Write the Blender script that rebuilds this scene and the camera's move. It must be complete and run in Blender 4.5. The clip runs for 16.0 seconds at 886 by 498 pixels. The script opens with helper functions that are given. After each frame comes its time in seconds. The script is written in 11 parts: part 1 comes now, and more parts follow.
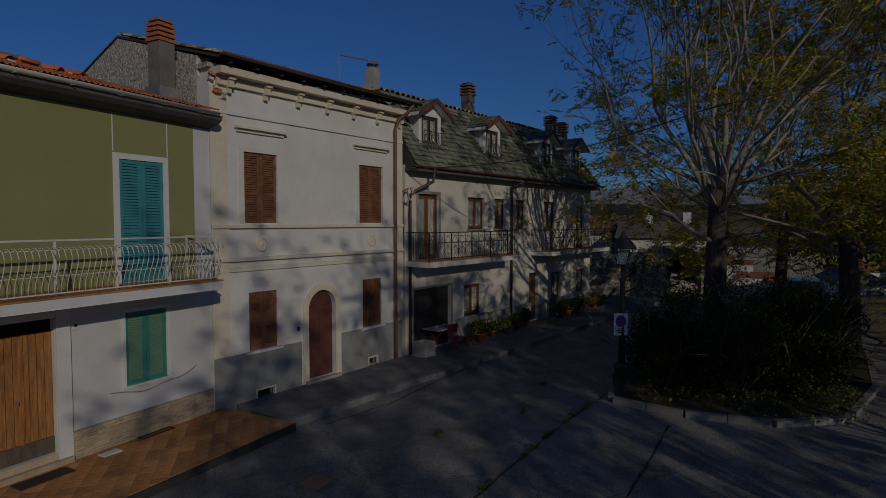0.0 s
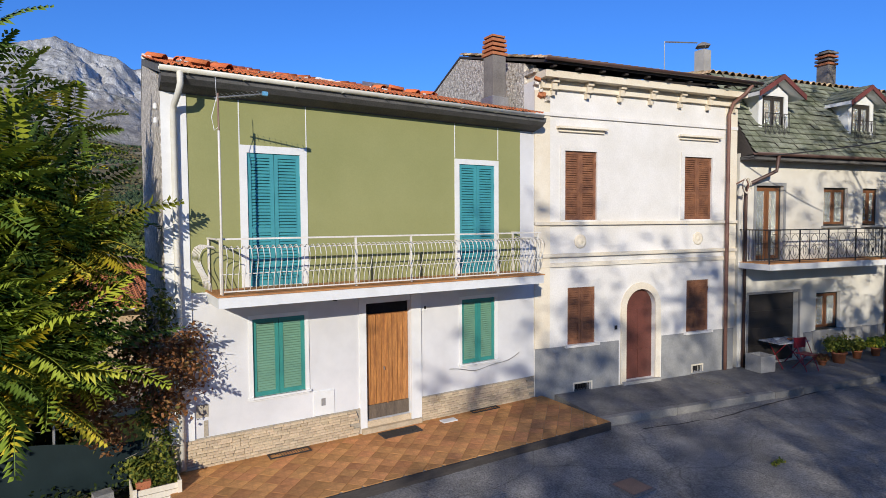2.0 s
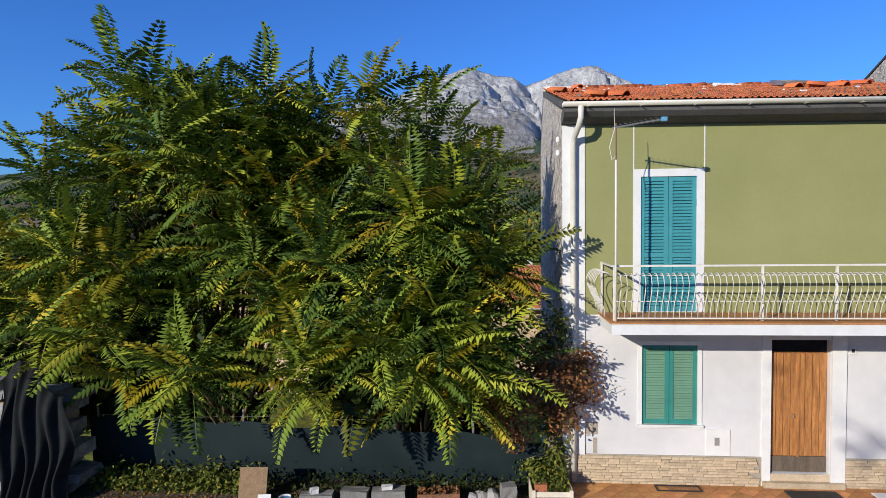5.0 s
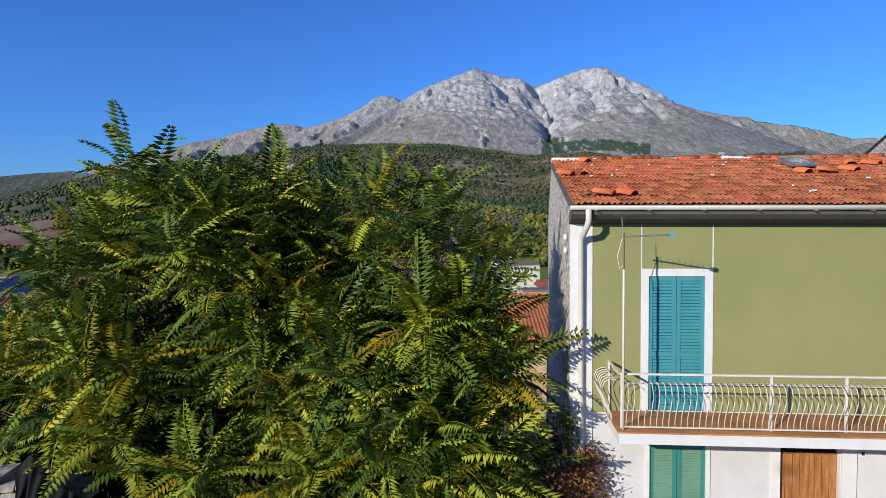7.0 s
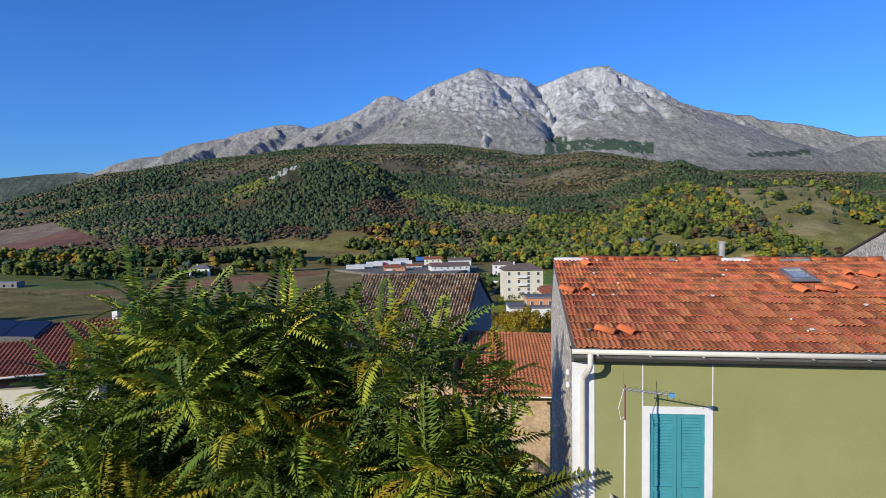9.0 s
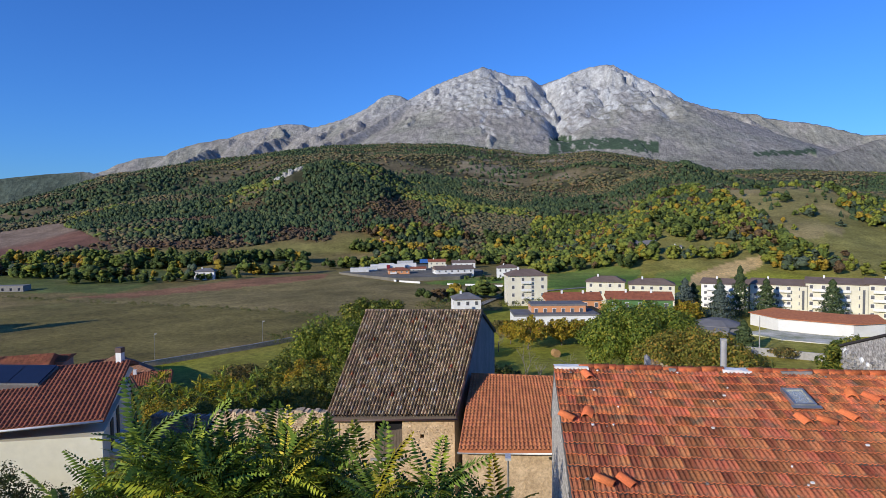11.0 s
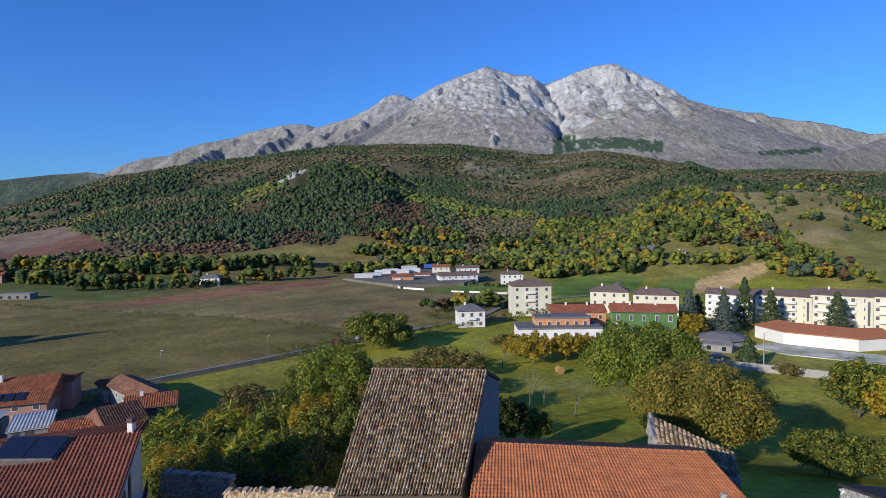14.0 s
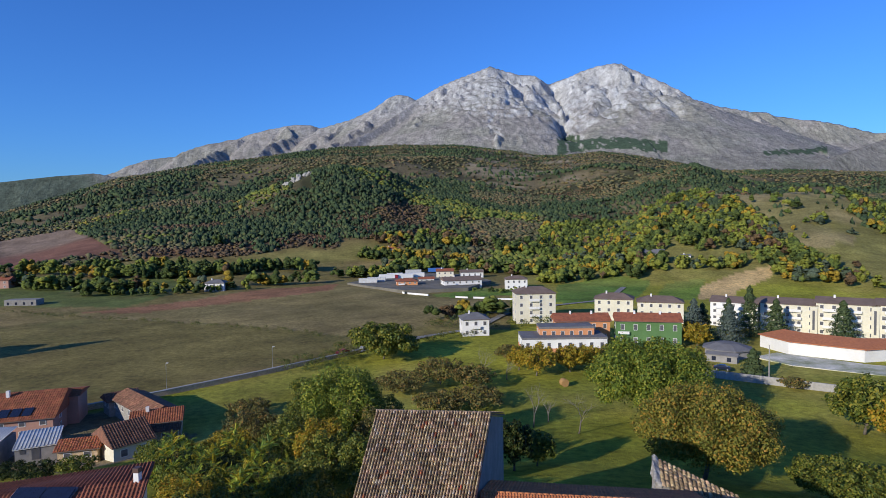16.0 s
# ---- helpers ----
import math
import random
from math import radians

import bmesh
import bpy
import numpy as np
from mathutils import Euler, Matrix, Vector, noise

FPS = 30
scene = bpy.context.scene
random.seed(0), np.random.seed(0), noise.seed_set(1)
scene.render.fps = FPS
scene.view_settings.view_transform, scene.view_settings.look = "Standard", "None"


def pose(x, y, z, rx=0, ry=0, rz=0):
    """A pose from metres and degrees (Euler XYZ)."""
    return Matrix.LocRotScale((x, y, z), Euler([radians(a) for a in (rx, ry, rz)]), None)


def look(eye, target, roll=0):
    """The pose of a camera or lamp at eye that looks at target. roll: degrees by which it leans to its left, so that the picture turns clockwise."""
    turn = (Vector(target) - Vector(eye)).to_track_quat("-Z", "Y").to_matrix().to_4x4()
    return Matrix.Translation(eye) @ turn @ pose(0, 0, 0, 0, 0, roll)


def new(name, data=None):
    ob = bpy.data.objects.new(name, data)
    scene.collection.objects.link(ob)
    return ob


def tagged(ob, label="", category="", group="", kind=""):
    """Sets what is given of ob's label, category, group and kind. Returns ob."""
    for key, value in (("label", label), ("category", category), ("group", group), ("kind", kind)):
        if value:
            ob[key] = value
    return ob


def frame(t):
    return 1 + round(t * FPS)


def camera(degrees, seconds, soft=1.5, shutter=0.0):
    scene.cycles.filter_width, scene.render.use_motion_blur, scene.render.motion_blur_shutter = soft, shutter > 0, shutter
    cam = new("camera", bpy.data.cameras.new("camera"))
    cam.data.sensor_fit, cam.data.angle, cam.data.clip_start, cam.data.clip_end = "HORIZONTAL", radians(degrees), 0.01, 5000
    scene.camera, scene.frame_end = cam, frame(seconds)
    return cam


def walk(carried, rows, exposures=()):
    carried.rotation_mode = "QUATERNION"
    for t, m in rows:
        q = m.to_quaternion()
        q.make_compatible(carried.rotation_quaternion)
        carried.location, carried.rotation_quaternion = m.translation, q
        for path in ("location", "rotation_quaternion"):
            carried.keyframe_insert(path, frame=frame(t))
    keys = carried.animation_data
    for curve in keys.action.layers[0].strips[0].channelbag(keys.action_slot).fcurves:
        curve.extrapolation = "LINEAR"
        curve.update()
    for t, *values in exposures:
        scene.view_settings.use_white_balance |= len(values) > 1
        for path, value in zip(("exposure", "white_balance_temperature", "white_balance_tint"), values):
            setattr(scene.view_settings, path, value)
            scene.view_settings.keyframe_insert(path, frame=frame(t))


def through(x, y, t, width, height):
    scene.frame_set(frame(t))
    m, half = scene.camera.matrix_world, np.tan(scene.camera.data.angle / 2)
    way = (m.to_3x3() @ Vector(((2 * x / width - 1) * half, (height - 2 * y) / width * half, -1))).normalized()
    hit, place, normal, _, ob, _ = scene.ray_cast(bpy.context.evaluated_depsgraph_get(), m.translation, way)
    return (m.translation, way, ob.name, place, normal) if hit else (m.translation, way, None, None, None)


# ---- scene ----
# ---- camera ----
cam = camera(74.8, 16.0, soft=0.6)
PATH = [
    (0, (-0.825, -10.485, 4.196), (0.942, -9.553, 4.104), -0.0),
    (0.5, (-0.85, -10.491, 4.183), (0.832, -9.413, 4.087), -0.1),
    (0.7, (-0.833, -10.437, 4.2), (0.795, -9.279, 4.111), 0.2),
    (1, (-0.832, -10.484, 4.247), (0.701, -9.204, 4.141), 0.0),
    (1.5, (-0.786, -10.493, 4.21), (0.534, -8.994, 4.107), -0.1),
    (2, (-0.801, -10.446, 4.174), (0.241, -8.743, 4.078), -0.4),
    (2.5, (-0.816, -10.411, 4.174), (-0.103, -8.545, 4.083), -0.5),
    (3, (-0.866, -10.339, 4.18), (-0.519, -8.371, 4.095), -0.6),
    (3.5, (-0.927, -10.307, 4.185), (-0.86, -8.31, 4.103), -0.5),
    (4, (-0.991, -10.293, 4.191), (-1.077, -8.296, 4.111), -0.5),
    (4.2, (-1.022, -10.292, 4.25), (-1.138, -8.298, 4.16), -0.5),
    (6.3, (-1.068, -10.308, 5.552), (-1.237, -8.317, 5.47), -0.6),
    (6.5, (-1.069, -10.274, 5.755), (-1.24, -8.283, 5.673), -0.5),
    (7, (-1.047, -10.25, 6.31), (-1.226, -8.259, 6.226), -0.5),
    (7.5, (-1.031, -10.268, 6.882), (-1.216, -8.278, 6.798), -0.7),
    (8, (-1.024, -10.376, 7.492), (-1.21, -8.386, 7.409), -0.8),
    (8.5, (-1.018, -10.425, 8.114), (-1.205, -8.436, 8.03), -0.8),
    (9, (-1.04, -10.377, 8.765), (-1.23, -8.388, 8.679), -0.7),
    (9.2, (-1.048, -10.361, 8.922), (-1.236, -8.371, 8.853), -0.7),
    (11.3, (-0.906, -10.211, 11.788), (-1.113, -8.223, 11.697), -0.7),
    (11.5, (-0.908, -10.21, 11.986), (-1.116, -8.223, 11.898), -0.7),
    (12, (-0.92, -10.264, 12.74), (-1.135, -8.278, 12.651), -0.8),
    (12.5, (-0.925, -10.34, 13.497), (-1.143, -8.354, 13.406), -0.7),
    (13, (-0.937, -10.392, 14.295), (-1.155, -8.406, 14.203), -0.7),
    (13.5, (-0.943, -10.436, 15.092), (-1.161, -8.45, 15.0), -0.8),
    (14, (-0.931, -10.501, 15.905), (-1.149, -8.515, 15.812), -0.8),
    (14.5, (-0.888, -10.579, 16.753), (-1.112, -8.594, 16.659), -0.8),
    (15, (-0.903, -10.564, 17.529), (-1.132, -8.579, 17.434), -0.8),
    (15.5, (-0.872, -10.508, 18.281), (-1.104, -8.523, 18.187), -0.8),
    (16, (-0.874, -10.447, 19.017), (-1.106, -8.463, 18.924), -0.9),
]
walk(cam, [(t, look(eye, target, roll)) for t, eye, target, roll in PATH], exposures=[(0, -2.37, 6850, 10), (0.5, -1.64, 6800, 10), (1.0, -0.95, 6720, 10), (1.5, -0.40, 6620, 10), (1.8, -0.05, 6560, 10), (3.0, 0.0, 6500, 10), (16.0, 0.0, 6500, 10)])

# ---- light ----
world = bpy.data.worlds.new("sky")
scene.world = world
world.use_nodes = True
SUN_DIR = Vector((0.80, 1.0, -0.45)).normalized()
wn = world.node_tree.nodes
sky = wn.new("ShaderNodeTexSky")
sky.sky_type = "NISHITA"
sky.sun_disc = False
sky.sun_elevation = math.asin(-SUN_DIR.z)
sky.sun_rotation = math.atan2(-SUN_DIR.x, -SUN_DIR.y)
sky.altitude = 700
sky.air_density, sky.dust_density, sky.ozone_density = 1.3, 0.15, 6.0
wn["Background"].inputs["Strength"].default_value = 0.098
tint = wn.new("ShaderNodeMixRGB")
tint.blend_type = "MULTIPLY"
tint.inputs["Fac"].default_value = 1.0
tint.inputs["Color2"].default_value = (0.55, 1.0, 1.76, 1)
world.node_tree.links.new(sky.outputs["Color"], tint.inputs["Color1"])
world.node_tree.links.new(tint.outputs["Color"], wn["Background"].inputs["Color"])
sun_data = bpy.data.lights.new("sun", "SUN")
sun_data.energy, sun_data.angle, sun_data.color = 4.65, radians(0.53), (1.0, 0.935, 0.815)
sun = new("sun", sun_data)
sun.matrix_world = Matrix.LocRotScale((0, -40, 60), SUN_DIR.to_track_quat("-Z", "Y"), None)


# ---- materials ----
def mat(name, c1, c2=None, scale=2.0, rough=0.8, bump=0.15, fine=40.0, metal=0.0, grain=0.25, rand=0.0, island=0.0, stretch=None, dist=0.02):
    """Two-scale noise colour with fine relief; rand and island vary whole pieces."""
    m = bpy.data.materials.new(name)
    m.use_nodes = True
    nt = m.node_tree
    n, l = nt.nodes, nt.links
    b = n["Principled BSDF"]
    b.inputs["Roughness"].default_value, b.inputs["Metallic"].default_value = rough, metal
    if rough >= 0.75 and not metal:
        b.inputs["Specular IOR Level"].default_value = 0.18
    if c2 is None:
        c2 = tuple(v * 0.75 for v in c1)
    tc = n.new("ShaderNodeTexCoord")
    mp = n.new("ShaderNodeMapping")
    if stretch:
        mp.inputs["Scale"].default_value = stretch
    l.new(tc.outputs["Object"], mp.inputs["Vector"])
    big, small = n.new("ShaderNodeTexNoise"), n.new("ShaderNodeTexNoise")
    for t, s, d in ((big, scale, 5), (small, fine, 4)):
        t.inputs["Scale"].default_value, t.inputs["Detail"].default_value = s, d
        t.inputs["Roughness"].default_value = 0.65
        l.new(mp.outputs["Vector"], t.inputs["Vector"])
    ramp = n.new("ShaderNodeValToRGB")
    ramp.color_ramp.elements[0].position, ramp.color_ramp.elements[1].position = 0.35, 0.68
    ramp.color_ramp.elements[0].color, ramp.color_ramp.elements[1].color = (*c2, 1), (*c1, 1)
    l.new(big.outputs["Fac"], ramp.inputs["Fac"])
    hsv = n.new("ShaderNodeHueSaturation")
    val = n.new("ShaderNodeMapRange")
    val.inputs["From Min"].default_value, val.inputs["From Max"].default_value = 0.3, 0.7
    val.inputs["To Min"].default_value, val.inputs["To Max"].default_value = 1 - grain, 1 + grain
    l.new(small.outputs["Fac"], val.inputs["Value"])
    l.new(ramp.outputs["Color"], hsv.inputs["Color"])
    last = val.outputs["Result"]
    for amount, kind in ((rand, "ShaderNodeObjectInfo"), (island, "ShaderNodeNewGeometry")):
        if amount:
            src = n.new(kind)
            out = src.outputs["Random"] if kind == "ShaderNodeObjectInfo" else src.outputs["Random Per Island"]
            mr = n.new("ShaderNodeMapRange")
            mr.inputs["To Min"].default_value, mr.inputs["To Max"].default_value = 1 - amount, 1 + amount
            l.new(out, mr.inputs["Value"])
            mul = n.new("ShaderNodeMath")
            mul.operation = "MULTIPLY"
            l.new(last, mul.inputs[0])
            l.new(mr.outputs["Result"], mul.inputs[1])
            last = mul.outputs[0]
            hr = n.new("ShaderNodeMapRange")
            hr.inputs["To Min"].default_value, hr.inputs["To Max"].default_value = 0.5 - amount * 0.03, 0.5 + amount * 0.03
            fr = n.new("ShaderNodeMath")
            fr.operation = "FRACT"
            m7 = n.new("ShaderNodeMath")
            m7.operation = "MULTIPLY"
            m7.inputs[1].default_value = 7.31
            l.new(out, m7.inputs[0])
            l.new(m7.outputs[0], fr.inputs[0])
            l.new(fr.outputs[0], hr.inputs["Value"])
            l.new(hr.outputs["Result"], hsv.inputs["Hue"])
    l.new(last, hsv.inputs["Value"])
    l.new(hsv.outputs["Color"], b.inputs["Base Color"])
    if bump:
        bp = n.new("ShaderNodeBump")
        bp.inputs["Strength"].default_value, bp.inputs["Distance"].default_value = bump, dist
        l.new(small.outputs["Fac"], bp.inputs["Height"])
        l.new(bp.outputs["Normal"], b.inputs["Normal"])
    return m


def leaf_mat(name, greens, shine=0.45, through=0.3, gloss=0.15):
    """Leaves: a ramp of colours drawn per leaf, some light passing through."""
    m = bpy.data.materials.new(name)
    m.use_nodes = True
    n, l = m.node_tree.nodes, m.node_tree.links
    b = n["Principled BSDF"]
    b.inputs["Roughness"].default_value = shine
    b.inputs["Specular IOR Level"].default_value = gloss
    geo = n.new("ShaderNodeNewGeometry")
    ramp = n.new("ShaderNodeValToRGB")
    ramp.color_ramp.interpolation = "LINEAR"
    els = ramp.color_ramp.elements
    while len(els) < len(greens):
        els.new(0.5)
    for e, (p, c) in zip(els, greens):
        e.position, e.color = p, (*c, 1)
    l.new(geo.outputs["Random Per Island"], ramp.inputs["Fac"])
    l.new(ramp.outputs["Color"], b.inputs["Base Color"])
    tr = n.new("ShaderNodeBsdfTranslucent")
    l.new(ramp.outputs["Color"], tr.inputs["Color"])
    mx = n.new("ShaderNodeMixShader")
    mx.inputs["Fac"].default_value = through
    l.new(b.outputs["BSDF"], mx.inputs[1])
    l.new(tr.outputs["BSDF"], mx.inputs[2])
    l.new(mx.outputs["Shader"], n["Material Output"].inputs["Surface"])
    return m


def glass_mat(name, tint=(0.9, 0.95, 0.95)):
    m = bpy.data.materials.new(name)
    m.use_nodes = True
    b = m.node_tree.nodes["Principled BSDF"]
    b.inputs["Base Color"].default_value = (*tint, 1)
    b.inputs["Transmission Weight"].default_value = 0.85
    b.inputs["Roughness"].default_value = 0.02
    b.inputs["IOR"].default_value = 1.5
    return m


M_PLASTER_W = mat("white_plaster", (0.71, 0.705, 0.7), (0.575, 0.57, 0.57), 0.7, 0.9, 0.12, 60, grain=0.05)
M_PLASTER_G = mat("green_paint", (0.300, 0.300, 0.130), (0.262, 0.268, 0.110), 0.6, 0.9, 0.10, 50, grain=0.05)
M_PLASTER_OLD = mat("old_cream_plaster", (0.76, 0.70, 0.58), (0.66, 0.57, 0.43), 0.9, 0.92, 0.2, 30, grain=0.07)
M_STUCCO = mat("weathered_white_stucco", (0.76, 0.735, 0.70), (0.65, 0.62, 0.565), 0.8, 0.92, 0.2, 25, grain=0.07)
M_DADO = mat("grey_cement_dado", (0.34, 0.34, 0.33), (0.24, 0.24, 0.235), 1.2, 0.95, 0.25, 30, grain=0.10)
M_PLASTER_C = mat("ivory_wall_paint", (0.72, 0.69, 0.61), (0.60, 0.56, 0.48), 0.8, 0.92, 0.15, 30, grain=0.06)
M_ROUGH = mat("rough_grey_render", (0.66, 0.61, 0.54), (0.36, 0.315, 0.26), 6.5, 0.98, 0.9, 13, grain=0.45, dist=0.06)
M_TRIM_W = mat("white_trim_paint", (0.76, 0.76, 0.74), (0.68, 0.68, 0.66), 3, 0.7, 0.05, 60, grain=0.04)
M_SHUT_T = mat("teal_shutter_paint", (0.055, 0.30, 0.33), (0.045, 0.25, 0.285), 3, 0.55, 0.08, 60, grain=0.08)
M_SHUT_G = mat("green_blind_paint", (0.035, 0.25, 0.21), (0.03, 0.20, 0.175), 3, 0.55, 0.08, 60, grain=0.08)
M_SLAT_G = mat("grey_green_blind_slats", (0.150, 0.300, 0.205), (0.125, 0.255, 0.175), 3, 0.5, 0.05, 60, grain=0.08)
M_SHUT_B = mat("brown_shutter_paint", (0.275, 0.118, 0.055), (0.150, 0.062, 0.033), 5, 0.7, 0.15, 60, grain=0.25)
M_DOOR = mat("varnished_chestnut_wood", (0.52, 0.230, 0.068), (0.27, 0.110, 0.038), 3.0, 0.5, 0.15, 14, grain=0.25, stretch=(6, 6, 0.7))
M_DOOR_RED = mat("red_brown_iron_door", (0.15, 0.050, 0.036), (0.10, 0.035, 0.026), 2, 0.5, 0.1, 30, grain=0.15)
# near-black: gloom painted into openings; also tyres and chassis
M_DARK = mat("near_black_gloom_and_rubber", (0.02, 0.02, 0.022), (0.014, 0.014, 0.016), 2, 0.9, 0.1, 30)
M_DARK_WOOD = mat("dark_eave_boards", (0.075, 0.065, 0.058), (0.05, 0.043, 0.04), 3, 0.85, 0.2, 40, stretch=(1, 8, 8))
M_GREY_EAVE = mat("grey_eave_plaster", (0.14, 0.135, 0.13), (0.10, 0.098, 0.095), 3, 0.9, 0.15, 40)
M_TILE = mat("terracotta_roof_tile", (0.52, 0.145, 0.058), (0.115, 0.070, 0.046), 4.5, 0.88, 0.35, 45, grain=0.6, rand=0.42)
M_TILE_LIP = mat("clean_terracotta_lip", (0.74, 0.200, 0.070), (0.60, 0.155, 0.058), 9, 0.85, 0.2, 45, grain=0.25, rand=0.12)
M_TILE_I = mat("terracotta_roof_tile_joined", (0.52, 0.145, 0.058), (0.115, 0.070, 0.046), 4.5, 0.88, 0.35, 45, grain=0.6, island=0.42)
M_TILE_RED = mat("red_pantile", (0.55, 0.205, 0.088), (0.4, 0.145, 0.066), 1.2, 0.85, 0.15, 30, grain=0.15, island=0.12)
M_TILE_DK = mat("dark_red_pantile", (0.3, 0.105, 0.058), (0.18, 0.065, 0.04), 1.2, 0.85, 0.15, 30, grain=0.15, island=0.12)
M_COPPO = mat("lichened_clay_coppo", (0.540, 0.390, 0.230), (0.185, 0.126, 0.074), 3.5, 0.95, 0.4, 25, grain=0.55, island=0.50)
M_COPPO_L = mat("pale_lichened_coppo", (0.52, 0.44, 0.33), (0.34, 0.26, 0.17), 5, 0.95, 0.3, 25, grain=0.35, island=0.3)
M_COPPO_P = mat("lichened_clay_coppo_single", (0.46, 0.33, 0.21), (0.26, 0.175, 0.11), 2.5, 0.95, 0.3, 25, grain=0.35, rand=0.40)
M_SLATE = mat("mossy_grey_shingle", (0.25, 0.26, 0.205), (0.13, 0.145, 0.095), 1.6, 0.95, 0.4, 18, grain=0.35, island=0.25)
M_GUTTER_W = mat("cream_gutter_paint", (0.72, 0.70, 0.62), (0.60, 0.57, 0.49), 2, 0.5, 0.05, 60, grain=0.06)
M_BARGE = mat("red_brown_barge_paint", (0.20, 0.055, 0.045), (0.13, 0.038, 0.032), 3, 0.6, 0.1, 40)
M_GUTTER_B = mat("brown_gutter_paint", (0.105, 0.055, 0.042), (0.075, 0.042, 0.034), 2, 0.5, 0.05, 60)
M_PIPE_R = mat("rusty_copper_pipe", (0.23, 0.115, 0.085), (0.16, 0.08, 0.06), 2, 0.5, 0.1, 60)
M_IRON_W = mat("white_painted_iron", (0.78, 0.76, 0.70), (0.66, 0.60, 0.52), 4, 0.5, 0.1, 60, grain=0.08)
M_IRON_D = mat("black_wrought_iron", (0.03, 0.03, 0.031), (0.048, 0.042, 0.04), 6, 0.55, 0.1, 80, metal=0.3)
M_CONC = mat("grey_concrete_pavement", (0.27, 0.255, 0.235), (0.19, 0.18, 0.165), 0.8, 0.92, 0.3, 45, grain=0.2, rand=0.10)
M_KERB = mat("pale_stone_kerb", (0.40, 0.385, 0.36), (0.29, 0.28, 0.26), 1.6, 0.9, 0.3, 45, grain=0.15, rand=0.12)
M_PAVER = mat("terracotta_floor_tile", (0.66, 0.315, 0.118), (0.40, 0.185, 0.075), 1.6, 0.8, 0.2, 50, grain=0.25, rand=0.22)
M_BRICK = mat("cream_split_stone", (0.56, 0.45, 0.31), (0.46, 0.36, 0.24), 4, 0.9, 0.35, 40, grain=0.18, rand=0.16)
M_MORTAR = mat("pale_mortar", (0.42, 0.37, 0.29), (0.34, 0.295, 0.23), 4, 0.95, 0.3, 50)
M_STONE = mat("rubble_limestone", (0.66, 0.50, 0.32), (0.44, 0.31, 0.19), 2.5, 0.95, 0.8, 9, grain=0.30, island=0.25, dist=0.06)
# rubble stone darkened to carry tree shade at the street end
M_STONE_D = mat("shade_toned_rubble_stone", (0.3, 0.28, 0.25), (0.15, 0.14, 0.125), 3.0, 0.95, 0.8, 9, grain=0.35, island=0.35, dist=0.06)
M_CLOTH = mat("pale_patterned_cloth", (0.62, 0.60, 0.58), (0.22, 0.21, 0.22), 14, 0.9, 0.1, 40)
M_STONE_G = mat("grey_rubble_stone", (0.40, 0.38, 0.35), (0.23, 0.215, 0.195), 2.5, 0.95, 0.8, 9, grain=0.35, island=0.3, dist=0.06)
M_BARN = mat("patched_ochre_barn_plaster", (0.66, 0.49, 0.31), (0.44, 0.31, 0.185), 1.1, 0.95, 0.7, 7, grain=0.28, dist=0.06)
M_GREYWALL = mat("grey_cement_render", (0.30, 0.285, 0.27), (0.22, 0.21, 0.20), 0.7, 0.95, 0.3, 14, grain=0.15)
M_OLDWOOD = mat("grey_weathered_wood", (0.17, 0.13, 0.095), (0.11, 0.085, 0.065), 3, 0.9, 0.3, 18, grain=0.25, stretch=(7, 7, 0.8))
M_CHIM = mat("grey_chimney_cement", (0.235, 0.215, 0.195), (0.155, 0.142, 0.13), 2, 0.95, 0.3, 30, grain=0.2)
M_CHIM_O = mat("orange_chimney_brick", (0.50, 0.19, 0.085), (0.36, 0.13, 0.06), 4, 0.9, 0.25, 50, grain=0.2)
M_METAL = mat("galvanised_metal", (0.46, 0.46, 0.45), (0.34, 0.33, 0.31), 3, 0.4, 0.05, 60, metal=0.7)
M_NET = mat("dark_green_shade_net", (0.014, 0.026, 0.028), (0.009, 0.018, 0.02), 1.5, 0.75, 0.3, 120, grain=0.2)
M_NET_K = mat("black_shade_net", (0.018, 0.020, 0.021), (0.010, 0.011, 0.012), 3, 0.8, 0.3, 120, grain=0.2)
M_BARK = mat("grey_brown_bark", (0.19, 0.165, 0.135), (0.095, 0.080, 0.066), 3, 0.95, 0.6, 22, grain=0.3, stretch=(3, 3, 0.7))
M_BARK_D = mat("dark_street_tree_bark", (0.115, 0.098, 0.080), (0.055, 0.047, 0.040), 3, 0.95, 0.6, 22, grain=0.3, stretch=(3, 3, 0.7))
# limb bark paled, sunlight on the boughs put into its colour
M_LIMB = mat("sunlit_grey_limb_bark", (0.36, 0.33, 0.285), (0.22, 0.195, 0.165), 4, 0.9, 0.5, 24, grain=0.3, stretch=(3, 3, 0.8))
M_TWIG = mat("pale_twig_bark", (0.30, 0.26, 0.21), (0.19, 0.16, 0.13), 3, 0.95, 0.3, 30)
M_SHOOT = mat("reddish_green_shoot", (0.19, 0.12, 0.06), (0.13, 0.10, 0.045), 3, 0.8, 0.2, 30)
M_GLASS = glass_mat("window_glass")
M_WINWOOD = mat("brown_window_wood", (0.235, 0.098, 0.038), (0.15, 0.060, 0.026), 3, 0.45, 0.1, 40, stretch=(5, 5, 0.8))
M_WINDARK = mat("dark_painted_wood", (0.050, 0.042, 0.035), (0.035, 0.03, 0.026), 3, 0.5, 0.1, 40)
M_CURTAIN = mat("amber_curtain", (0.136, 0.080, 0.040), (0.080, 0.044, 0.022), 4, 0.9, 0.1, 30, stretch=(6, 6, 0.4))
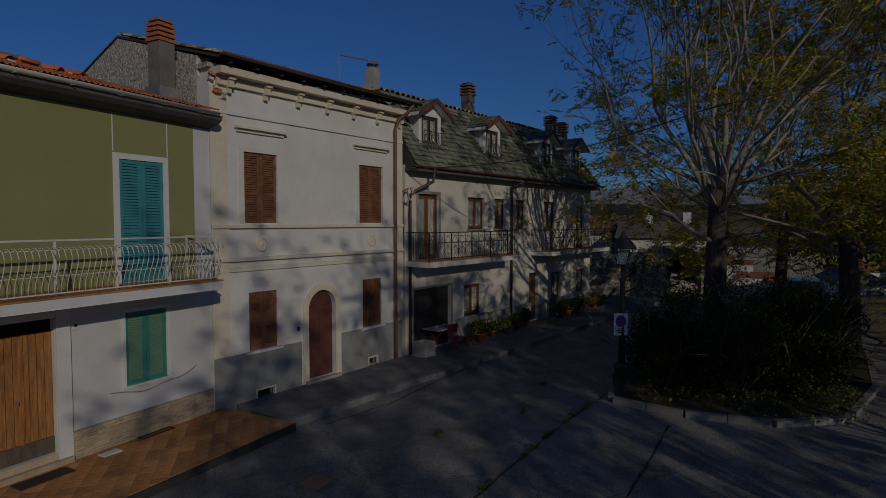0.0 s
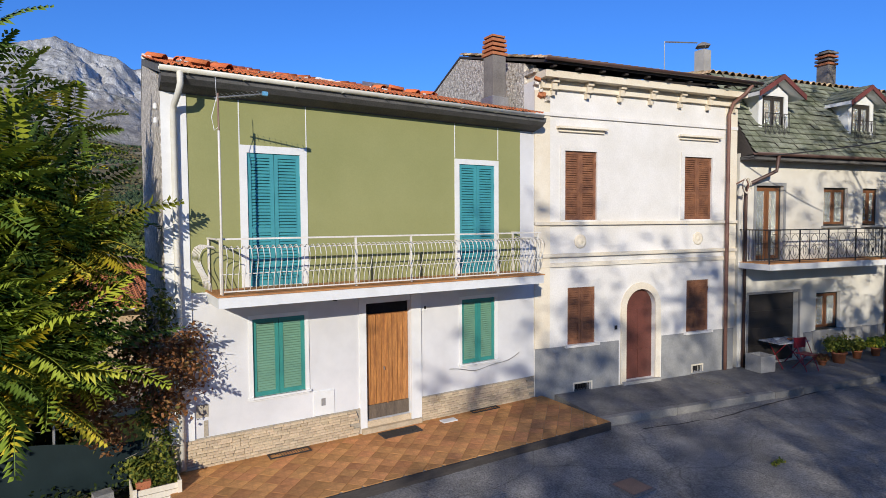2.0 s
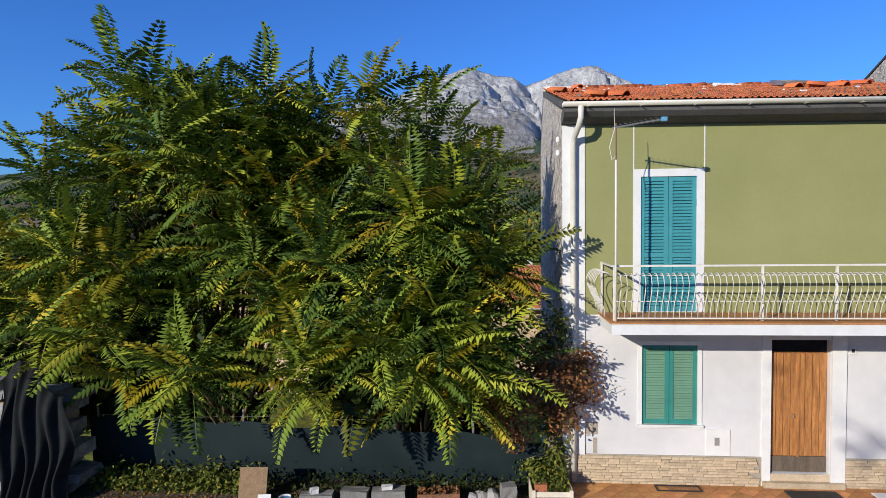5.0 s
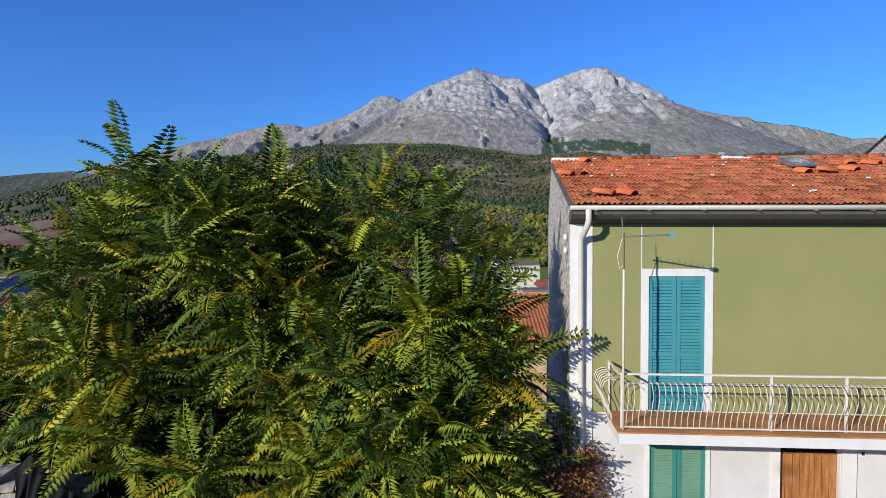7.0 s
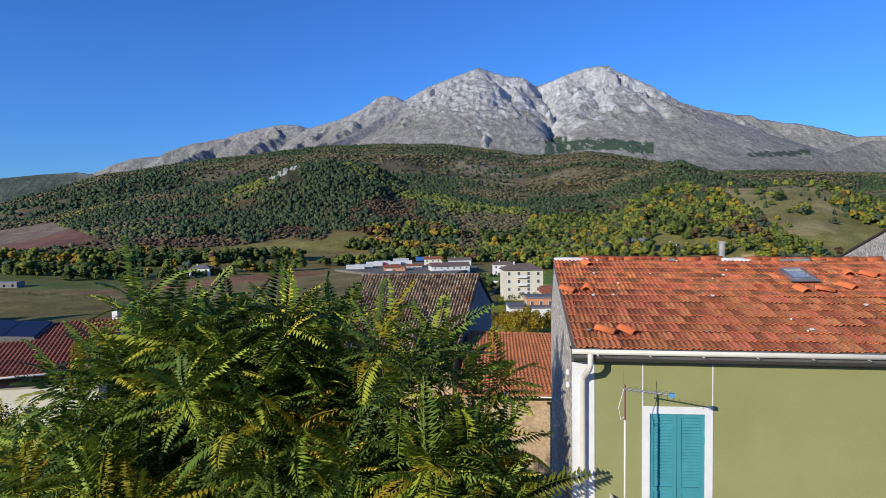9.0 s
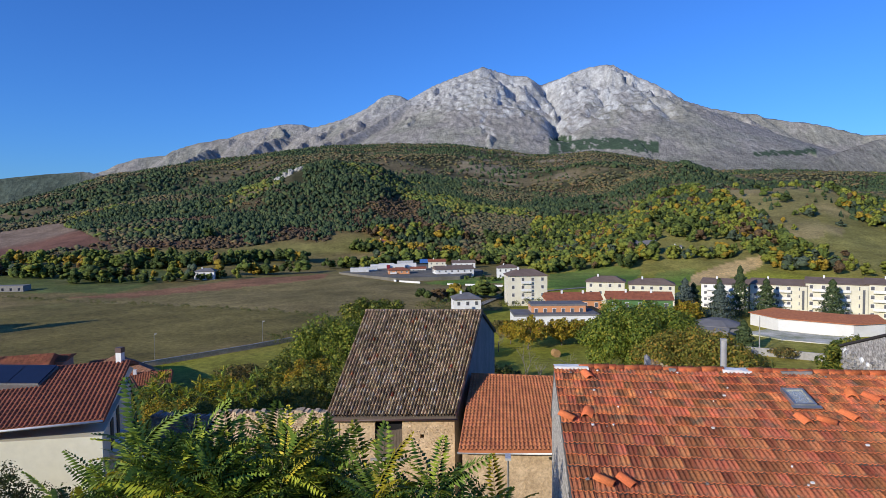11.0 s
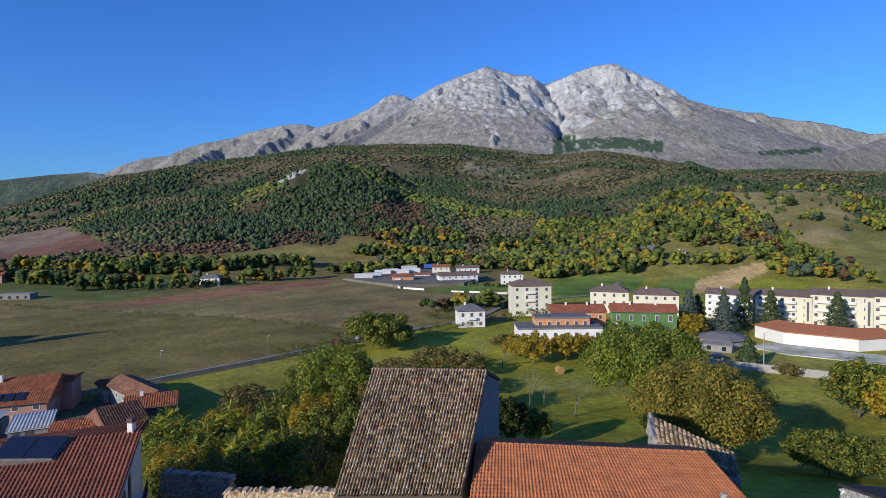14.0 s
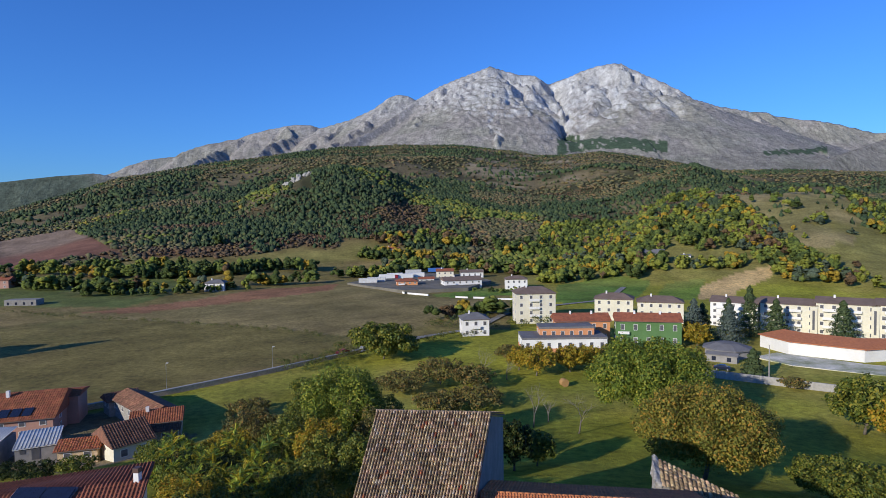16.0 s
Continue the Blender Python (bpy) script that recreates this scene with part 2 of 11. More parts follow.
M_POT = mat("terracotta_pot", (0.46, 0.17, 0.08), (0.36, 0.125, 0.06), 4, 0.85, 0.15, 50)
M_RED = mat("red_painted_metal", (0.30, 0.02, 0.03), (0.24, 0.016, 0.024), 4, 0.45, 0.05, 50)
M_SOLAR = mat("blue_black_solar_glass", (0.018, 0.024, 0.045), (0.014, 0.018, 0.034), 2, 0.15, 0.0, 30, grain=0.05)
M_WHITE_FAR = mat("white_house_paint", (0.74, 0.73, 0.70), (0.64, 0.63, 0.60), 0.15, 0.9, 0.1, 2, grain=0.05)
M_YELLOW_FAR = mat("pale_yellow_house_paint", (0.7, 0.66, 0.52), (0.58, 0.54, 0.42), 0.15, 0.9, 0.1, 2, grain=0.05)
M_PINK_FAR = mat("salmon_house_paint", (0.46, 0.26, 0.20), (0.36, 0.21, 0.165), 0.2, 0.9, 0.1, 2, grain=0.06)
M_ORANGE_FAR = mat("orange_house_paint", (0.62, 0.28, 0.13), (0.53, 0.24, 0.115), 0.2, 0.9, 0.1, 2, grain=0.06)
M_GREEN_FAR = mat("green_house_paint", (0.105, 0.20, 0.075), (0.085, 0.165, 0.062), 0.2, 0.9, 0.1, 2, grain=0.06)
M_ROOF_FAR = mat("far_red_roof", (0.36, 0.125, 0.060), (0.22, 0.080, 0.044), 0.6, 0.9, 0.3, 5, grain=0.25, island=0.2)
M_ROOF_BR = mat("far_brown_roof", (0.20, 0.145, 0.115), (0.145, 0.105, 0.085), 0.3, 0.9, 0.3, 4, grain=0.15)
M_ROOF_OLD = mat("far_old_tile_roof", (0.24, 0.115, 0.070), (0.13, 0.072, 0.050), 0.5, 0.9, 0.3, 4, grain=0.3, island=0.3)
M_ROOF_GR = mat("far_grey_roof", (0.19, 0.185, 0.185), (0.14, 0.136, 0.136), 0.3, 0.9, 0.3, 4, grain=0.15)
M_BLUE = mat("blue_lorry_paint", (0.04, 0.14, 0.42), (0.03, 0.11, 0.34), 0.6, 0.5, 0.05, 8, grain=0.05)
M_WINFAR = mat("far_window_glass", (0.11, 0.11, 0.12), (0.08, 0.08, 0.09), 0.5, 0.3, 0, 4, grain=0.05)
M_SHEET = mat("pale_sheet_metal", (0.56, 0.56, 0.55), (0.42, 0.42, 0.41), 0.6, 0.6, 0.1, 8, metal=0.05)
M_YARD = mat("worn_yard_ground", (0.215, 0.195, 0.160), (0.130, 0.120, 0.090), 0.12, 0.95, 0.3, 4, grain=0.25)
M_GRAVEL = mat("pale_gravel_yard", (0.78, 0.72, 0.60), (0.24, 0.26, 0.12), 0.16, 0.95, 0.3, 6, grain=0.18)
M_EARTH = mat("leaf_strewn_earth", (0.25, 0.20, 0.12), (0.12, 0.10, 0.06), 0.8, 0.95, 0.5, 14, grain=0.4)
M_KERB_OLD = mat("worn_dark_kerb", (0.27, 0.26, 0.24), (0.17, 0.165, 0.155), 1.6, 0.92, 0.35, 30, grain=0.25, rand=0.18)
M_PAVE = mat("stained_cement_pavement", (0.225, 0.215, 0.20), (0.125, 0.12, 0.115), 1.1, 0.93, 0.4, 30, grain=0.3, rand=0.16)
M_STRAW = mat("straw", (0.42, 0.25, 0.10), (0.31, 0.18, 0.075), 3, 0.95, 0.5, 25)


# ---- building helpers ----
def box(bm, x0, y0, z0, x1, y1, z1):
    v = [bm.verts.new(p) for p in ((x0, y0, z0), (x1, y0, z0), (x1, y1, z0), (x0, y1, z0), (x0, y0, z1), (x1, y0, z1), (x1, y1, z1), (x0, y1, z1))]
    for f in ((3, 2, 1, 0), (4, 5, 6, 7), (0, 1, 5, 4), (1, 2, 6, 5), (2, 3, 7, 6), (3, 0, 4, 7)):
        bm.faces.new([v[i] for i in f])
    return bm


def bx(*a):
    return box(bmesh.new(), *a)


def bev(bm, w=0.01, seg=1):
    bmesh.ops.bevel(bm, geom=[e for e in bm.edges if e.calc_face_angle(0) > 0.6], offset=w, segments=seg, affect="EDGES", clamp_overlap=True)
    return bm


def tube(bm, pts, r, seg=8, r2=None):
    """A round bar along pts; r2: radius at the end."""
    pts = [Vector(p) for p in pts]
    rings = []
    for i, p in enumerate(pts):
        d = (pts[min(i + 1, len(pts) - 1)] - pts[max(i - 1, 0)]).normalized()
        q = d.to_track_quat("Z", "Y")
        rr = r if r2 is None else r + (r2 - r) * i / (len(pts) - 1)
        rings.append([bm.verts.new(p + q @ Vector((rr * math.cos(2 * math.pi * k / seg), rr * math.sin(2 * math.pi * k / seg), 0))) for k in range(seg)])
    for a, b in zip(rings, rings[1:]):
        for k in range(seg):
            bm.faces.new((a[k], a[(k + 1) % seg], b[(k + 1) % seg], b[k]))
    bm.faces.new(list(reversed(rings[0])))
    bm.faces.new(rings[-1])
    return bm


def lathe(bm, prof, seg=16, cx=0, cy=0):
    """Turned shape from (radius, z) pairs."""
    rings = [[bm.verts.new((cx + r * math.cos(2 * math.pi * k / seg), cy + r * math.sin(2 * math.pi * k / seg), z)) for k in range(seg)] for r, z in prof]
    for a, b in zip(rings, rings[1:]):
        for k in range(seg):
            bm.faces.new((a[k], a[(k + 1) % seg], b[(k + 1) % seg], b[k]))
    bm.faces.new(list(reversed(rings[0])))
    bm.faces.new(rings[-1])
    return bm


def to_mesh(name, bm, material, smooth=False):
    bmesh.ops.recalc_face_normals(bm, faces=bm.faces)
    me = bpy.data.meshes.new(name)
    bm.to_mesh(me)
    bm.free()
    me.materials.append(material)
    if smooth:
        me.polygons.foreach_set("use_smooth", [True] * len(me.polygons))
    return me


def part(name, bm, material, parent, label="", smooth=False):
    ob = new(name, bm if isinstance(bm, bpy.types.Mesh) else to_mesh(name, bm, material, smooth))
    ob.parent = parent
    if label:
        tagged(ob, label)
    return ob


def empty(name, m, label, category, group="", kind=""):
    ob = new(name)
    ob.empty_display_size = 0.2
    ob.matrix_basis = m
    return tagged(ob, label, category, group, kind)


def np_mesh(name, verts, faces, material, smooth=False):
    """Mesh from arrays: verts (n,3), faces (m,k)."""
    verts, faces = np.asarray(verts, np.float32), np.asarray(faces, np.int32)
    me = bpy.data.meshes.new(name)
    me.vertices.add(len(verts))
    me.vertices.foreach_set("co", verts.ravel())
    k = faces.shape[1]
    me.loops.add(faces.size)
    me.loops.foreach_set("vertex_index", faces.ravel())
    me.polygons.add(len(faces))
    me.polygons.foreach_set("loop_start", np.arange(0, faces.size, k, dtype=np.int32))
    me.update(calc_edges=True)
    me.materials.append(material)
    if smooth:
        me.polygons.foreach_set("use_smooth", np.ones(len(faces), bool))
    return me


def wall(bm, u0, u1, z0, z1, v0, v1, holes=()):
    """A wall in the u-z plane from depth v0 to v1, with real openings (u0, z0, u1, z1)."""
    us = sorted({u0, u1, *(h[0] for h in holes), *(h[2] for h in holes)})
    zs = sorted({z0, z1, *(h[1] for h in holes), *(h[3] for h in holes)})
    def solid(i, j):
        if not (0 <= i < len(us) - 1 and 0 <= j < len(zs) - 1):
            return False
        cu, cz = (us[i] + us[i + 1]) / 2, (zs[j] + zs[j + 1]) / 2
        return not any(h[0] < cu < h[2] and h[1] < cz < h[3] for h in holes)
    vs = {}
    def vert(i, j, k):
        if (i, j, k) not in vs:
            vs[i, j, k] = bm.verts.new((us[i], (v0, v1)[k], zs[j]))
        return vs[i, j, k]
    for i in range(len(us) - 1):
        for j in range(len(zs) - 1):
            if solid(i, j):
                bm.faces.new((vert(i, j, 0), vert(i + 1, j, 0), vert(i + 1, j + 1, 0), vert(i, j + 1, 0)))
                bm.faces.new((vert(i, j, 1), vert(i, j + 1, 1), vert(i + 1, j + 1, 1), vert(i + 1, j, 1)))
                for (di, dj, a, b) in ((-1, 0, (i, j), (i, j + 1)), (1, 0, (i + 1, j), (i + 1, j + 1)), (0, -1, (i, j), (i + 1, j)), (0, 1, (i, j + 1), (i + 1, j + 1))):
                    if not solid(i + di, j + dj):
                        bm.faces.new((vert(*a, 0), vert(*b, 0), vert(*b, 1), vert(*a, 1)))
    return bm

# ---- terrain ----
def vnoise(x, y, seed=0):
    xi, yi = np.floor(x).astype(np.int64), np.floor(y).astype(np.int64)
    fx, fy = x - xi, y - yi
    fx, fy = fx * fx * (3 - 2 * fx), fy * fy * (3 - 2 * fy)
    def hsh(a, b):
        n = (a * 374761393 + b * 668265263 + seed * 1274126177) & 0x7FFFFFFF
        n = ((n ^ (n >> 13)) * 1103515245) & 0x7FFFFFFF
        return ((n ^ (n >> 16)) & 0xFFFF) / 65535.0
    return (hsh(xi, yi) * (1 - fx) + hsh(xi + 1, yi) * fx) * (1 - fy) + (hsh(xi, yi + 1) * (1 - fx) + hsh(xi + 1, yi + 1) * fx) * fy


def fbm(x, y, octs=4, seed=0, gain=0.5):
    s, a, t = 0, 1.0, 0
    for o in range(octs):
        s = s + a * vnoise(x * 2 ** o + 17 * o, y * 2 ** o - 9 * o, seed + o)
        t += a
        a *= gain
    return s / t


def ridged(x, y, octs=4, seed=0, gain=0.5):
    s, a, t = 0, 1.0, 0
    for o in range(octs):
        s = s + a * (1 - np.abs(2 * vnoise(x * 2 ** o + 5 * o, y * 2 ** o + 3 * o, seed + o) - 1))
        t += a
        a *= gain
    return s / t


EYE_X, EYE_Y = -0.9, -10.4
# skylines: bearing in degrees from +y towards +x, elevation in degrees
HORIZON = np.array([(-180, 2.0), (-60, 2.4), (-50, 1.0), (34, 1.0), (45, 4.0), (60, 3.6), (75, 3.0), (100, 2.6), (180, 2.0)])
HILL = np.array([(-180, 0.3), (-50, 0.4), (-43.9, 1.2), (-40.1, 2.5), (-36, 4.0), (-31.6, 5.0), (-26.9, 5.9), (-21.8, 6.6), (-16.5, 7.3), (-11, 7.55), (-5.5, 7.45), (0, 6.8), (2.7, 6.3), (5.4, 6.2), (8.5, 6.4), (10.6, 6.1), (12.6, 5.7), (15.5, 5.0), (18.8, 4.2), (24.3, 3.9), (31, 3.3), (45, 2.2), (80, 1.2), (180, 0.3)])
SPUR = np.array([(-180, -3), (-35, -3), (-31.8, -1.1), (-29.4, 0.5), (-27, 1.3), (-25, 2.4), (-23, 3.1), (-20.3, 4.3), (-16.6, 4.9), (-12.2, 4.6), (-8.9, 3.0), (-6.2, 1.0), (-4, -0.7), (-1, -3), (180, -3)])
RIDGE = np.array([(-180, -3), (0, -3.2), (3.2, -1.9), (5.3, 0.3), (8, 2.1), (10.6, 3.1), (13.1, 4.1), (15.5, 4.7), (16.9, 4.8), (18.3, 4.2), (20.1, 3.5), (22.3, 2.9), (26.4, 2.3), (31, 1.6), (40, 0), (60, -2), (180, -3)])
KNOLL = np.array([(-180, -2.2), (2, -2.5), (8, -1.6), (11.6, 0.2), (14.5, 1.7), (17.4, 2.05), (21.4, 2.0), (25.2, 2.05), (27.6, 1.7), (30.8, 0.4), (38, -1.0), (50, -2.0), (180, -2.2)])

# crest lines of the mountain and its ribs: bearing, elevation, distance
CRESTS = (
    [(-18.7, 6.6, 3000), (-16.5, 7.6, 3200), (-13.8, 8.8, 3450), (-11.0, 10.5, 3750), (-9.1, 11.8, 3950), (-6.6, 13.1, 4080), (-3.5, 14.2, 4160), (-2.6, 14.5, 4190), (-1.9, 14.75, 4200), (-1.2, 14.6, 4210), (-0.4, 14.3, 4240), (1.4, 13.8, 4260), (2.5, 13.7, 4260), (3.8, 12.8, 4360), (5.4, 13.3, 4360), (6.7, 13.8, 4320), (8.3, 14.2, 4290), (9.4, 14.35, 4270), (10.4, 14.25, 4250)],
    [(10.4, 14.25, 4250), (11.3, 13.7, 4190), (12.3, 13.2, 4150), (13.3, 12.75, 4120), (14.3, 12.2, 4100), (15.0, 11.45, 4120), (15.7, 11.0, 4150), (18.7, 9.8, 4250), (21.4, 9.05, 4300), (22.5, 8.9, 4300), (23.1, 8.5, 4300), (26.3, 7.8, 4320), (27.3, 7.5, 4340), (29.9, 6.5, 4380), (33.0, 6.3, 4380), (40.0, 4.8, 4400)],
    [(24.6, 3.3, 2500), (26.5, 4.5, 2750), (28.3, 5.2, 2950), (30.7, 6.0, 3250), (36.0, 5.6, 3500)],
    [(-18.4, 9.1, 4500), (-15.4, 10.0, 4560), (-13.2, 11.0, 4610), (-11.6, 12.1, 4640), (-10.7, 12.3, 4650), (-9.9, 12.2, 4650), (-9.1, 11.8, 4650), (-6.0, 11.0, 4650)],
    [(-30.7, 6.6, 4600), (-29.2, 7.2, 4640), (-26.8, 7.8, 4660), (-25.8, 8.0, 4670), (-24.3, 8.6, 4680), (-21.8, 9.2, 4700), (-20.7, 9.4, 4700), (-19.2, 9.4, 4700), (-18.4, 9.15, 4700)],
    [(-37.5, 4.5, 4800), (-36.0, 5.0, 4800), (-34.7, 5.7, 4800), (-33.4, 6.2, 4800), (-31.6, 6.5, 4800), (-29.3, 6.6, 4800)],
    [(-60.0, 2.4, 4300), (-50.0, 3.0, 4300), (-43.8, 3.7, 4300), (-42.0, 4.0, 4300), (-40.1, 4.3, 4300), (-37.5, 4.6, 4300), (-35.6, 4.3, 4250), (-33.0, 3.4, 4200)],
)
RIBS = (
    [(-1.9, 14.75, 4200), (-1.1, 13.2, 3950), (-0.9, 11.3, 3650), (-1.7, 9.6, 3250), (-2.2, 7.9, 2900)],
    [(-6.6, 13.1, 4080), (-8.2, 10.8, 3650), (-9.6, 8.6, 3200), (-10.3, 7.2, 2900)],
    [(-3.5, 14.2, 4160), (-4.6, 11.8, 3750), (-5.6, 9.6, 3350), (-6.2, 7.6, 2950)],
    [(-0.9, 11.3, 3650), (1.1, 10.6, 3540), (2.7, 9.6, 3380), (4.6, 8.0, 3080)],
    [(1.9, 13.75, 4260), (2.6, 12.2, 4050), (3.2, 10.9, 3800)],
    [(6.7, 13.8, 4320), (6.9, 12.0, 4020), (7.2, 10.0, 3680), (7.6, 8.0, 3250)],
    [(10.4, 14.25, 4250), (10.6, 12.4, 3960), (11.1, 10.3, 3640), (11.6, 8.2, 3260)],
    [(12.3, 13.2, 4150), (12.9, 11.4, 3880), (13.6, 9.4, 3560), (14.2, 7.4, 3150)],
    [(14.3, 12.2, 4100), (15.0, 10.2, 3760), (16.9, 7.7, 3260), (18.3, 5.3, 2820)],
    [(18.7, 9.8, 4250), (20.6, 7.6, 3700), (21.8, 5.8, 3200)],
    [(21.4, 9.05, 4300), (23.5, 7.2, 3760), (25.6, 5.6, 3250)],
    [(-10.7, 12.3, 4650), (-13.2, 10.3, 4300), (-16.5, 8.4, 3900), (-19.5, 6.6, 3500)],
    [(-15.4, 10.0, 4560), (-18.4, 8.3, 4200), (-22.0, 6.6, 3800)],
    [(-20.7, 9.4, 4700), (-22.2, 8.0, 4380), (-25.0, 6.4, 4000)],
    [(-25.8, 8.0, 4670), (-28.5, 6.6, 4300), (-31.0, 5.4, 4000)],
)
# ravines: the same three numbers along each, then depth and half-width
RAVINES = (
    ([(3.9, 12.8, 4350), (4.7, 10.8, 4000), (5.5, 8.6, 3550), (6.2, 7.4, 3200)], 120, 50),
    ([(-0.9, 14.2, 4190), (0.3, 12.9, 4030), (1.0, 11.8, 3880)], 110, 55),
    ([(8.7, 13.6, 4200), (8.9, 11.5, 3850), (9.3, 9.4, 3450)], 55, 40),
    ([(13.6, 12.3, 4050), (14.3, 10.6, 3800), (15.4, 8.6, 3450)], 50, 40),
)


def on_line(line):
    """A crest or ravine as points in the world."""
    return [(EYE_X + r * math.sin(radians(az)), EYE_Y + r * math.cos(radians(az)), 18 + r * math.tan(radians(el))) for az, el, r in line]


def to_segment(x, y, p, q):
    dx, dy = q[0] - p[0], q[1] - p[1]
    n = math.hypot(dx, dy)
    t = np.clip(((x - p[0]) * dx + (y - p[1]) * dy) / (n * n), 0, 1)
    return t, np.hypot(x - p[0] - t * dx, y - p[1] - t * dy), n


def mountain(x, y):
    """Slopes falling from every crest line, cut by gullies that run down from it."""
    best, near = np.full(x.shape, -1e9), np.full(x.shape, 1e9)
    along, down = np.zeros(x.shape), np.zeros(x.shape)
    base = 0.0
    warp = fbm(x / 160, y / 160, 4, 31)
    wx, wy = x + 190 * (warp - 0.5), y + 190 * (fbm(x / 160, y / 160, 4, 32) - 0.5)
    for line in CRESTS + RIBS:
        pts = on_line(line)
        crest = line in CRESTS
        for p, q in zip(pts, pts[1:]):
            t, d, n = to_segment(x, y, p, q) if crest else to_segment(wx, wy, p, q)
            z = p[2] + (q[2] - p[2]) * t - 0.44 * d - 150 * (1 - np.exp(-d / 330))
            if crest:
                near = np.minimum(near, d)
            else:
                z = z - 10
            win = z > best
            best = np.where(win, z, best)
            along, down = np.where(win, base + t * n, along), np.where(win, d, down)
            base += n
        base += 777.0
    for line, depth, half in RAVINES:
        pts = on_line(line)
        d = np.min([to_segment(wx, wy, p, q)[1] for p, q in zip(pts, pts[1:])], axis=0)
        best = best - depth * np.exp(-d / half) * np.clip(near / 90, 0, 1)
    cut = ridged(along / 150 + warp * 0.9, down / 700, 4, 41, 0.55) - 0.62
    rock = ridged(x / 150 + warp, y / 210, 5, 52, 0.62) - 0.55
    rock = rock + 0.6 * (ridged(x / 45, y / 60, 3, 53, 0.6) - 0.55)
    steep = np.clip(near / 110, 0.10, 1) * np.clip((best + 60) / 500, 0.15, 1)
    crag = smooth01((best - 480) / 260)
    main = np.clip(1.5 - np.abs(polar(x, y)[0] - 5) / 14, 0.35, 1)
    return best + (cut * (50 + 40 * crag) + rock * (12 + 52 * crag)) * steep * main


def smooth01(t):
    t = np.clip(t, 0, 1)
    return t * t * (3 - 2 * t)


def polar(x, y):
    return np.degrees(np.arctan2(x - EYE_X, y - EYE_Y)), np.hypot(x - EYE_X, y - EYE_Y)


def local_ground(x, y):
    d = y + 0.17 * np.maximum(x - 8, 0)
    z = np.interp(d, [-900, -120, 0.3, 3, 8, 15, 24, 45, 75, 105, 135], [-30, -0.3, -0.3, -0.8, -2.6, -3.6, -5.0, -9.5, -16.5, -20.5, -22.0])
    z = z + np.interp(x, [38, 60, 120, 220], [0, -1.5, -9, -22])
    z = z + np.interp(x, [-200, -90, -40], [-20, -6, 0])
    return np.maximum(z, -22.0)


def height(x, y):
    shape = np.shape(x)
    x, y = np.atleast_1d(np.asarray(x, float)), np.atleast_1d(np.asarray(y, float))
    az, r = polar(x, y)
    z = local_ground(x, y) + np.clip((r - 60) / 200, 0, 1) * (fbm(x / 90, y / 90, 3, 3) - 0.5) * 3.0
    hh = 19 + 2000 * np.tan(np.radians(np.interp(az, HILL[:, 0], HILL[:, 1])))
    s = np.clip((r - 500) / 1500, 0, 1)
    roll = (fbm(x / 260, y / 260, 4, 11) - 0.5) * 70 * np.sin(np.pi * np.clip(s * 1.02, 0, 1)) + (ridged(x / 420, y / 420, 3, 5) - 0.6) * 50 * s * (1 - s)
    zh = -22 + (hh + 22) * np.where(r < 2000, s ** 0.9, 1 - 0.35 * smooth01((r - 2000) / 700)) + roll
    z = np.where(r > 480, np.maximum(z, zh), z)
    hs = 19 + 900 * np.tan(np.radians(np.interp(az, SPUR[:, 0], SPUR[:, 1])))
    zs = -22 + (hs + 22) * np.where(r < 900, smooth01((r - 480) / 420), 1 - 0.75 * smooth01((r - 900) / 420)) + (fbm(x / 120, y / 120, 4, 23) - 0.5) * 34 * np.clip((r - 480) / 250, 0, 1)
    z = np.where((r > 480) & (r < 1400), np.maximum(z, zs), z)
    hr = 19 + 1150 * np.tan(np.radians(np.interp(az, RIDGE[:, 0], RIDGE[:, 1])))
    zr = -22 + (hr + 22) * np.where(r < 1150, smooth01((r - 480) / 670), 1 - 0.6 * smooth01((r - 1150) / 450)) + (fbm(x / 130, y / 130, 4, 27) - 0.5) * 30 * np.clip((r - 480) / 300, 0, 1)
    z = np.where((r > 480) & (r < 1700), np.maximum(z, zr), z)
    hk = 19 + 720 * np.tan(np.radians(np.interp(az, KNOLL[:, 0], KNOLL[:, 1])))
    sk = smooth01((r - 330) / 390)
    zk = -22 + (hk + 22) * np.where(r < 720, sk, 1 - 0.7 * smooth01((r - 720) / 350)) + (fbm(x / 70, y / 70, 4, 21) - 0.5) * 9 * np.clip((r - 330) / 150, 0, 1)
    z = np.where((r > 330) & (r < 1200), np.maximum(z, zk), z)
    far = 19 + 4500 * np.tan(np.radians(np.interp(az, HORIZON[:, 0], HORIZON[:, 1])))
    zf = np.where(r < 4500, -22 + (far + 22) * np.clip((r - 2400) / 2100, 0, 1) ** 1.15, far - (r - 4500) * 0.6)
    big = r > 2150
    out = z.copy()
    out[big] = np.maximum(np.maximum(z[big], zf[big]), mountain(x[big], y[big]))
    return out.reshape(shape)


def mixc(a, b, t):
    return a * (1 - t[:, None]) + np.asarray(b) * t[:, None]


def line_side(x, y, x0, y0, x1, y1):
    return ((x1 - x0) * (y - y0) - (y1 - y0) * (x - x0)) / math.hypot(x1 - x0, y1 - y0)


def inside(x, y, poly):
    """True for points within a ground polygon."""
    hit = np.zeros(x.shape, bool)
    for (x0, y0), (x1, y1) in zip(poly, poly[1:] + poly[:1]):
        if y0 != y1:
            hit ^= ((y0 > y) != (y1 > y)) & (x < (x1 - x0) * (y - y0) / (y1 - y0) + x0)
    return hit


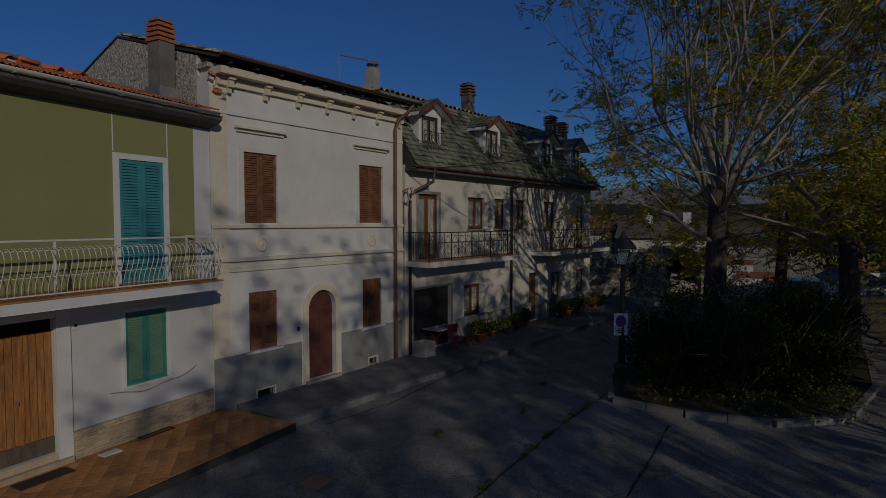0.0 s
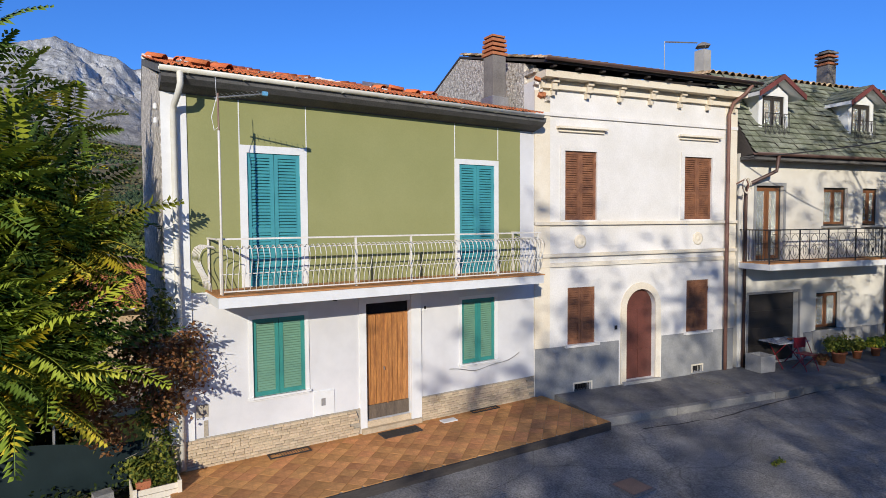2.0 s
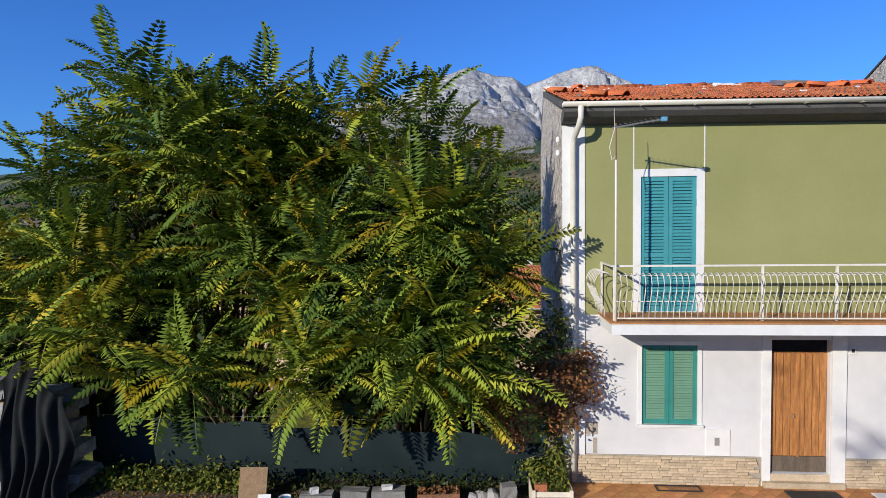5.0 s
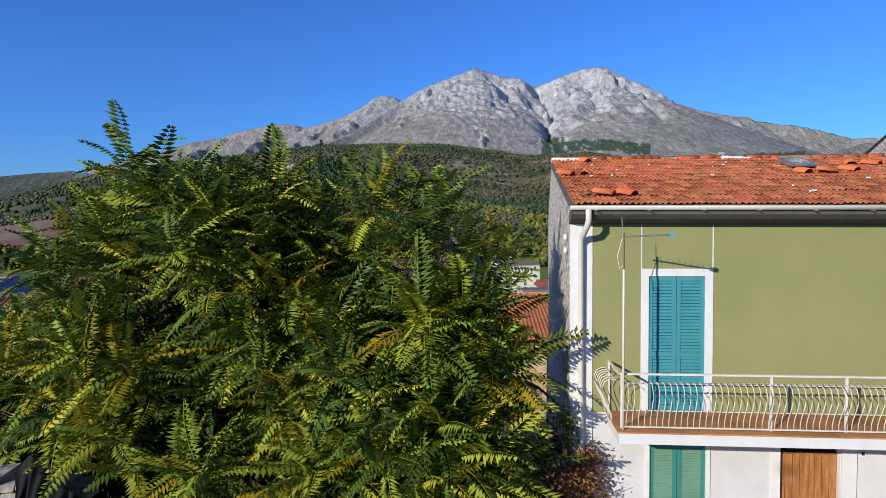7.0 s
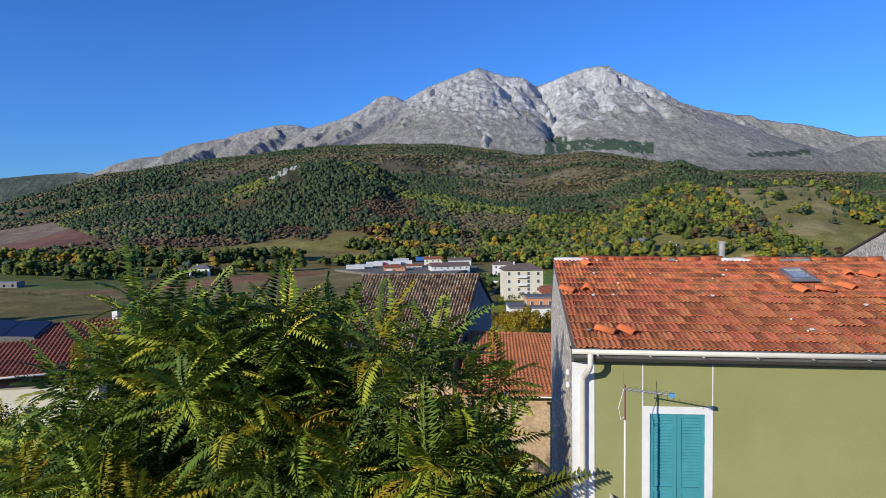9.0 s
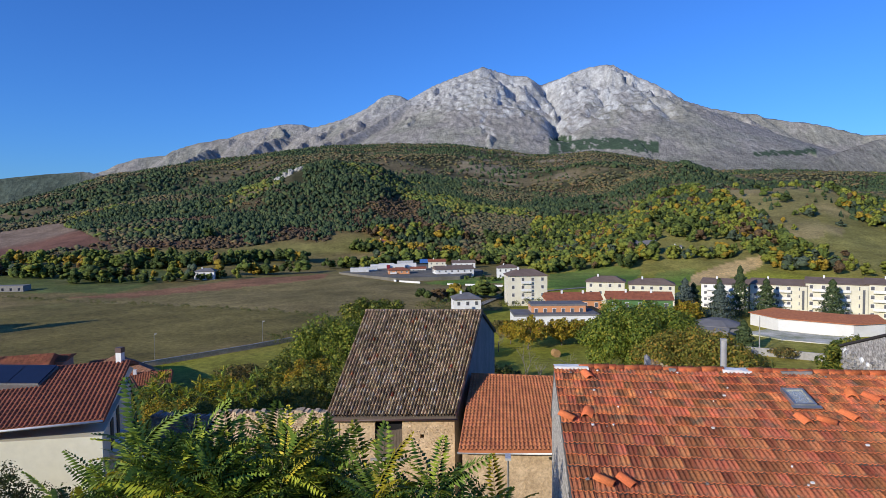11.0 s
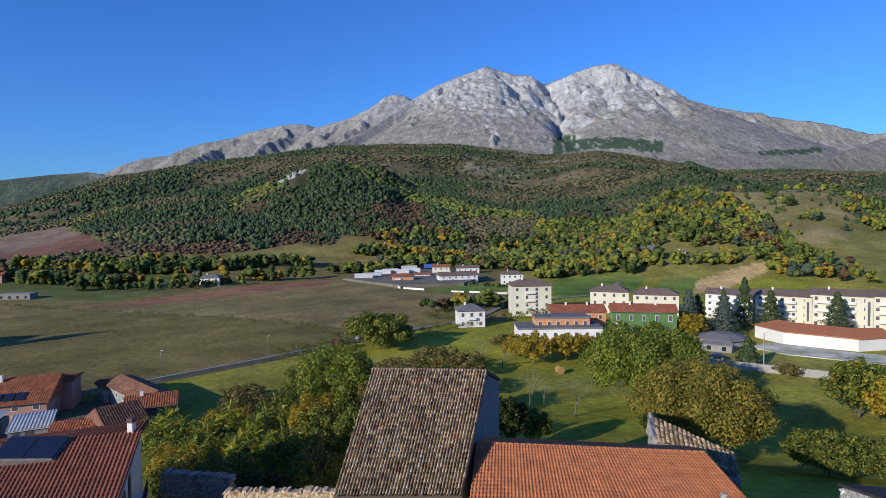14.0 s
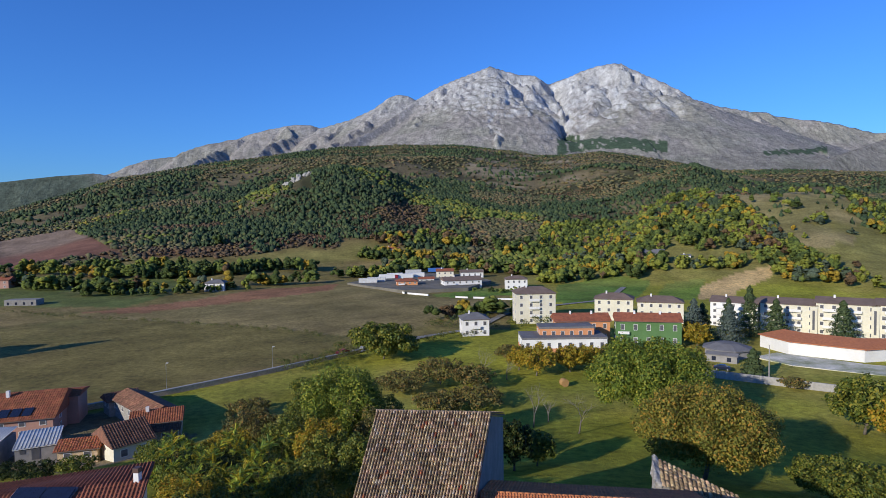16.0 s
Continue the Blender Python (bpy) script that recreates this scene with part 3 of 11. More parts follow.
def on_knoll_meadow(x, y, az, r):
    return (r > 470) & (r < 770) & (az > 15.8 + (730 - r) * 0.036 + 3 * (fbm(x / 45, y / 45, 3, 91) - 0.5)) & (az < 29.6 + 5 * (fbm(x / 40, y / 40, 3, 92) - 0.5) - (r < 560) * 2)


def on_plough(x, y, az, r):
    return (az < -36.6 - (r - 600) * 0.010 + 1.6 * (fbm(x / 60, y / 60, 4, 71) - 0.5)) & (r > 610) & (r < 880)


def cover(x, y, z, slope):
    """Land cover colours: meadows, tilled fields, woodland floor, scrub, bare rock; and how rocky it is."""
    az, r = polar(x, y)
    n1, n2 = fbm(x / 60, y / 60, 4, 71), fbm(x / 9, y / 9, 4, 72)
    n3 = fbm(x / 24, y / 24, 4, 73)
    col = np.tile(np.array([0.205, 0.208, 0.028]), (len(x), 1))
    col = mixc(col, (0.235, 0.205, 0.055), smooth01((n1 - 0.45) * 5) * 0.7)
    col = mixc(col, (0.150, 0.168, 0.022), smooth01((n3 - 0.5) * 6) * 0.5)
    col = mixc(col, (0.150, 0.140, 0.052), smooth01((r - 360) / 60) * 0.85)
    # open fields beyond the lane
    over = line_side(x, y, -85.6, 120.8, -49.8, 166.6) > 0
    west = (over | (r > 215)) & (r > 120) & (r < 520)
    field = mixc(np.tile([0.140, 0.118, 0.043], (len(x), 1)), (0.172, 0.134, 0.058), smooth01((n1 - 0.4) * 4))
    field = mixc(field, (0.108, 0.100, 0.036), smooth01((n3 - 0.52) * 7) * 0.6)
    col = np.where((west & (az < 0))[:, None], field, col)
    wob_x, wob_y = x + 7 * (n3 - 0.5), y + 10 * (n3 - 0.5)
    for tone, tone2, poly in (
        ((0.092, 0.115, 0.036), (0.135, 0.120, 0.050), [(-420, 330), (-350, 349), (-261, 407), (-212, 347), (-196, 262), (-270, 262), (-420, 240)]),
        ((0.182, 0.146, 0.066), (0.158, 0.130, 0.056), [(-200, 232), (-168, 330), (-114, 363), (-93, 372), (-58, 303), (-2, 292), (-6, 232), (-62, 196), (-116, 212)]),
        ((0.225, 0.118, 0.066), (0.190, 0.102, 0.058), [(-205, 244), (-174, 291), (-160, 337), (-114, 366), (-112, 330), (-148, 281), (-176, 244)]),
        ((0.090, 0.155, 0.030), (0.125, 0.165, 0.038), [(19, 280), (28, 361), (66, 390), (86, 362), (66, 304), (41, 270)]),
        ((0.090, 0.155, 0.030), (0.125, 0.165, 0.038), [(-46, 312), (-18, 345), (6, 345), (6, 318), (-30, 300)]),
        ((0.110, 0.170, 0.030), (0.150, 0.170, 0.042), [(69, 290), (93, 353), (118, 360), (90, 290)]),
        ((0.150, 0.125, 0.085), (0.120, 0.105, 0.060), [(-96, 80), (-72, 70), (-60, 82), (-62, 96), (-74, 100), (-90, 110), (-101, 100)]),
        ((0.430, 0.310, 0.145), (0.370, 0.270, 0.130), [(91, 290), (108, 338), (138, 369), (166, 379), (156, 358), (121, 321), (113, 302)])):
        m = inside(wob_x, wob_y, poly)
        col = np.where(m[:, None], mixc(np.tile(tone, (len(x), 1)), tone2, smooth01((n1 - 0.42) * 5)), col)
    # tillage rows across the brown field
    rows = 0.5 + 0.5 * np.sin(line_side(x, y, -195, 248, -114, 363) * 0.55)
    col = np.where((west & (az < -8))[:, None], col * (0.94 + 0.10 * rows[:, None]), col)
    # land to the east paled, distance haze put into its colour
    plain = smooth01((az - 40) / 8) * smooth01((r - 50) / 40)
    col = mixc(col, (0.36, 0.31, 0.22), plain * 0.85)
    # wooded slopes: dark litter, with stony terraces and clearings
    wood = smooth01((r - 500 - 160 * (fbm(x / 140, y / 140, 3, 99) - 0.35)) / 60) * (r < 3200)
    wc = mixc(np.tile([0.040, 0.042, 0.022], (len(x), 1)), (0.115, 0.098, 0.060), smooth01((fbm(x / 110, y / 110, 4, 81) - 0.56) * 7))
    wc = mixc(wc, (0.105, 0.058, 0.040), smooth01((680 - r) / 60) * (az < 6) * smooth01((fbm(x / 60, y / 60, 3, 93) - 0.42) * 6) * 0.8)
    scree = smooth01((fbm(x / 70, y / 40, 4, 85) - 0.50) * 9) * smooth01((az + 6) / 3) * smooth01((7.5 - az) / 2) * (r > 1050)
    wc = mixc(wc, (0.200, 0.172, 0.130), scree * 0.75)
    col = col * (1 - wood[:, None]) + wc * wood[:, None]
    col = np.where(on_plough(x, y, az, r)[:, None], mixc(np.tile([0.125, 0.066, 0.050], (len(x), 1)), (0.150, 0.115, 0.092), smooth01((r - 720) / 60)), col)
    mead = on_knoll_meadow(x, y, az, r)
    col = np.where(mead[:, None], mixc(np.tile([0.205, 0.172, 0.084], (len(x), 1)), (0.150, 0.138, 0.058), smooth01((n1 - 0.4) * 4)), col)
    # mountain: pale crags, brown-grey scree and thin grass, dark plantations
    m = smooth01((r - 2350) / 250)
    crag = smooth01((slope - 0.62) / 0.45) * np.clip(1.55 - np.abs(az - 5) / 11, 0.1, 1)
    rock = mixc(np.tile([0.232, 0.208, 0.178], (len(x), 1)), (0.212, 0.203, 0.155), smooth01((fbm(x / 150, y / 220, 5, 95) - 0.46) * 6) * 0.6)
    rock = mixc(rock, (0.330, 0.318, 0.300), np.clip(crag * 0.75 + smooth01((z - 620) / 260) * 0.45, 0, 1) * smooth01((z - 250) / 350))
    rock = mixc(rock, (0.40, 0.39, 0.375), smooth01((fbm(x / 60, y / 90, 5, 97) - 0.54) * 9) * crag * smooth01((z - 350) / 300) * 0.6)
    rock = mixc(rock, (0.125, 0.120, 0.085), smooth01((430 - z) / 260) * 0.5)
    rock = mixc(rock, (0.070, 0.090, 0.058), smooth01((-35.5 - az) / 3) * 0.85 * smooth01((390 - z) / 60))
    el = np.degrees(np.arctan2(z - 19, r))
    edge = 0.45 * vnoise(az * 1.4, az * 0, 3) + 0.25 * vnoise(az * 5, r / 60, 4)
    pine = (az > 4.6) & (az < 14.6) & (el > 6.55 - 0.12 * np.abs(az - 9) + edge * 0.5) & (el < 7.6 + edge - 0.06 * (az - 4))
    pine |= (az > 22.3) & (az < 26.8) & (np.abs(el - 5.35 - 0.4 * np.abs(vnoise(az * 2.2, az * 0, 5) - 0.5)) < 0.16 + 0.2 * edge)
    pine &= (r > 2300) & (vnoise(x / 14, y / 40, 6) > 0.25)
    rock = np.where(pine[:, None], np.array([0.050, 0.072, 0.042]), rock)
    # eastern hills greyed for haze in the same way
    rock = mixc(rock, (0.32, 0.30, 0.275), plain * 0.8)
    col = col * (1 - m[:, None]) + rock * m[:, None]
    # near land warmed; the distant rock gets a cooler, hazier tint
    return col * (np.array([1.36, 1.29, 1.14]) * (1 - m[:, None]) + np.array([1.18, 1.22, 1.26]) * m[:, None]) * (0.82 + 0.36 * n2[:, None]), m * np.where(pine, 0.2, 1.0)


def cover_mat():
    m = bpy.data.materials.new("land_cover")
    m.use_nodes = True
    n, l = m.node_tree.nodes, m.node_tree.links
    b = n["Principled BSDF"]
    b.inputs["Roughness"].default_value = 0.95
    b.inputs["Specular IOR Level"].default_value = 0.1
    att = n.new("ShaderNodeVertexColor")
    att.layer_name = "cover"
    tc = n.new("ShaderNodeTexCoord")
    mp = n.new("ShaderNodeMapping")
    mp.inputs["Scale"].default_value = (1.0, 0.45, 0.55)
    l.new(tc.outputs["Object"], mp.inputs["Vector"])
    hsv = n.new("ShaderNodeHueSaturation")

    def speck(scale, lo, hi, vec, detail=6, span=(0.3, 0.7)):
        t = n.new("ShaderNodeTexNoise")
        t.inputs["Scale"].default_value, t.inputs["Detail"].default_value, t.inputs["Roughness"].default_value = scale, detail, 0.7
        l.new(vec, t.inputs["Vector"])
        r = n.new("ShaderNodeMapRange")
        r.inputs["From Min"].default_value, r.inputs["From Max"].default_value = span
        r.inputs["To Min"].default_value, r.inputs["To Max"].default_value = lo, hi
        l.new(t.outputs["Fac"], r.inputs["Value"])
        return t.outputs["Fac"], r.outputs["Result"]

    def calc(op, a, b2):
        q = n.new("ShaderNodeMath")
        q.operation = op
        for i, v in enumerate((a, b2)):
            if isinstance(v, (int, float)):
                q.inputs[i].default_value = v
            else:
                l.new(v, q.inputs[i])
        return q.outputs[0]

    last = 1.0
    for sc, amt in ((0.012, 0.18), (0.06, 0.34), (0.6, 0.40), (6.0, 0.35)):
        last = calc("MULTIPLY", last, speck(sc, 1 - amt, 1 + amt, tc.outputs["Object"])[1])
    # rock: broken ledges and chutes, finer than the relief
    ledge, ledge_v = speck(0.028, 0.62, 1.40, mp.outputs["Vector"], 9, (0.33, 0.67))
    rocky = calc("ADD", calc("MULTIPLY", calc("SUBTRACT", ledge_v, 1.0), calc("MULTIPLY", att.outputs["Alpha"], 0.8)), 1.0)
    last = calc("MULTIPLY", last, rocky)
    l.new(att.outputs["Color"], hsv.inputs["Color"])
    l.new(last, hsv.inputs["Value"])
    l.new(hsv.outputs["Color"], b.inputs["Base Color"])
    grass, _ = speck(1.3, 0, 1, tc.outputs["Object"], 5)
    bp = n.new("ShaderNodeBump")
    bp.inputs["Strength"].default_value, bp.inputs["Distance"].default_value = 0.7, 0.25
    l.new(grass, bp.inputs["Height"])
    bp2 = n.new("ShaderNodeBump")
    bp2.inputs["Distance"].default_value = 15.0
    l.new(calc("MULTIPLY", att.outputs["Alpha"], 0.9), bp2.inputs["Strength"])
    l.new(ledge, bp2.inputs["Height"])
    l.new(bp.outputs["Normal"], bp2.inputs["Normal"])
    l.new(bp2.outputs["Normal"], b.inputs["Normal"])
    return m


M_LAND = cover_mat()
azs = np.concatenate([np.linspace(-180, -50, 40)[:-1], np.linspace(-50, 36, 560)[:-1], np.linspace(36, 110, 60)[:-1], np.linspace(110, 180, 20)])
rad = np.concatenate([[0.5], np.geomspace(3, 60, 36)[:-1], np.geomspace(60, 480, 130)[:-1], np.linspace(480, 2200, 100)[:-1], np.linspace(2200, 4760, 180)[:-1], [4760, 4830, 4900]])
A, Rr = np.meshgrid(np.radians(azs), rad)
GX, GY = EYE_X + Rr * np.sin(A), EYE_Y + Rr * np.cos(A)
GZ = height(GX, GY)
SLOPE = np.hypot(np.gradient(GZ, rad, axis=0), np.gradient(GZ, np.radians(azs), axis=1) / Rr)
na, nr = len(azs), len(rad)
idx = np.arange(na * nr).reshape(nr, na)
quads = np.stack([idx[:-1, :-1].ravel(), idx[:-1, 1:].ravel(), idx[1:, 1:].ravel(), idx[1:, :-1].ravel()], 1)[:, ::-1]
gm = np_mesh("ground", np.stack([GX.ravel(), GY.ravel(), GZ.ravel()], 1), quads, M_LAND, True)
ca = gm.color_attributes.new("cover", "FLOAT_COLOR", "POINT")
cc = np.ones((na * nr, 4), np.float32)
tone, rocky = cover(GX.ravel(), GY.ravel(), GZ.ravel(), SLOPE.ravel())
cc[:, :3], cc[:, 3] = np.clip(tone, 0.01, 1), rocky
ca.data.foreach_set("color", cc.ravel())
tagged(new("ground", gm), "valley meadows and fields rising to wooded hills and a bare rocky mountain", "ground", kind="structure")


def leaf_cards(rg, P, D, size, flat=0.5, loose=0.85):
    """Small bent leaves at points P facing roughly outward."""
    n = len(P)
    nrm = D + rg.normal(0, loose, (n, 3)) + np.array([0, 0, flat])
    nrm /= np.linalg.norm(nrm, axis=1, keepdims=True)
    a = rg.normal(0, 1, (n, 3))
    a -= (a * nrm).sum(1, keepdims=True) * nrm
    a /= np.linalg.norm(a, axis=1, keepdims=True)
    b = np.cross(nrm, a)
    s = size * rg.uniform(0.6, 1.3, (n, 1))
    V = np.stack([P - a * s * 0.6, P + b * s * 0.32 + nrm * s * 0.1, P + a * s * 0.6 - nrm * s * 0.12, P - b * s * 0.32 + nrm * s * 0.1], 1)
    F = np.arange(n * 4).reshape(-1, 4)
    return V.reshape(-1, 3), F


def card_trees(name, px, py, hgt, wid, material, label, k=26, size=0.22, category="woods"):
    """Low bushes with crowns of many leaf clumps, joined, each clump an island."""
    n = len(px)
    rg = np.random.default_rng(n)
    pz = height(px, py)
    d = rg.normal(0, 1, (n, k, 3))
    d /= np.linalg.norm(d, axis=2, keepdims=True)
    d[..., 2] = np.where(d[..., 2] < -0.35, -d[..., 2], d[..., 2])
    c = np.stack([px, py, pz + hgt * 0.46], 1)[:, None]
    P = c + (d * rg.uniform(0.55, 1.05, (n, k, 1)) + rg.normal(0, 0.18, (n, 1, 3))) * np.stack([wid, wid, hgt * 0.50], 1)[:, None]
    sz = (size * hgt)[:, None] * rg.uniform(0.7, 1.4, (n, k))
    V, F = leaf_cards(rg, P.reshape(-1, 3), d.reshape(-1, 3), sz.reshape(-1, 1), 0.25, 0.45)
    tagged(new(name, np_mesh(name, V, F, material)), label, category, kind="stuff")


def clump_trees(name, px, py, hgt, wid, mix, label, blobs=6, category="woods", drift=42.0):
    """Far broad-leaved trees: crowns of several uneven masses; mix: share of each species, which grow in drifts."""
    n = len(px)
    g = np.random.default_rng(n + 17)
    share = np.cumsum(np.array(mix, float) / sum(mix))
    pick = (fbm(px / drift, py / drift, 3, 171) - 0.5) * 1.6 + 0.5 + g.normal(0, 0.24, n)
    pick = np.argsort(np.argsort(pick)) / max(1, n)
    sp = np.minimum(np.searchsorted(share, pick), len(mix) - 1)
    for k, (m, words) in enumerate(SPECIES):
        q = np.nonzero(sp == k)[0]
        if len(q) == 0:
            continue
        a = g.uniform(0, 6.28, (len(q), blobs))
        rr = np.sqrt(g.uniform(0.02, 1, (len(q), blobs))) * 0.68
        up = g.uniform(0.10, 0.62, (len(q), blobs)) * (1.12 - 0.5 * rr)
        rr[:, 0], up[:, 0] = 0.05, 0.55
        x, y = px[q, None] + wid[q, None] * rr * np.cos(a), py[q, None] + wid[q, None] * rr * np.sin(a)
        bw = wid[q, None] * g.uniform(0.34, 0.58, (len(q), blobs))
        bh = hgt[q, None] * g.uniform(0.30, 0.46, (len(q), blobs))
        z0 = np.repeat(height(px[q], py[q])[:, None], blobs, 1)
        lift = z0 - height(x, y) + hgt[q, None] * up
        blob_trees(name, x.ravel(), y.ravel(), bh.ravel(), bw.ravel(), m, words + " in " + label, sink=0.1, category=category, lift=lift.ravel())


# ---- woods on the slopes ----
def blob_trees(name, px, py, hgt, wid, material, label, cone=None, sink=0.1, category="woods", k=5, lev=((0.0, 0.55), (0.35, 1.0), (0.72, 0.72)), lift=0.0):
    """Far trees: small uneven crowns, joined, each an island of its own."""
    n = len(px)
    rg = np.random.default_rng(len(px))
    pz = height(px, py) + lift
    ang = np.arange(k) * 2 * np.pi / k
    V, F = [], []
    for f, w in lev:
        rr = wid[:, None] * (w * (0.75 + 0.5 * rg.random((n, k))))
        if cone is not None:
            rr = np.where(cone[:, None], wid[:, None] * (1 - f) * 0.75 * (0.8 + 0.4 * rg.random((n, k))), rr)
        a = ang[None] + rg.random((n, 1)) * 6.28
        zz = pz[:, None] + hgt[:, None] * (f - sink + 0.10 * (rg.random((n, k)) - 0.5))
        V.append(np.stack([px[:, None] + rr * np.cos(a), py[:, None] + rr * np.sin(a), zz], -1))
    top = np.stack([px + wid * 0.2 * (rg.random(n) - 0.5), py, pz + hgt * (1 - sink)], -1)[:, None]
    V = np.concatenate(V + [top], 1)
    nv = V.shape[1]
    f1 = []
    nl = len(lev)
    for L in range(nl - 1):
        for i in range(k):
            j = (i + 1) % k
            f1 += [(L * k + i, L * k + j, (L + 1) * k + j), (L * k + i, (L + 1) * k + j, (L + 1) * k + i)]
    for i in range(k):
        f1.append(((nl - 1) * k + i, (nl - 1) * k + (i + 1) % k, nl * k))
    f1 = np.array(f1)
    F = (f1[None] + (np.arange(n) * nv)[:, None, None]).reshape(-1, 3)
    ob = new(name, np_mesh(name, V.reshape(-1, 3), F, material))
    return tagged(ob, label, category, kind="stuff")


def crown_mat(name, dark, light):
    """A narrow range of one leaf colour, with leafy relief, for crowns seen from afar."""
    m = leaf_mat(name, [(0, dark), (1.0, light)], 0.85, 0.08)
    n, l = m.node_tree.nodes, m.node_tree.links
    tc, nz, bp = n.new("ShaderNodeTexCoord"), n.new("ShaderNodeTexNoise"), n.new("ShaderNodeBump")
    nz.inputs["Scale"].default_value, nz.inputs["Detail"].default_value, nz.inputs["Roughness"].default_value = 1.1, 4, 0.75
    bp.inputs["Strength"].default_value, bp.inputs["Distance"].default_value = 1.0, 1.6
    l.new(tc.outputs["Object"], nz.inputs["Vector"])
    l.new(nz.outputs["Fac"], bp.inputs["Height"])
    l.new(bp.outputs["Normal"], n["Principled BSDF"].inputs["Normal"])
    ramp = n["Color Ramp"].outputs["Color"]
    hsv, mr = n.new("ShaderNodeHueSaturation"), n.new("ShaderNodeMapRange")
    mr.inputs["From Min"].default_value, mr.inputs["From Max"].default_value = 0.35, 0.65
    mr.inputs["To Min"].default_value, mr.inputs["To Max"].default_value = 0.5, 1.4
    l.new(nz.outputs["Fac"], mr.inputs["Value"])
    l.new(mr.outputs["Result"], hsv.inputs["Value"])
    l.new(ramp, hsv.inputs["Color"])
    l.new(hsv.outputs["Color"], n["Principled BSDF"].inputs["Base Color"])
    return m


L_AUTUMN = leaf_mat("valley_wood_leaves", [(0, (0.060, 0.090, 0.024)), (0.5, (0.098, 0.122, 0.030)), (0.85, (0.150, 0.155, 0.034)), (1.0, (0.220, 0.165, 0.038))], 0.8, 0.15)
# crown colours lightened to take in some distance haze
SPECIES = [
    (crown_mat("dark_oak_crowns", (0.065, 0.097, 0.029), (0.107, 0.143, 0.038)), "dark green oak crowns"),
    (crown_mat("green_maple_crowns", (0.133, 0.180, 0.041), (0.203, 0.250, 0.053)), "mid green maple crowns"),
    (crown_mat("lime_poplar_crowns", (0.228, 0.262, 0.047), (0.331, 0.344, 0.058)), "yellow-green poplar crowns"),
    (crown_mat("golden_ash_crowns", (0.360, 0.258, 0.036), (0.504, 0.324, 0.043)), "golden autumn ash crowns"),
    (crown_mat("rusty_oak_crowns", (0.144, 0.098, 0.055), (0.210, 0.134, 0.062)), "rust-brown oak crowns"),
    (crown_mat("grey_green_pine_crowns", (0.086, 0.121, 0.074), (0.133, 0.168, 0.103)), "grey-green pine crowns")]
rg = np.random.default_rng(5)


def scatter(n, r0, r1, a0, a1, keep):
    r = np.sqrt(rg.uniform(r0 ** 2, r1 ** 2, n)) if r1 < 900 else rg.uniform(r0 ** 1.25, r1 ** 1.25, n) ** 0.8
    a = np.radians(rg.uniform(a0, a1, n))
    x, y = EYE_X + r * np.sin(a), EYE_Y + r * np.cos(a)
    k = keep(x, y, np.degrees(a), r)
    return x[k], y[k]


def keep_hill(x, y, az, r):
    clear = fbm(x / 110, y / 110, 4, 81) > 0.60 - 0.025 * (r > 1000) * (az > -12)
    stony = (fbm(x / 70, y / 40, 4, 85) > 0.53) & (az > -5) & (az < 7) & (r > 1050)
    mead = on_knoll_meadow(x, y, az, r)
    rocks = (np.abs(az + 20.2) < 0.9) & (np.abs(r - 805) < 45)
    fringe = r < 520 + 200 * (fbm(x / 140, y / 140, 3, 99) - 0.35)
    luck = rg.random(len(x))
    return ~fringe & ~((clear | stony) & (luck > 0.40)) & ~on_plough(x, y, az, r) & ~(mead & (luck > 0.035)) & ~rocks


# scrub and pine tones raised, haze over the slopes put into them
L_SCRUB = leaf_mat("scrub_oak_leaves", [(0, (0.072, 0.079, 0.041)), (0.4, (0.106, 0.108, 0.053)), (0.7, (0.144, 0.13, 0.065)), (0.9, (0.186, 0.126, 0.07)), (1.0, (0.204, 0.162, 0.06))], 0.8, 0.1)
L_HILLPINE = leaf_mat("hill_pine_needles", [(0, (0.036, 0.06, 0.031)), (0.5, (0.053, 0.082, 0.036)), (0.85, (0.074, 0.102, 0.041)), (1.0, (0.108, 0.12, 0.048))], 0.8, 0.08)
L_LIMEWOOD = leaf_mat("yellow_green_wood_leaves", [(0, (0.092, 0.130, 0.034)), (0.5, (0.142, 0.175, 0.040)), (0.85, (0.200, 0.205, 0.044)), (1.0, (0.280, 0.215, 0.046))], 0.8, 0.14)
L_RUSTWOOD = leaf_mat("rust_brown_wood_leaves", [(0, (0.070, 0.056, 0.036)), (0.5, (0.105, 0.074, 0.046)), (0.85, (0.135, 0.086, 0.050)), (1.0, (0.175, 0.120, 0.044))], 0.8, 0.1)


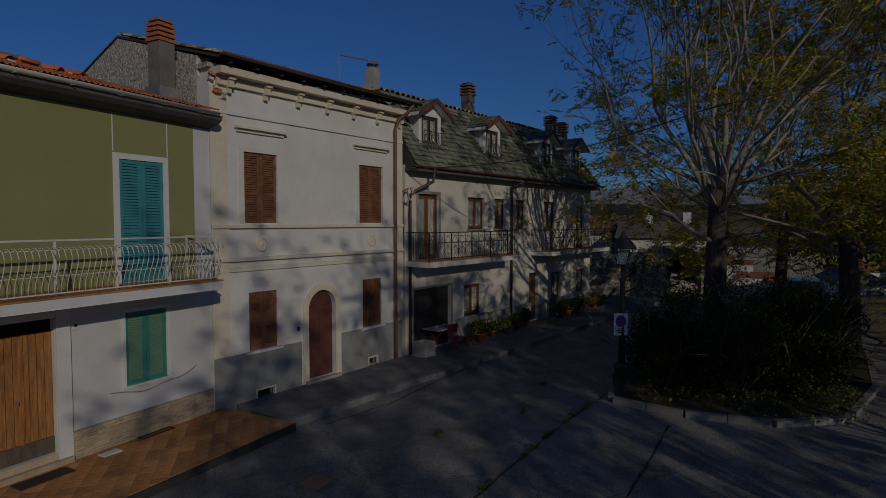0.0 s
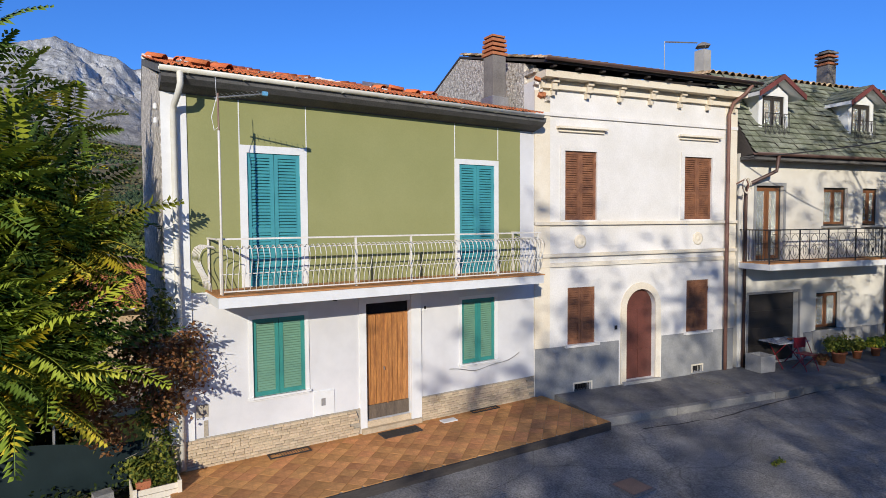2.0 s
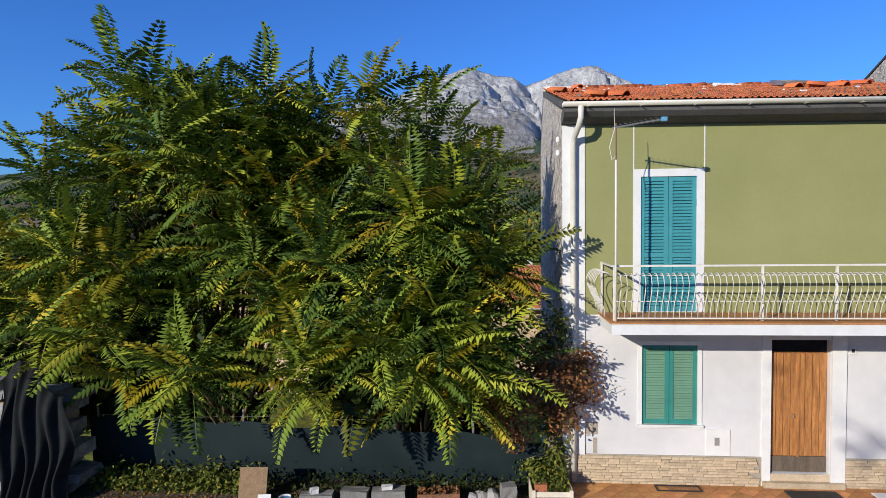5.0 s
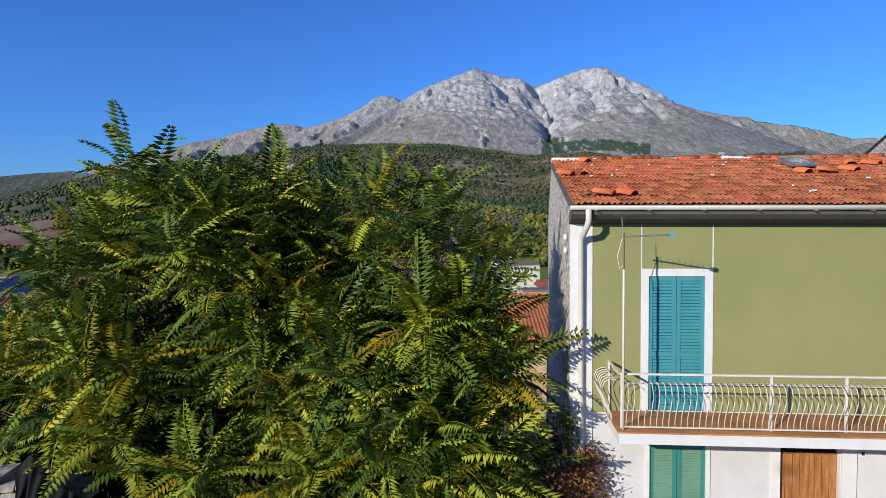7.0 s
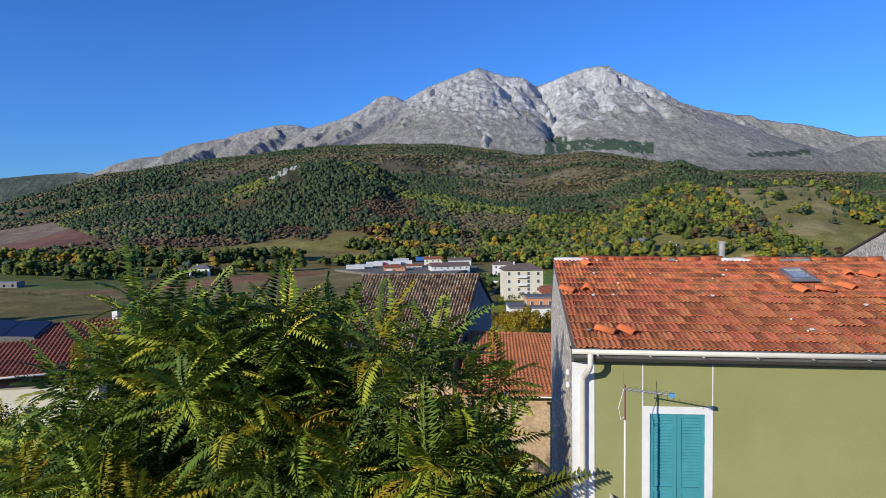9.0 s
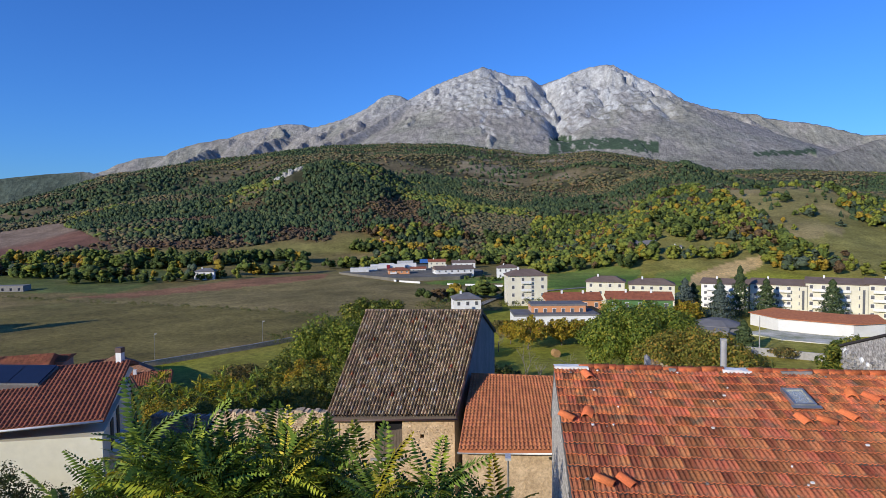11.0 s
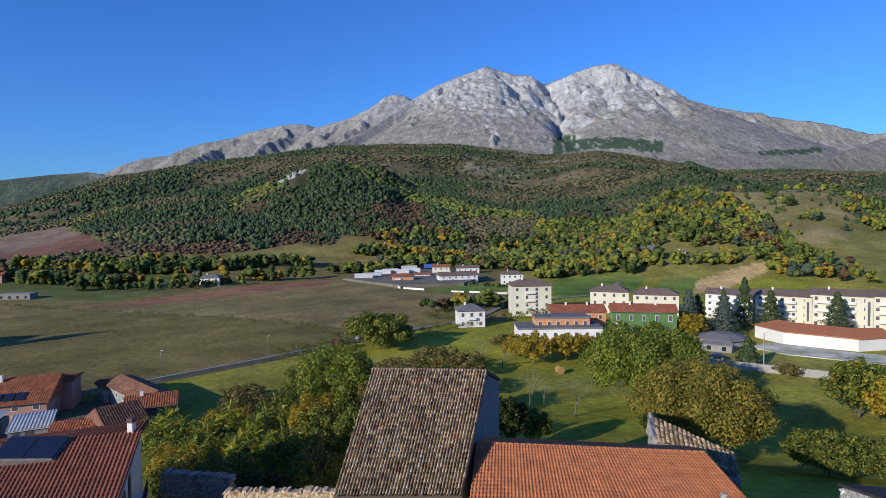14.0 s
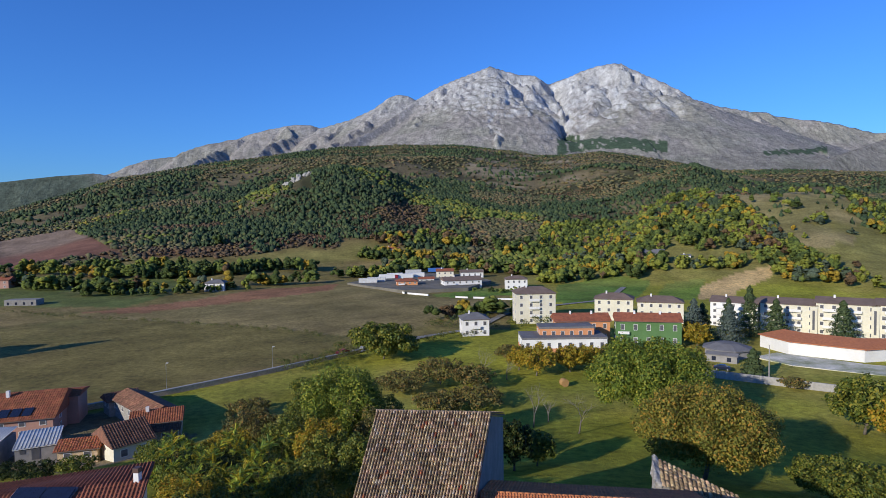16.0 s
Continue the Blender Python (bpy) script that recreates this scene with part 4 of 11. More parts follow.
def wood_patch(n, r0, r1, h0, h1, w0, w1):
    """Pines, oak scrub, yellowing and rusty woods, each in its own drifts."""
    tx, ty = scatter(n, r0, r1, -48, 34, keep_hill)
    az, r = polar(tx, ty)
    jit = rg.normal(0, 0.04, len(tx))
    pinef = fbm(tx / 170, ty / 130, 4, 121) + 0.13 * (az > -30) * (az < -4) * (r < 1000) + 0.10 * (az > 3) * (r > 740) * (r < 1300) - 0.08 * (r > 1250) + jit
    limef = fbm(tx / 90, ty / 90, 4, 141) - 0.05 + 0.15 * (az > 8) * (r < 700) + 0.13 * smooth01(1 - np.abs(az + 24) / 4) * (r > 640) * (r < 900) - 0.10 * (r > 1000) + jit
    rustf = fbm(tx / 60, ty / 60, 3, 93) + 0.06 * (r < 620) * (az < 5) - 0.12 * (r > 760) + jit
    kind = np.where(rustf > 0.655, 3, np.where(limef > 0.655, 2, np.where(pinef > 0.50, 0, 1)))
    th = rg.uniform(h0, h1, len(tx)) * np.array([1.25, 0.75, 0.95, 0.60])[kind] * (1 + 0.35 * rg.random(len(tx)) ** 4)
    tw = th * rg.uniform(w0, w1, len(tx)) * np.array([0.95, 1.6, 1.35, 1.6])[kind]
    for k, m, lb, cone in ((0, L_HILLPINE, "dark green pine woods on the slopes", 0.35), (1, L_SCRUB, "olive and brown scrub oak woods on the slopes", 0.0), (2, L_LIMEWOOD, "yellow-green autumn woods on the slopes", 0.0), (3, L_RUSTWOOD, "rust-brown autumn scrub on the slopes", 0.0)):
        sel = kind == k
        blob_trees("hillside_woods", tx[sel], ty[sel], th[sel], tw[sel], m, lb, cone=rg.random(int(sel.sum())) < cone, k=4, lev=[(0.0, 0.7), (0.5, 0.98)])


wood_patch(37000, 500, 1000, 2.0, 4.8, 0.42, 0.7)
wood_patch(27000, 1000, 2100, 3.2, 6.2, 0.5, 0.8)
tx, ty = scatter(3000, 380, 690, 3, 34, lambda x, y, az, r: (fbm(x / 45, y / 45, 3, 93) > 0.40) & (~on_knoll_meadow(x, y, az, r) | (rg.random(len(x)) < 0.05)) & ~((np.abs(x - 106) < 26) & (np.abs(y - 416) < 16)) & ~inside(x, y, [(-40, 302), (-37, 345), (72, 382), (84, 396), (128, 378), (168, 384), (150, 330), (122, 305), (90, 300), (26, 270)]))
th = rg.uniform(5.0, 10.5, len(tx))
clump_trees("autumn_woods", tx, ty, th, th * rg.uniform(0.42, 0.6, len(tx)), (20, 30, 32, 7, 6, 8), "the woods at the hill foot")
tx, ty = scatter(2600, 395, 600, -44, 3, lambda x, y, az, r: (fbm(x / 60, y / 24, 3, 97) > 0.62) & ~inside(x, y, [(-200, 232), (-168, 330), (-114, 363), (-93, 400), (-30, 400), (-2, 292)]))
th = rg.uniform(6, 12, len(tx))
clump_trees("valley_hedgerow_trees", tx, ty, th, th * rg.uniform(0.42, 0.62, len(tx)), (46, 26, 10, 8, 8, 2), "the tree belts among valley fields")


def along(pts, step, spread, jit=0.6):
    X, Y = [], []
    for (x0, y0), (x1, y1) in zip(pts, pts[1:]):
        m = max(2, int(math.hypot(x1 - x0, y1 - y0) / step))
        t = np.linspace(0, 1, m)
        X.append(x0 + (x1 - x0) * t + rg.normal(0, spread, m))
        Y.append(y0 + (y1 - y0) * t + rg.normal(0, spread * jit, m))
    return np.concatenate(X), np.concatenate(Y)


for pts, step, spread, h0, h1, mix in (
    ([(-330, 345), (-300, 352)], 3.0, 3, 5, 8, (5, 20, 35, 40, 5)),
    ([(-372, 372), (-345, 378), (-318, 382), (-292, 380)], 3.4, 3, 7, 10, (5, 20, 35, 45, 10)),
    ([(-288, 384), (-250, 396), (-232, 412), (-200, 440), (-165, 452)], 1.7, 7, 7, 12, (60, 25, 10, 5, 0)),
    ([(-230, 305), (-196, 322), (-168, 338)], 3.0, 4, 4, 8, (50, 30, 20, 5, 0)),
    ([(-126, 408), (-100, 418), (-78, 444), (-60, 452)], 1.5, 6, 6, 10, (55, 30, 12, 3, 0)),
    ([(-118, 520), (-90, 505), (-60, 500), (-30, 490)], 2.2, 6, 6, 11, (10, 15, 25, 45, 10)),
    ([(-60, 455), (-30, 440), (10, 425), (60, 415), (100, 420)], 1.6, 9, 6, 12, (40, 35, 15, 5, 5)),
    ([(28, 402), (50, 410), (68, 408)], 2.4, 3, 7, 9, (0, 10, 40, 60, 0)),
    ([(-20, 330), (-6, 322), (8, 334)], 2.5, 2, 2, 4, (60, 30, 10, 0, 0)),
    ([(-34, 232), (-18, 240), (-2, 250)], 1.8, 5, 5, 9, (20, 40, 20, 10, 30)),
    ([(80, 372), (92, 392), (100, 410)], 2.4, 4, 7, 11, (30, 40, 20, 10, 5))):
    tx, ty = along(pts, step, spread)
    th = rg.uniform(h0, h1, len(tx))
    clump_trees("field_trees", tx, ty, th, th * rg.uniform(0.42, 0.62, len(tx)), mix, "a belt along a field edge", 7, "trees", 14.0)
for pts, step, spread, h0, h1 in (
    ([(-251, 247), (-210, 233), (-176, 226), (-142, 214), (-114, 208), (-87, 199), (-64, 189)], 1.3, 2.2, 0.7, 2.0),
    ([(-32, 205), (-20, 230), (-8, 245)], 1.8, 4, 2, 5),
    ([(-66, 148), (-52, 168), (-38, 186)], 0.9, 1.6, 1.5, 3.5),
    ([(-60, 142), (-46, 160), (-30, 180), (-14, 196)], 0.8, 2.0, 1.5, 3.5),
    ([(-20, 205), (0, 212), (30, 222)], 1.5, 3, 2, 4)):
    tx, ty = along(pts, step, spread)
    th = rg.uniform(h0, h1, len(tx))
    card_trees("field_hedge", tx, ty, th, th * rg.uniform(0.42, 0.7, len(tx)), L_AUTUMN, "overgrown hedge along a field edge", 90, 0.10, category="hedge")

# ---- street ----
def strip_mesh(name, left, right, z, material, cross=1, bumpz=0.0, seed=3):
    """A sheet between two lines of equal count; z: height or one per row."""
    V, F = [], []
    n = len(left)
    for i in range(n):
        for j in range(cross + 1):
            t = j / cross
            x, y = left[i][0] * (1 - t) + right[i][0] * t, left[i][1] * (1 - t) + right[i][1] * t
            zz = z[i] if isinstance(z, (list, tuple, np.ndarray)) else z
            V.append((x, y, zz + bumpz * (noise.noise((x * 0.6, y * 0.6, seed)))))
    for i in range(n - 1):
        for j in range(cross):
            a = i * (cross + 1) + j
            F.append((a, a + 1, a + cross + 2, a + cross + 1))
    return np_mesh(name, V, F, material, True)


def asphalt_mat():
    """Old asphalt: mottled patches, tar-filled cracks, a paler worn track."""
    m = mat("cracked_street_asphalt", (0.320, 0.300, 0.268), (0.165, 0.155, 0.140), 1.1, 0.93, 0.9, 34, grain=0.50)
    n, l = m.node_tree.nodes, m.node_tree.links
    b = n["Principled BSDF"]
    src = b.inputs["Base Color"].links[0].from_socket
    tc = n.new("ShaderNodeTexCoord")
    nz = n.new("ShaderNodeTexNoise")
    nz.inputs["Scale"].default_value, nz.inputs["Detail"].default_value = 1.4, 5
    l.new(tc.outputs["Object"], nz.inputs["Vector"])
    add = n.new("ShaderNodeMixRGB")
    add.blend_type = "ADD"
    add.inputs["Fac"].default_value = 0.5
    l.new(tc.outputs["Object"], add.inputs["Color1"])
    l.new(nz.outputs["Color"], add.inputs["Color2"])
    vo = n.new("ShaderNodeTexVoronoi")
    vo.feature = "DISTANCE_TO_EDGE"
    vo.inputs["Scale"].default_value = 0.42
    l.new(add.outputs["Color"], vo.inputs["Vector"])
    mr = n.new("ShaderNodeMapRange")
    mr.inputs["From Min"].default_value, mr.inputs["From Max"].default_value = 0.002, 0.010
    mr.inputs["To Min"].default_value, mr.inputs["To Max"].default_value = 0.72, 1.0
    l.new(vo.outputs["Distance"], mr.inputs["Value"])
    mul = n.new("ShaderNodeMixRGB")
    mul.blend_type = "MULTIPLY"
    mul.inputs["Fac"].default_value = 1.0
    l.new(src, mul.inputs["Color1"])
    l.new(mr.outputs["Result"], mul.inputs["Color2"])
    l.new(mul.outputs["Color"], b.inputs["Base Color"])
    return m


M_ROAD = asphalt_mat()
xs = np.linspace(-40, 62, 103)
kerb_y = np.interp(xs, [-40, -9, 0.15, 0.151, 8.3, 25.85, 62], [-0.9, -0.95, -0.9, -2.15, -1.98, -5.17, -11.6])
road_z = np.interp(xs, [-40, 8, 26, 40, 62], [-0.16, -0.16, -0.16, -0.35, -1.5])
tagged(new("road", strip_mesh("road", [(x, -34) for x in xs], [(x, y) for x, y in zip(xs, kerb_y)], list(road_z), M_ROAD, 40, 0.03)), "worn grey asphalt village street with cracks and weeds", "road", kind="structure")

# pavement in front of the row, with its kerb
pave = empty("pavement", pose(0, 0, 0), "grey concrete pavement with pale stone kerb beside the house row", "pavement", kind="structure")
KA = -10.4
for i in range(17):
    s0, s1 = i * 1.45 + 0.006, (i + 1) * 1.45 - 0.006
    bm = bmesh.new()
    box(bm, s0, 0.16, -0.4, s1, 2.6, -0.012 - 0.006 * (i % 3))
    ob = part("slab", bev(bm, 0.006), M_PAVE, pave)
    ob.matrix_basis = pose(8.3, -1.95, 0, 0, 0, KA)
for i in range(25):
    s0, s1 = i * 1.0 + 0.005, (i + 1) * 1.0 - 0.005
    ob = part("kerb_stone", bev(box(bmesh.new(), s0, 0.0, -0.42, s1, 0.152, -0.004 - 0.004 * ((i * 7) % 3)), 0.022), M_KERB_OLD, pave)
    ob.matrix_basis = pose(8.3, -1.95, 0, 0, 0, KA)

# terracotta terrace: diagonal tiles on a screed
terr = empty("terrace", pose(0, 0, 0), "terracotta tiled terrace laid diagonally in front of the green house", "terrace", kind="structure")
part("screed", bx(0.15, -2.15, -0.4, 8.3, 0.0, -0.012), M_MORTAR, terr)
part("edging", bev(bx(0.15, -2.19, -0.4, 8.3, -2.153, -0.006), 0.01), M_DARK_WOOD, terr, "dark cement edging strip")
paver = to_mesh("paver", bev(bx(-0.128, -0.128, -0.011, 0.128, 0.128, 0.006), 0.004), M_PAVER)
c45 = math.sqrt(0.5)
k = 0
half_pavers = []
for i in range(-30, 60):
    for j in range(-40, 50):
        a, b = i * 0.262, j * 0.262
        x, y = (a - b) * c45, (a + b) * c45 - 1.0
        if 0.33 < x < 8.12 and -1.98 < y < -0.19:
            ob = new("paver", paver)
            ob.parent = terr
            ob.matrix_basis = pose(x, y, 0.001 * ((i * 3 + j * 5) % 4), 0, 0, 45)
        elif 0.05 < x < 8.4 and -2.25 < y < 0.05:
            half_pavers.append((x, y))
bm = bmesh.new()
for x, y in half_pavers:
    sub = bmesh.new()
    bmesh.ops.create_cube(sub, size=1)
    bmesh.ops.transform(sub, matrix=pose(x, y, -0.0015, 0, 0, 45) @ Matrix.Diagonal((0.256, 0.256, 0.015, 1)), verts=sub.verts)
    for co, no in (((0.155, 0, 0), (-1, 0, 0)), ((8.297, 0, 0), (1, 0, 0)), ((0, -2.15, 0), (0, -1, 0)), ((0, -0.004, 0), (0, 1, 0))):
        r = bmesh.ops.bisect_plane(sub, geom=sub.verts[:] + sub.edges[:] + sub.faces[:], plane_co=co, plane_no=no, clear_outer=True)
        if sub.faces:
            bmesh.ops.holes_fill(sub, edges=[e for e in sub.edges if e.is_boundary])
    me_t = bpy.data.meshes.new("t")
    sub.to_mesh(me_t)
    sub.free()
    bm.from_mesh(me_t)
    bpy.data.meshes.remove(me_t)
part("cut_pavers", bm, M_PAVER, terr)
# iron gratings and doormat on the terrace
def grating(x, y, w, d):
    g = empty("drain_grating", pose(x, y, 0.008), "rusty iron drain grating let into the terrace", "grating", "drain gratings")
    bm = bmesh.new()
    wall(bm, -w / 2, w / 2, -d / 2, d / 2, 0, 0.02, [(-w / 2 + 0.02, -d / 2 + 0.02, w / 2 - 0.02, d / 2 - 0.02)])
    bmesh.ops.rotate(bm, verts=bm.verts, cent=(0, 0, 0), matrix=Matrix.Rotation(radians(90), 3, "X"))
    part("frame", bm, M_IRON_D, g)
    n = int(w / 0.045)
    bar = to_mesh("bar", bx(-0.008, -d / 2 + 0.02, -0.015, 0.008, d / 2 - 0.02, -0.001), M_IRON_D)
    for i in range(1, n):
        o = part("bar", bar, None, g)
        o.location = (-w / 2 + i * w / n, 0, 0)
    part("pit", bx(-w / 2 + 0.02, -d / 2 + 0.02, -0.008, w / 2 - 0.02, d / 2 - 0.02, -0.004), M_DARK, g)
grating(2.18, -0.22, 0.75, 0.22)
# near-black sheet under the bars, the drain's gloom as colour
grating(6.55, -0.16, 0.7, 0.16)
mt = empty("doormat", pose(4.35, -0.38, 0.012), "dark grey ribbed doormat on the terrace by the wooden door", "doormat")
part("mat", bev(bx(-0.42, -0.16, -0.004, 0.42, 0.16, 0.012), 0.004), M_DARK_WOOD, mt)
for i in range(16):
    part("rib", bx(-0.40, -0.15 + i * 0.0195, 0.012, 0.40, -0.142 + i * 0.0195, 0.017), M_IRON_D, mt)
pl = empty("stone_slab", pose(5.5, -0.33, 0.008), "loose pale marble slab lying on the terrace", "slab")
part("slab", bev(bx(-0.17, -0.09, 0, 0.17, 0.09, 0.02), 0.004), M_TRIM_W, pl)
# patched drain cover in the street
mc = empty("manhole_cover", pose(6.58, -4.2, -0.14), "rusty square manhole cover in the asphalt", "manhole cover")
part("frame", bev(bx(-0.26, -0.26, -0.03, 0.26, 0.26, 0.008), 0.005), M_CHIM, mc)
part("lid", bev(bx(-0.22, -0.22, 0.008, 0.22, 0.22, 0.016), 0.004), M_PIPE_R, mc, "rust-brown iron lid")

# open joints between the asphalt lanes
for pts in ([(-6, -6.3), (2, -6.5), (7.4, -6.73), (9.0, -6.85), (11.3, -7.02), (13.5, -7.3), (16, -7.7)], [(8.9, -2.5), (10.8, -2.94), (15.4, -3.15), (20.5, -3.95), (26, -5.4)], [(4.5, -8.6), (9.0, -8.9), (12.5, -9.1)]):
    rj = random.Random(len(pts) * 7)
    fine = []
    for (x0, y0), (x1, y1) in zip(pts, pts[1:]):
        m = max(2, int((x1 - x0) / 0.25))
        fine += [(x0 + (x1 - x0) * q / m, y0 + (y1 - y0) * q / m + rj.gauss(0, 0.012)) for q in range(m)]
    wd = [rj.uniform(0.008, 0.035) for p in fine]
    zz = [-0.152 + 0.03 * noise.noise((x * 0.6, y * 0.6, 3)) for x, y in fine]
    tagged(new("road_joint", strip_mesh("road_joint", [(x, y - w) for (x, y), w in zip(fine, wd)], [(x, y + w) for (x, y), w in zip(fine, wd)], zz, M_DARK_WOOD, 1)), "dark open joint in the asphalt with weeds", "road joint", kind="structure")

# ---- house parts ----
def shutters(parent, u0, z0, u1, z1, v, frame_m, slat_m, pitch=0.055, mid=True, name="shutter"):
    """A closed pair of louvred leaves, each a frame with slats."""
    w = (u1 - u0) / 2
    for k in range(2):
        a = u0 + k * w + (0.004 if k else 0)
        b = a + w - 0.004
        holes = []
        f = 0.07
        zm = z0 + (z1 - z0) * 0.42
        holes = [(a + f, z0 + 0.10, b - f, zm - 0.04), (a + f, zm + 0.04, b - f, z1 - 0.08)] if mid else [(a + f, z0 + 0.08, b - f, z1 - 0.08)]
        leaf = part(name, wall(bmesh.new(), a, b, z0, z1, v, v + 0.045, holes), frame_m, parent)
        bm = bmesh.new()
        for h in holes:
            n = max(3, int((h[3] - h[1]) / pitch))
            for i in range(n):
                z = h[1] + (i + 0.5) * (h[3] - h[1]) / n
                q = [(h[0], v + 0.006, z - 0.022), (h[2], v + 0.006, z - 0.022), (h[2], v + 0.036, z + 0.022), (h[0], v + 0.036, z + 0.022)]
                lo = [bm.verts.new(p) for p in q]
                hi = [bm.verts.new((p[0], p[1] - 0.003, p[2] + 0.008)) for p in q]
                bm.faces.new(lo[::-1]), bm.faces.new(hi)
                for i2 in range(4):
                    bm.faces.new((lo[i2], lo[(i2 + 1) % 4], hi[(i2 + 1) % 4], hi[i2]))
        part("slats", bm, slat_m, leaf)
        part("hinge", bx(a - 0.004 if k == 0 else b - 0.02, v - 0.012, z0 + (z1 - z0) * 0.78, a + 0.02 if k == 0 else b + 0.004, v - 0.002, z0 + (z1 - z0) * 0.78 + 0.12), frame_m, leaf)
    # near-black sheet, gloom behind the louvres put into its colour
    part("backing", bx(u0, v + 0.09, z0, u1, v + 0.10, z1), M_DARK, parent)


def frame_ring(parent, u0, z0, u1, z1, w, v0, v1, m, name="surround", bottom=False):
    bm = wall(bmesh.new(), u0 - w, u1 + w, z0 - (w if bottom else 0), z1 + w, v0, v1, [(u0, z0 - (0 if bottom else 0.001), u1, z1)] if bottom else [(u0, z0, u1, z1)])
    return part(name, bm, m, parent)


def window(parent, u0, z0, u1, z1, v, m, leaves=2, name="window", inner=None, wide=0.06):
    """Wooden casements with real panes."""
    bm = wall(bmesh.new(), u0, u1, z0, z1, v, v + 0.06, [(u0 + 0.05, z0 + 0.05, u1 - 0.05, z1 - 0.05)])
    win = part(name, bm, m, parent)
    w = (u1 - u0 - 0.1) / leaves
    for k in range(leaves):
        a, b = u0 + 0.05 + k * w + 0.003, u0 + 0.05 + (k + 1) * w - 0.003
        part("casement", wall(bmesh.new(), a, b, z0 + 0.053, z1 - 0.053, v + 0.008, v + 0.05, [(a + wide, z0 + 0.06 + wide, b - wide, z1 - 0.06 - wide)]), inner or m, win)
        g = part("pane", bx(a + wide, v + 0.025, z0 + 0.06 + wide, b - wide, v + 0.031, z1 - 0.06 - wide), M_GLASS, win, "clear glass pane")
        g.visible_shadow = False
        c0, c1 = (a + 0.04, b - 0.02) if inner is None else (a + 0.04, a + (b - a) * (0.22 + 0.22 * ((int(u0 * 10) + k) % 3)))
        part("curtain", bx(c0, v + 0.12, z0 + 0.08, min(c1, b - 0.02), v + 0.125, z1 - 0.08), M_CURTAIN, win, "pale curtain behind the glass")
    # near-black sheet stands in for the unlit room
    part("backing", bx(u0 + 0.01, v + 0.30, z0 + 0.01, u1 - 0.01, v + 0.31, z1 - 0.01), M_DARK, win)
    return win


def gutter(bm, x0, x1, y, z, r=0.07, seg=8):
    """Half-round gutter along x."""
    ring = []
    for x in (x0, x1):
        for rr in (r, r - 0.008):
            ring.append([bm.verts.new((x, y + rr * math.cos(math.pi + math.pi * k / seg), z + rr * math.sin(math.pi + math.pi * k / seg))) for k in range(seg + 1)])
    for k in range(seg):
        bm.faces.new((ring[0][k], ring[0][k + 1], ring[2][k + 1], ring[2][k]))
        bm.faces.new((ring[1][k], ring[3][k], ring[3][k + 1], ring[1][k + 1]))
        for a, b in ((0, 1), (2, 3)):
            bm.faces.new((ring[a][k], ring[a][k + 1], ring[b][k + 1], ring[b][k]))
    for k in (0, seg):
        bm.faces.new((ring[0][k], ring[2][k], ring[3][k], ring[1][k]))
    return bm


def tile_field(c00, c10, c01, c11, cols, rows, prof, lift, jit, seed=1, skip=0, lap=1.12):
    """Overlapping tiles on the patch with those corners. Returns verts, faces of rows >= skip; one island a tile."""
    c00, c10, c01, c11 = (np.array(c, float) for c in (c00, c10, c01, c11))
    nrm = np.cross(c10 - c00, c01 - c00)
    nrm /= np.linalg.norm(nrm)
    rgt = np.random.default_rng(seed)
    def P(a, b):
        return (c00 * (1 - a) + c10 * a) * (1 - b) + (c01 * (1 - a) + c11 * a) * b
    V, F = [], []
    m = len(prof)
    for r in range(skip, rows):
        for c in range(cols):
            j = rgt.normal(0, jit, 4)
            base = len(V)
            b0, b1 = r / rows, min(1.0, (r + lap) / rows)
            b0 += j[3] * 0.3 / rows * 4
            for s, (b, up) in enumerate(((b0, lift), (b1, 0.0), (b0, lift - 0.018))):
                for (q, h) in prof:
                    a = (c + q + j[2] * 0.5) / cols
                    V.append(P(min(max(a, -0.01), 1.01), b) + nrm * (h + up + j[0] * 0.25 + j[1] * 0.15 * (q - 0.5)))
            for i in range(m - 1):
                F.append((base + i, base + i + 1, base + m + i + 1, base + m + i))
                F.append((base + 2 * m + i, base + 2 * m + i + 1, base + i + 1, base + i))
    return np.array(V), np.array(F)


COPPO = [(0.06, -0.012), (0.2, 0.05), (0.37, 0.085), (0.53, 0.09), (0.7, 0.07), (0.84, 0.02), (1.0, -0.012)]
PANTILE = [(0.0, 0.012), (0.12, 0.050), (0.27, 0.070), (0.42, 0.052), (0.55, 0.006), (0.75, -0.008), (0.96, 0.004)]
MARS = [(0.01, 0.016), (0.10, 0.030), (0.20, 0.006), (0.40, 0.0), (0.48, 0.026), (0.58, 0.026), (0.68, 0.0), (0.86, 0.006), (0.98, 0.028)]


# ---- the green house ----
gh = empty("house", pose(0, 0, 0), "two-storey house with green upper wall, teal shutters and long white balcony", "house")
X0, X1, ZE = 0.25, 8.08, 6.5
holes = [(1.62, 1.06, 2.57, 2.46), (6.05, 1.06, 6.94, 2.47), (3.8, 0.22, 4.78, 2.56), (1.59, 3.05, 2.53, 5.39), (6.0, 3.05, 6.93, 5.39)]
part("front_wall", wall(bmesh.new(), X0, X1, -0.4, ZE, 0.0, 0.35, holes), M_PLASTER_W, gh, "white plaster wall stained near the ground")
gp = [(1.46, 3.04, 2.66, 5.52), (5.88, 3.04, 7.04, 5.50)]
part("green_render", wall(bmesh.new(), 0.64, 7.66, 3.0, 6.34, -0.012, -0.001, gp), M_PLASTER_G, gh, "smooth olive green painted render")
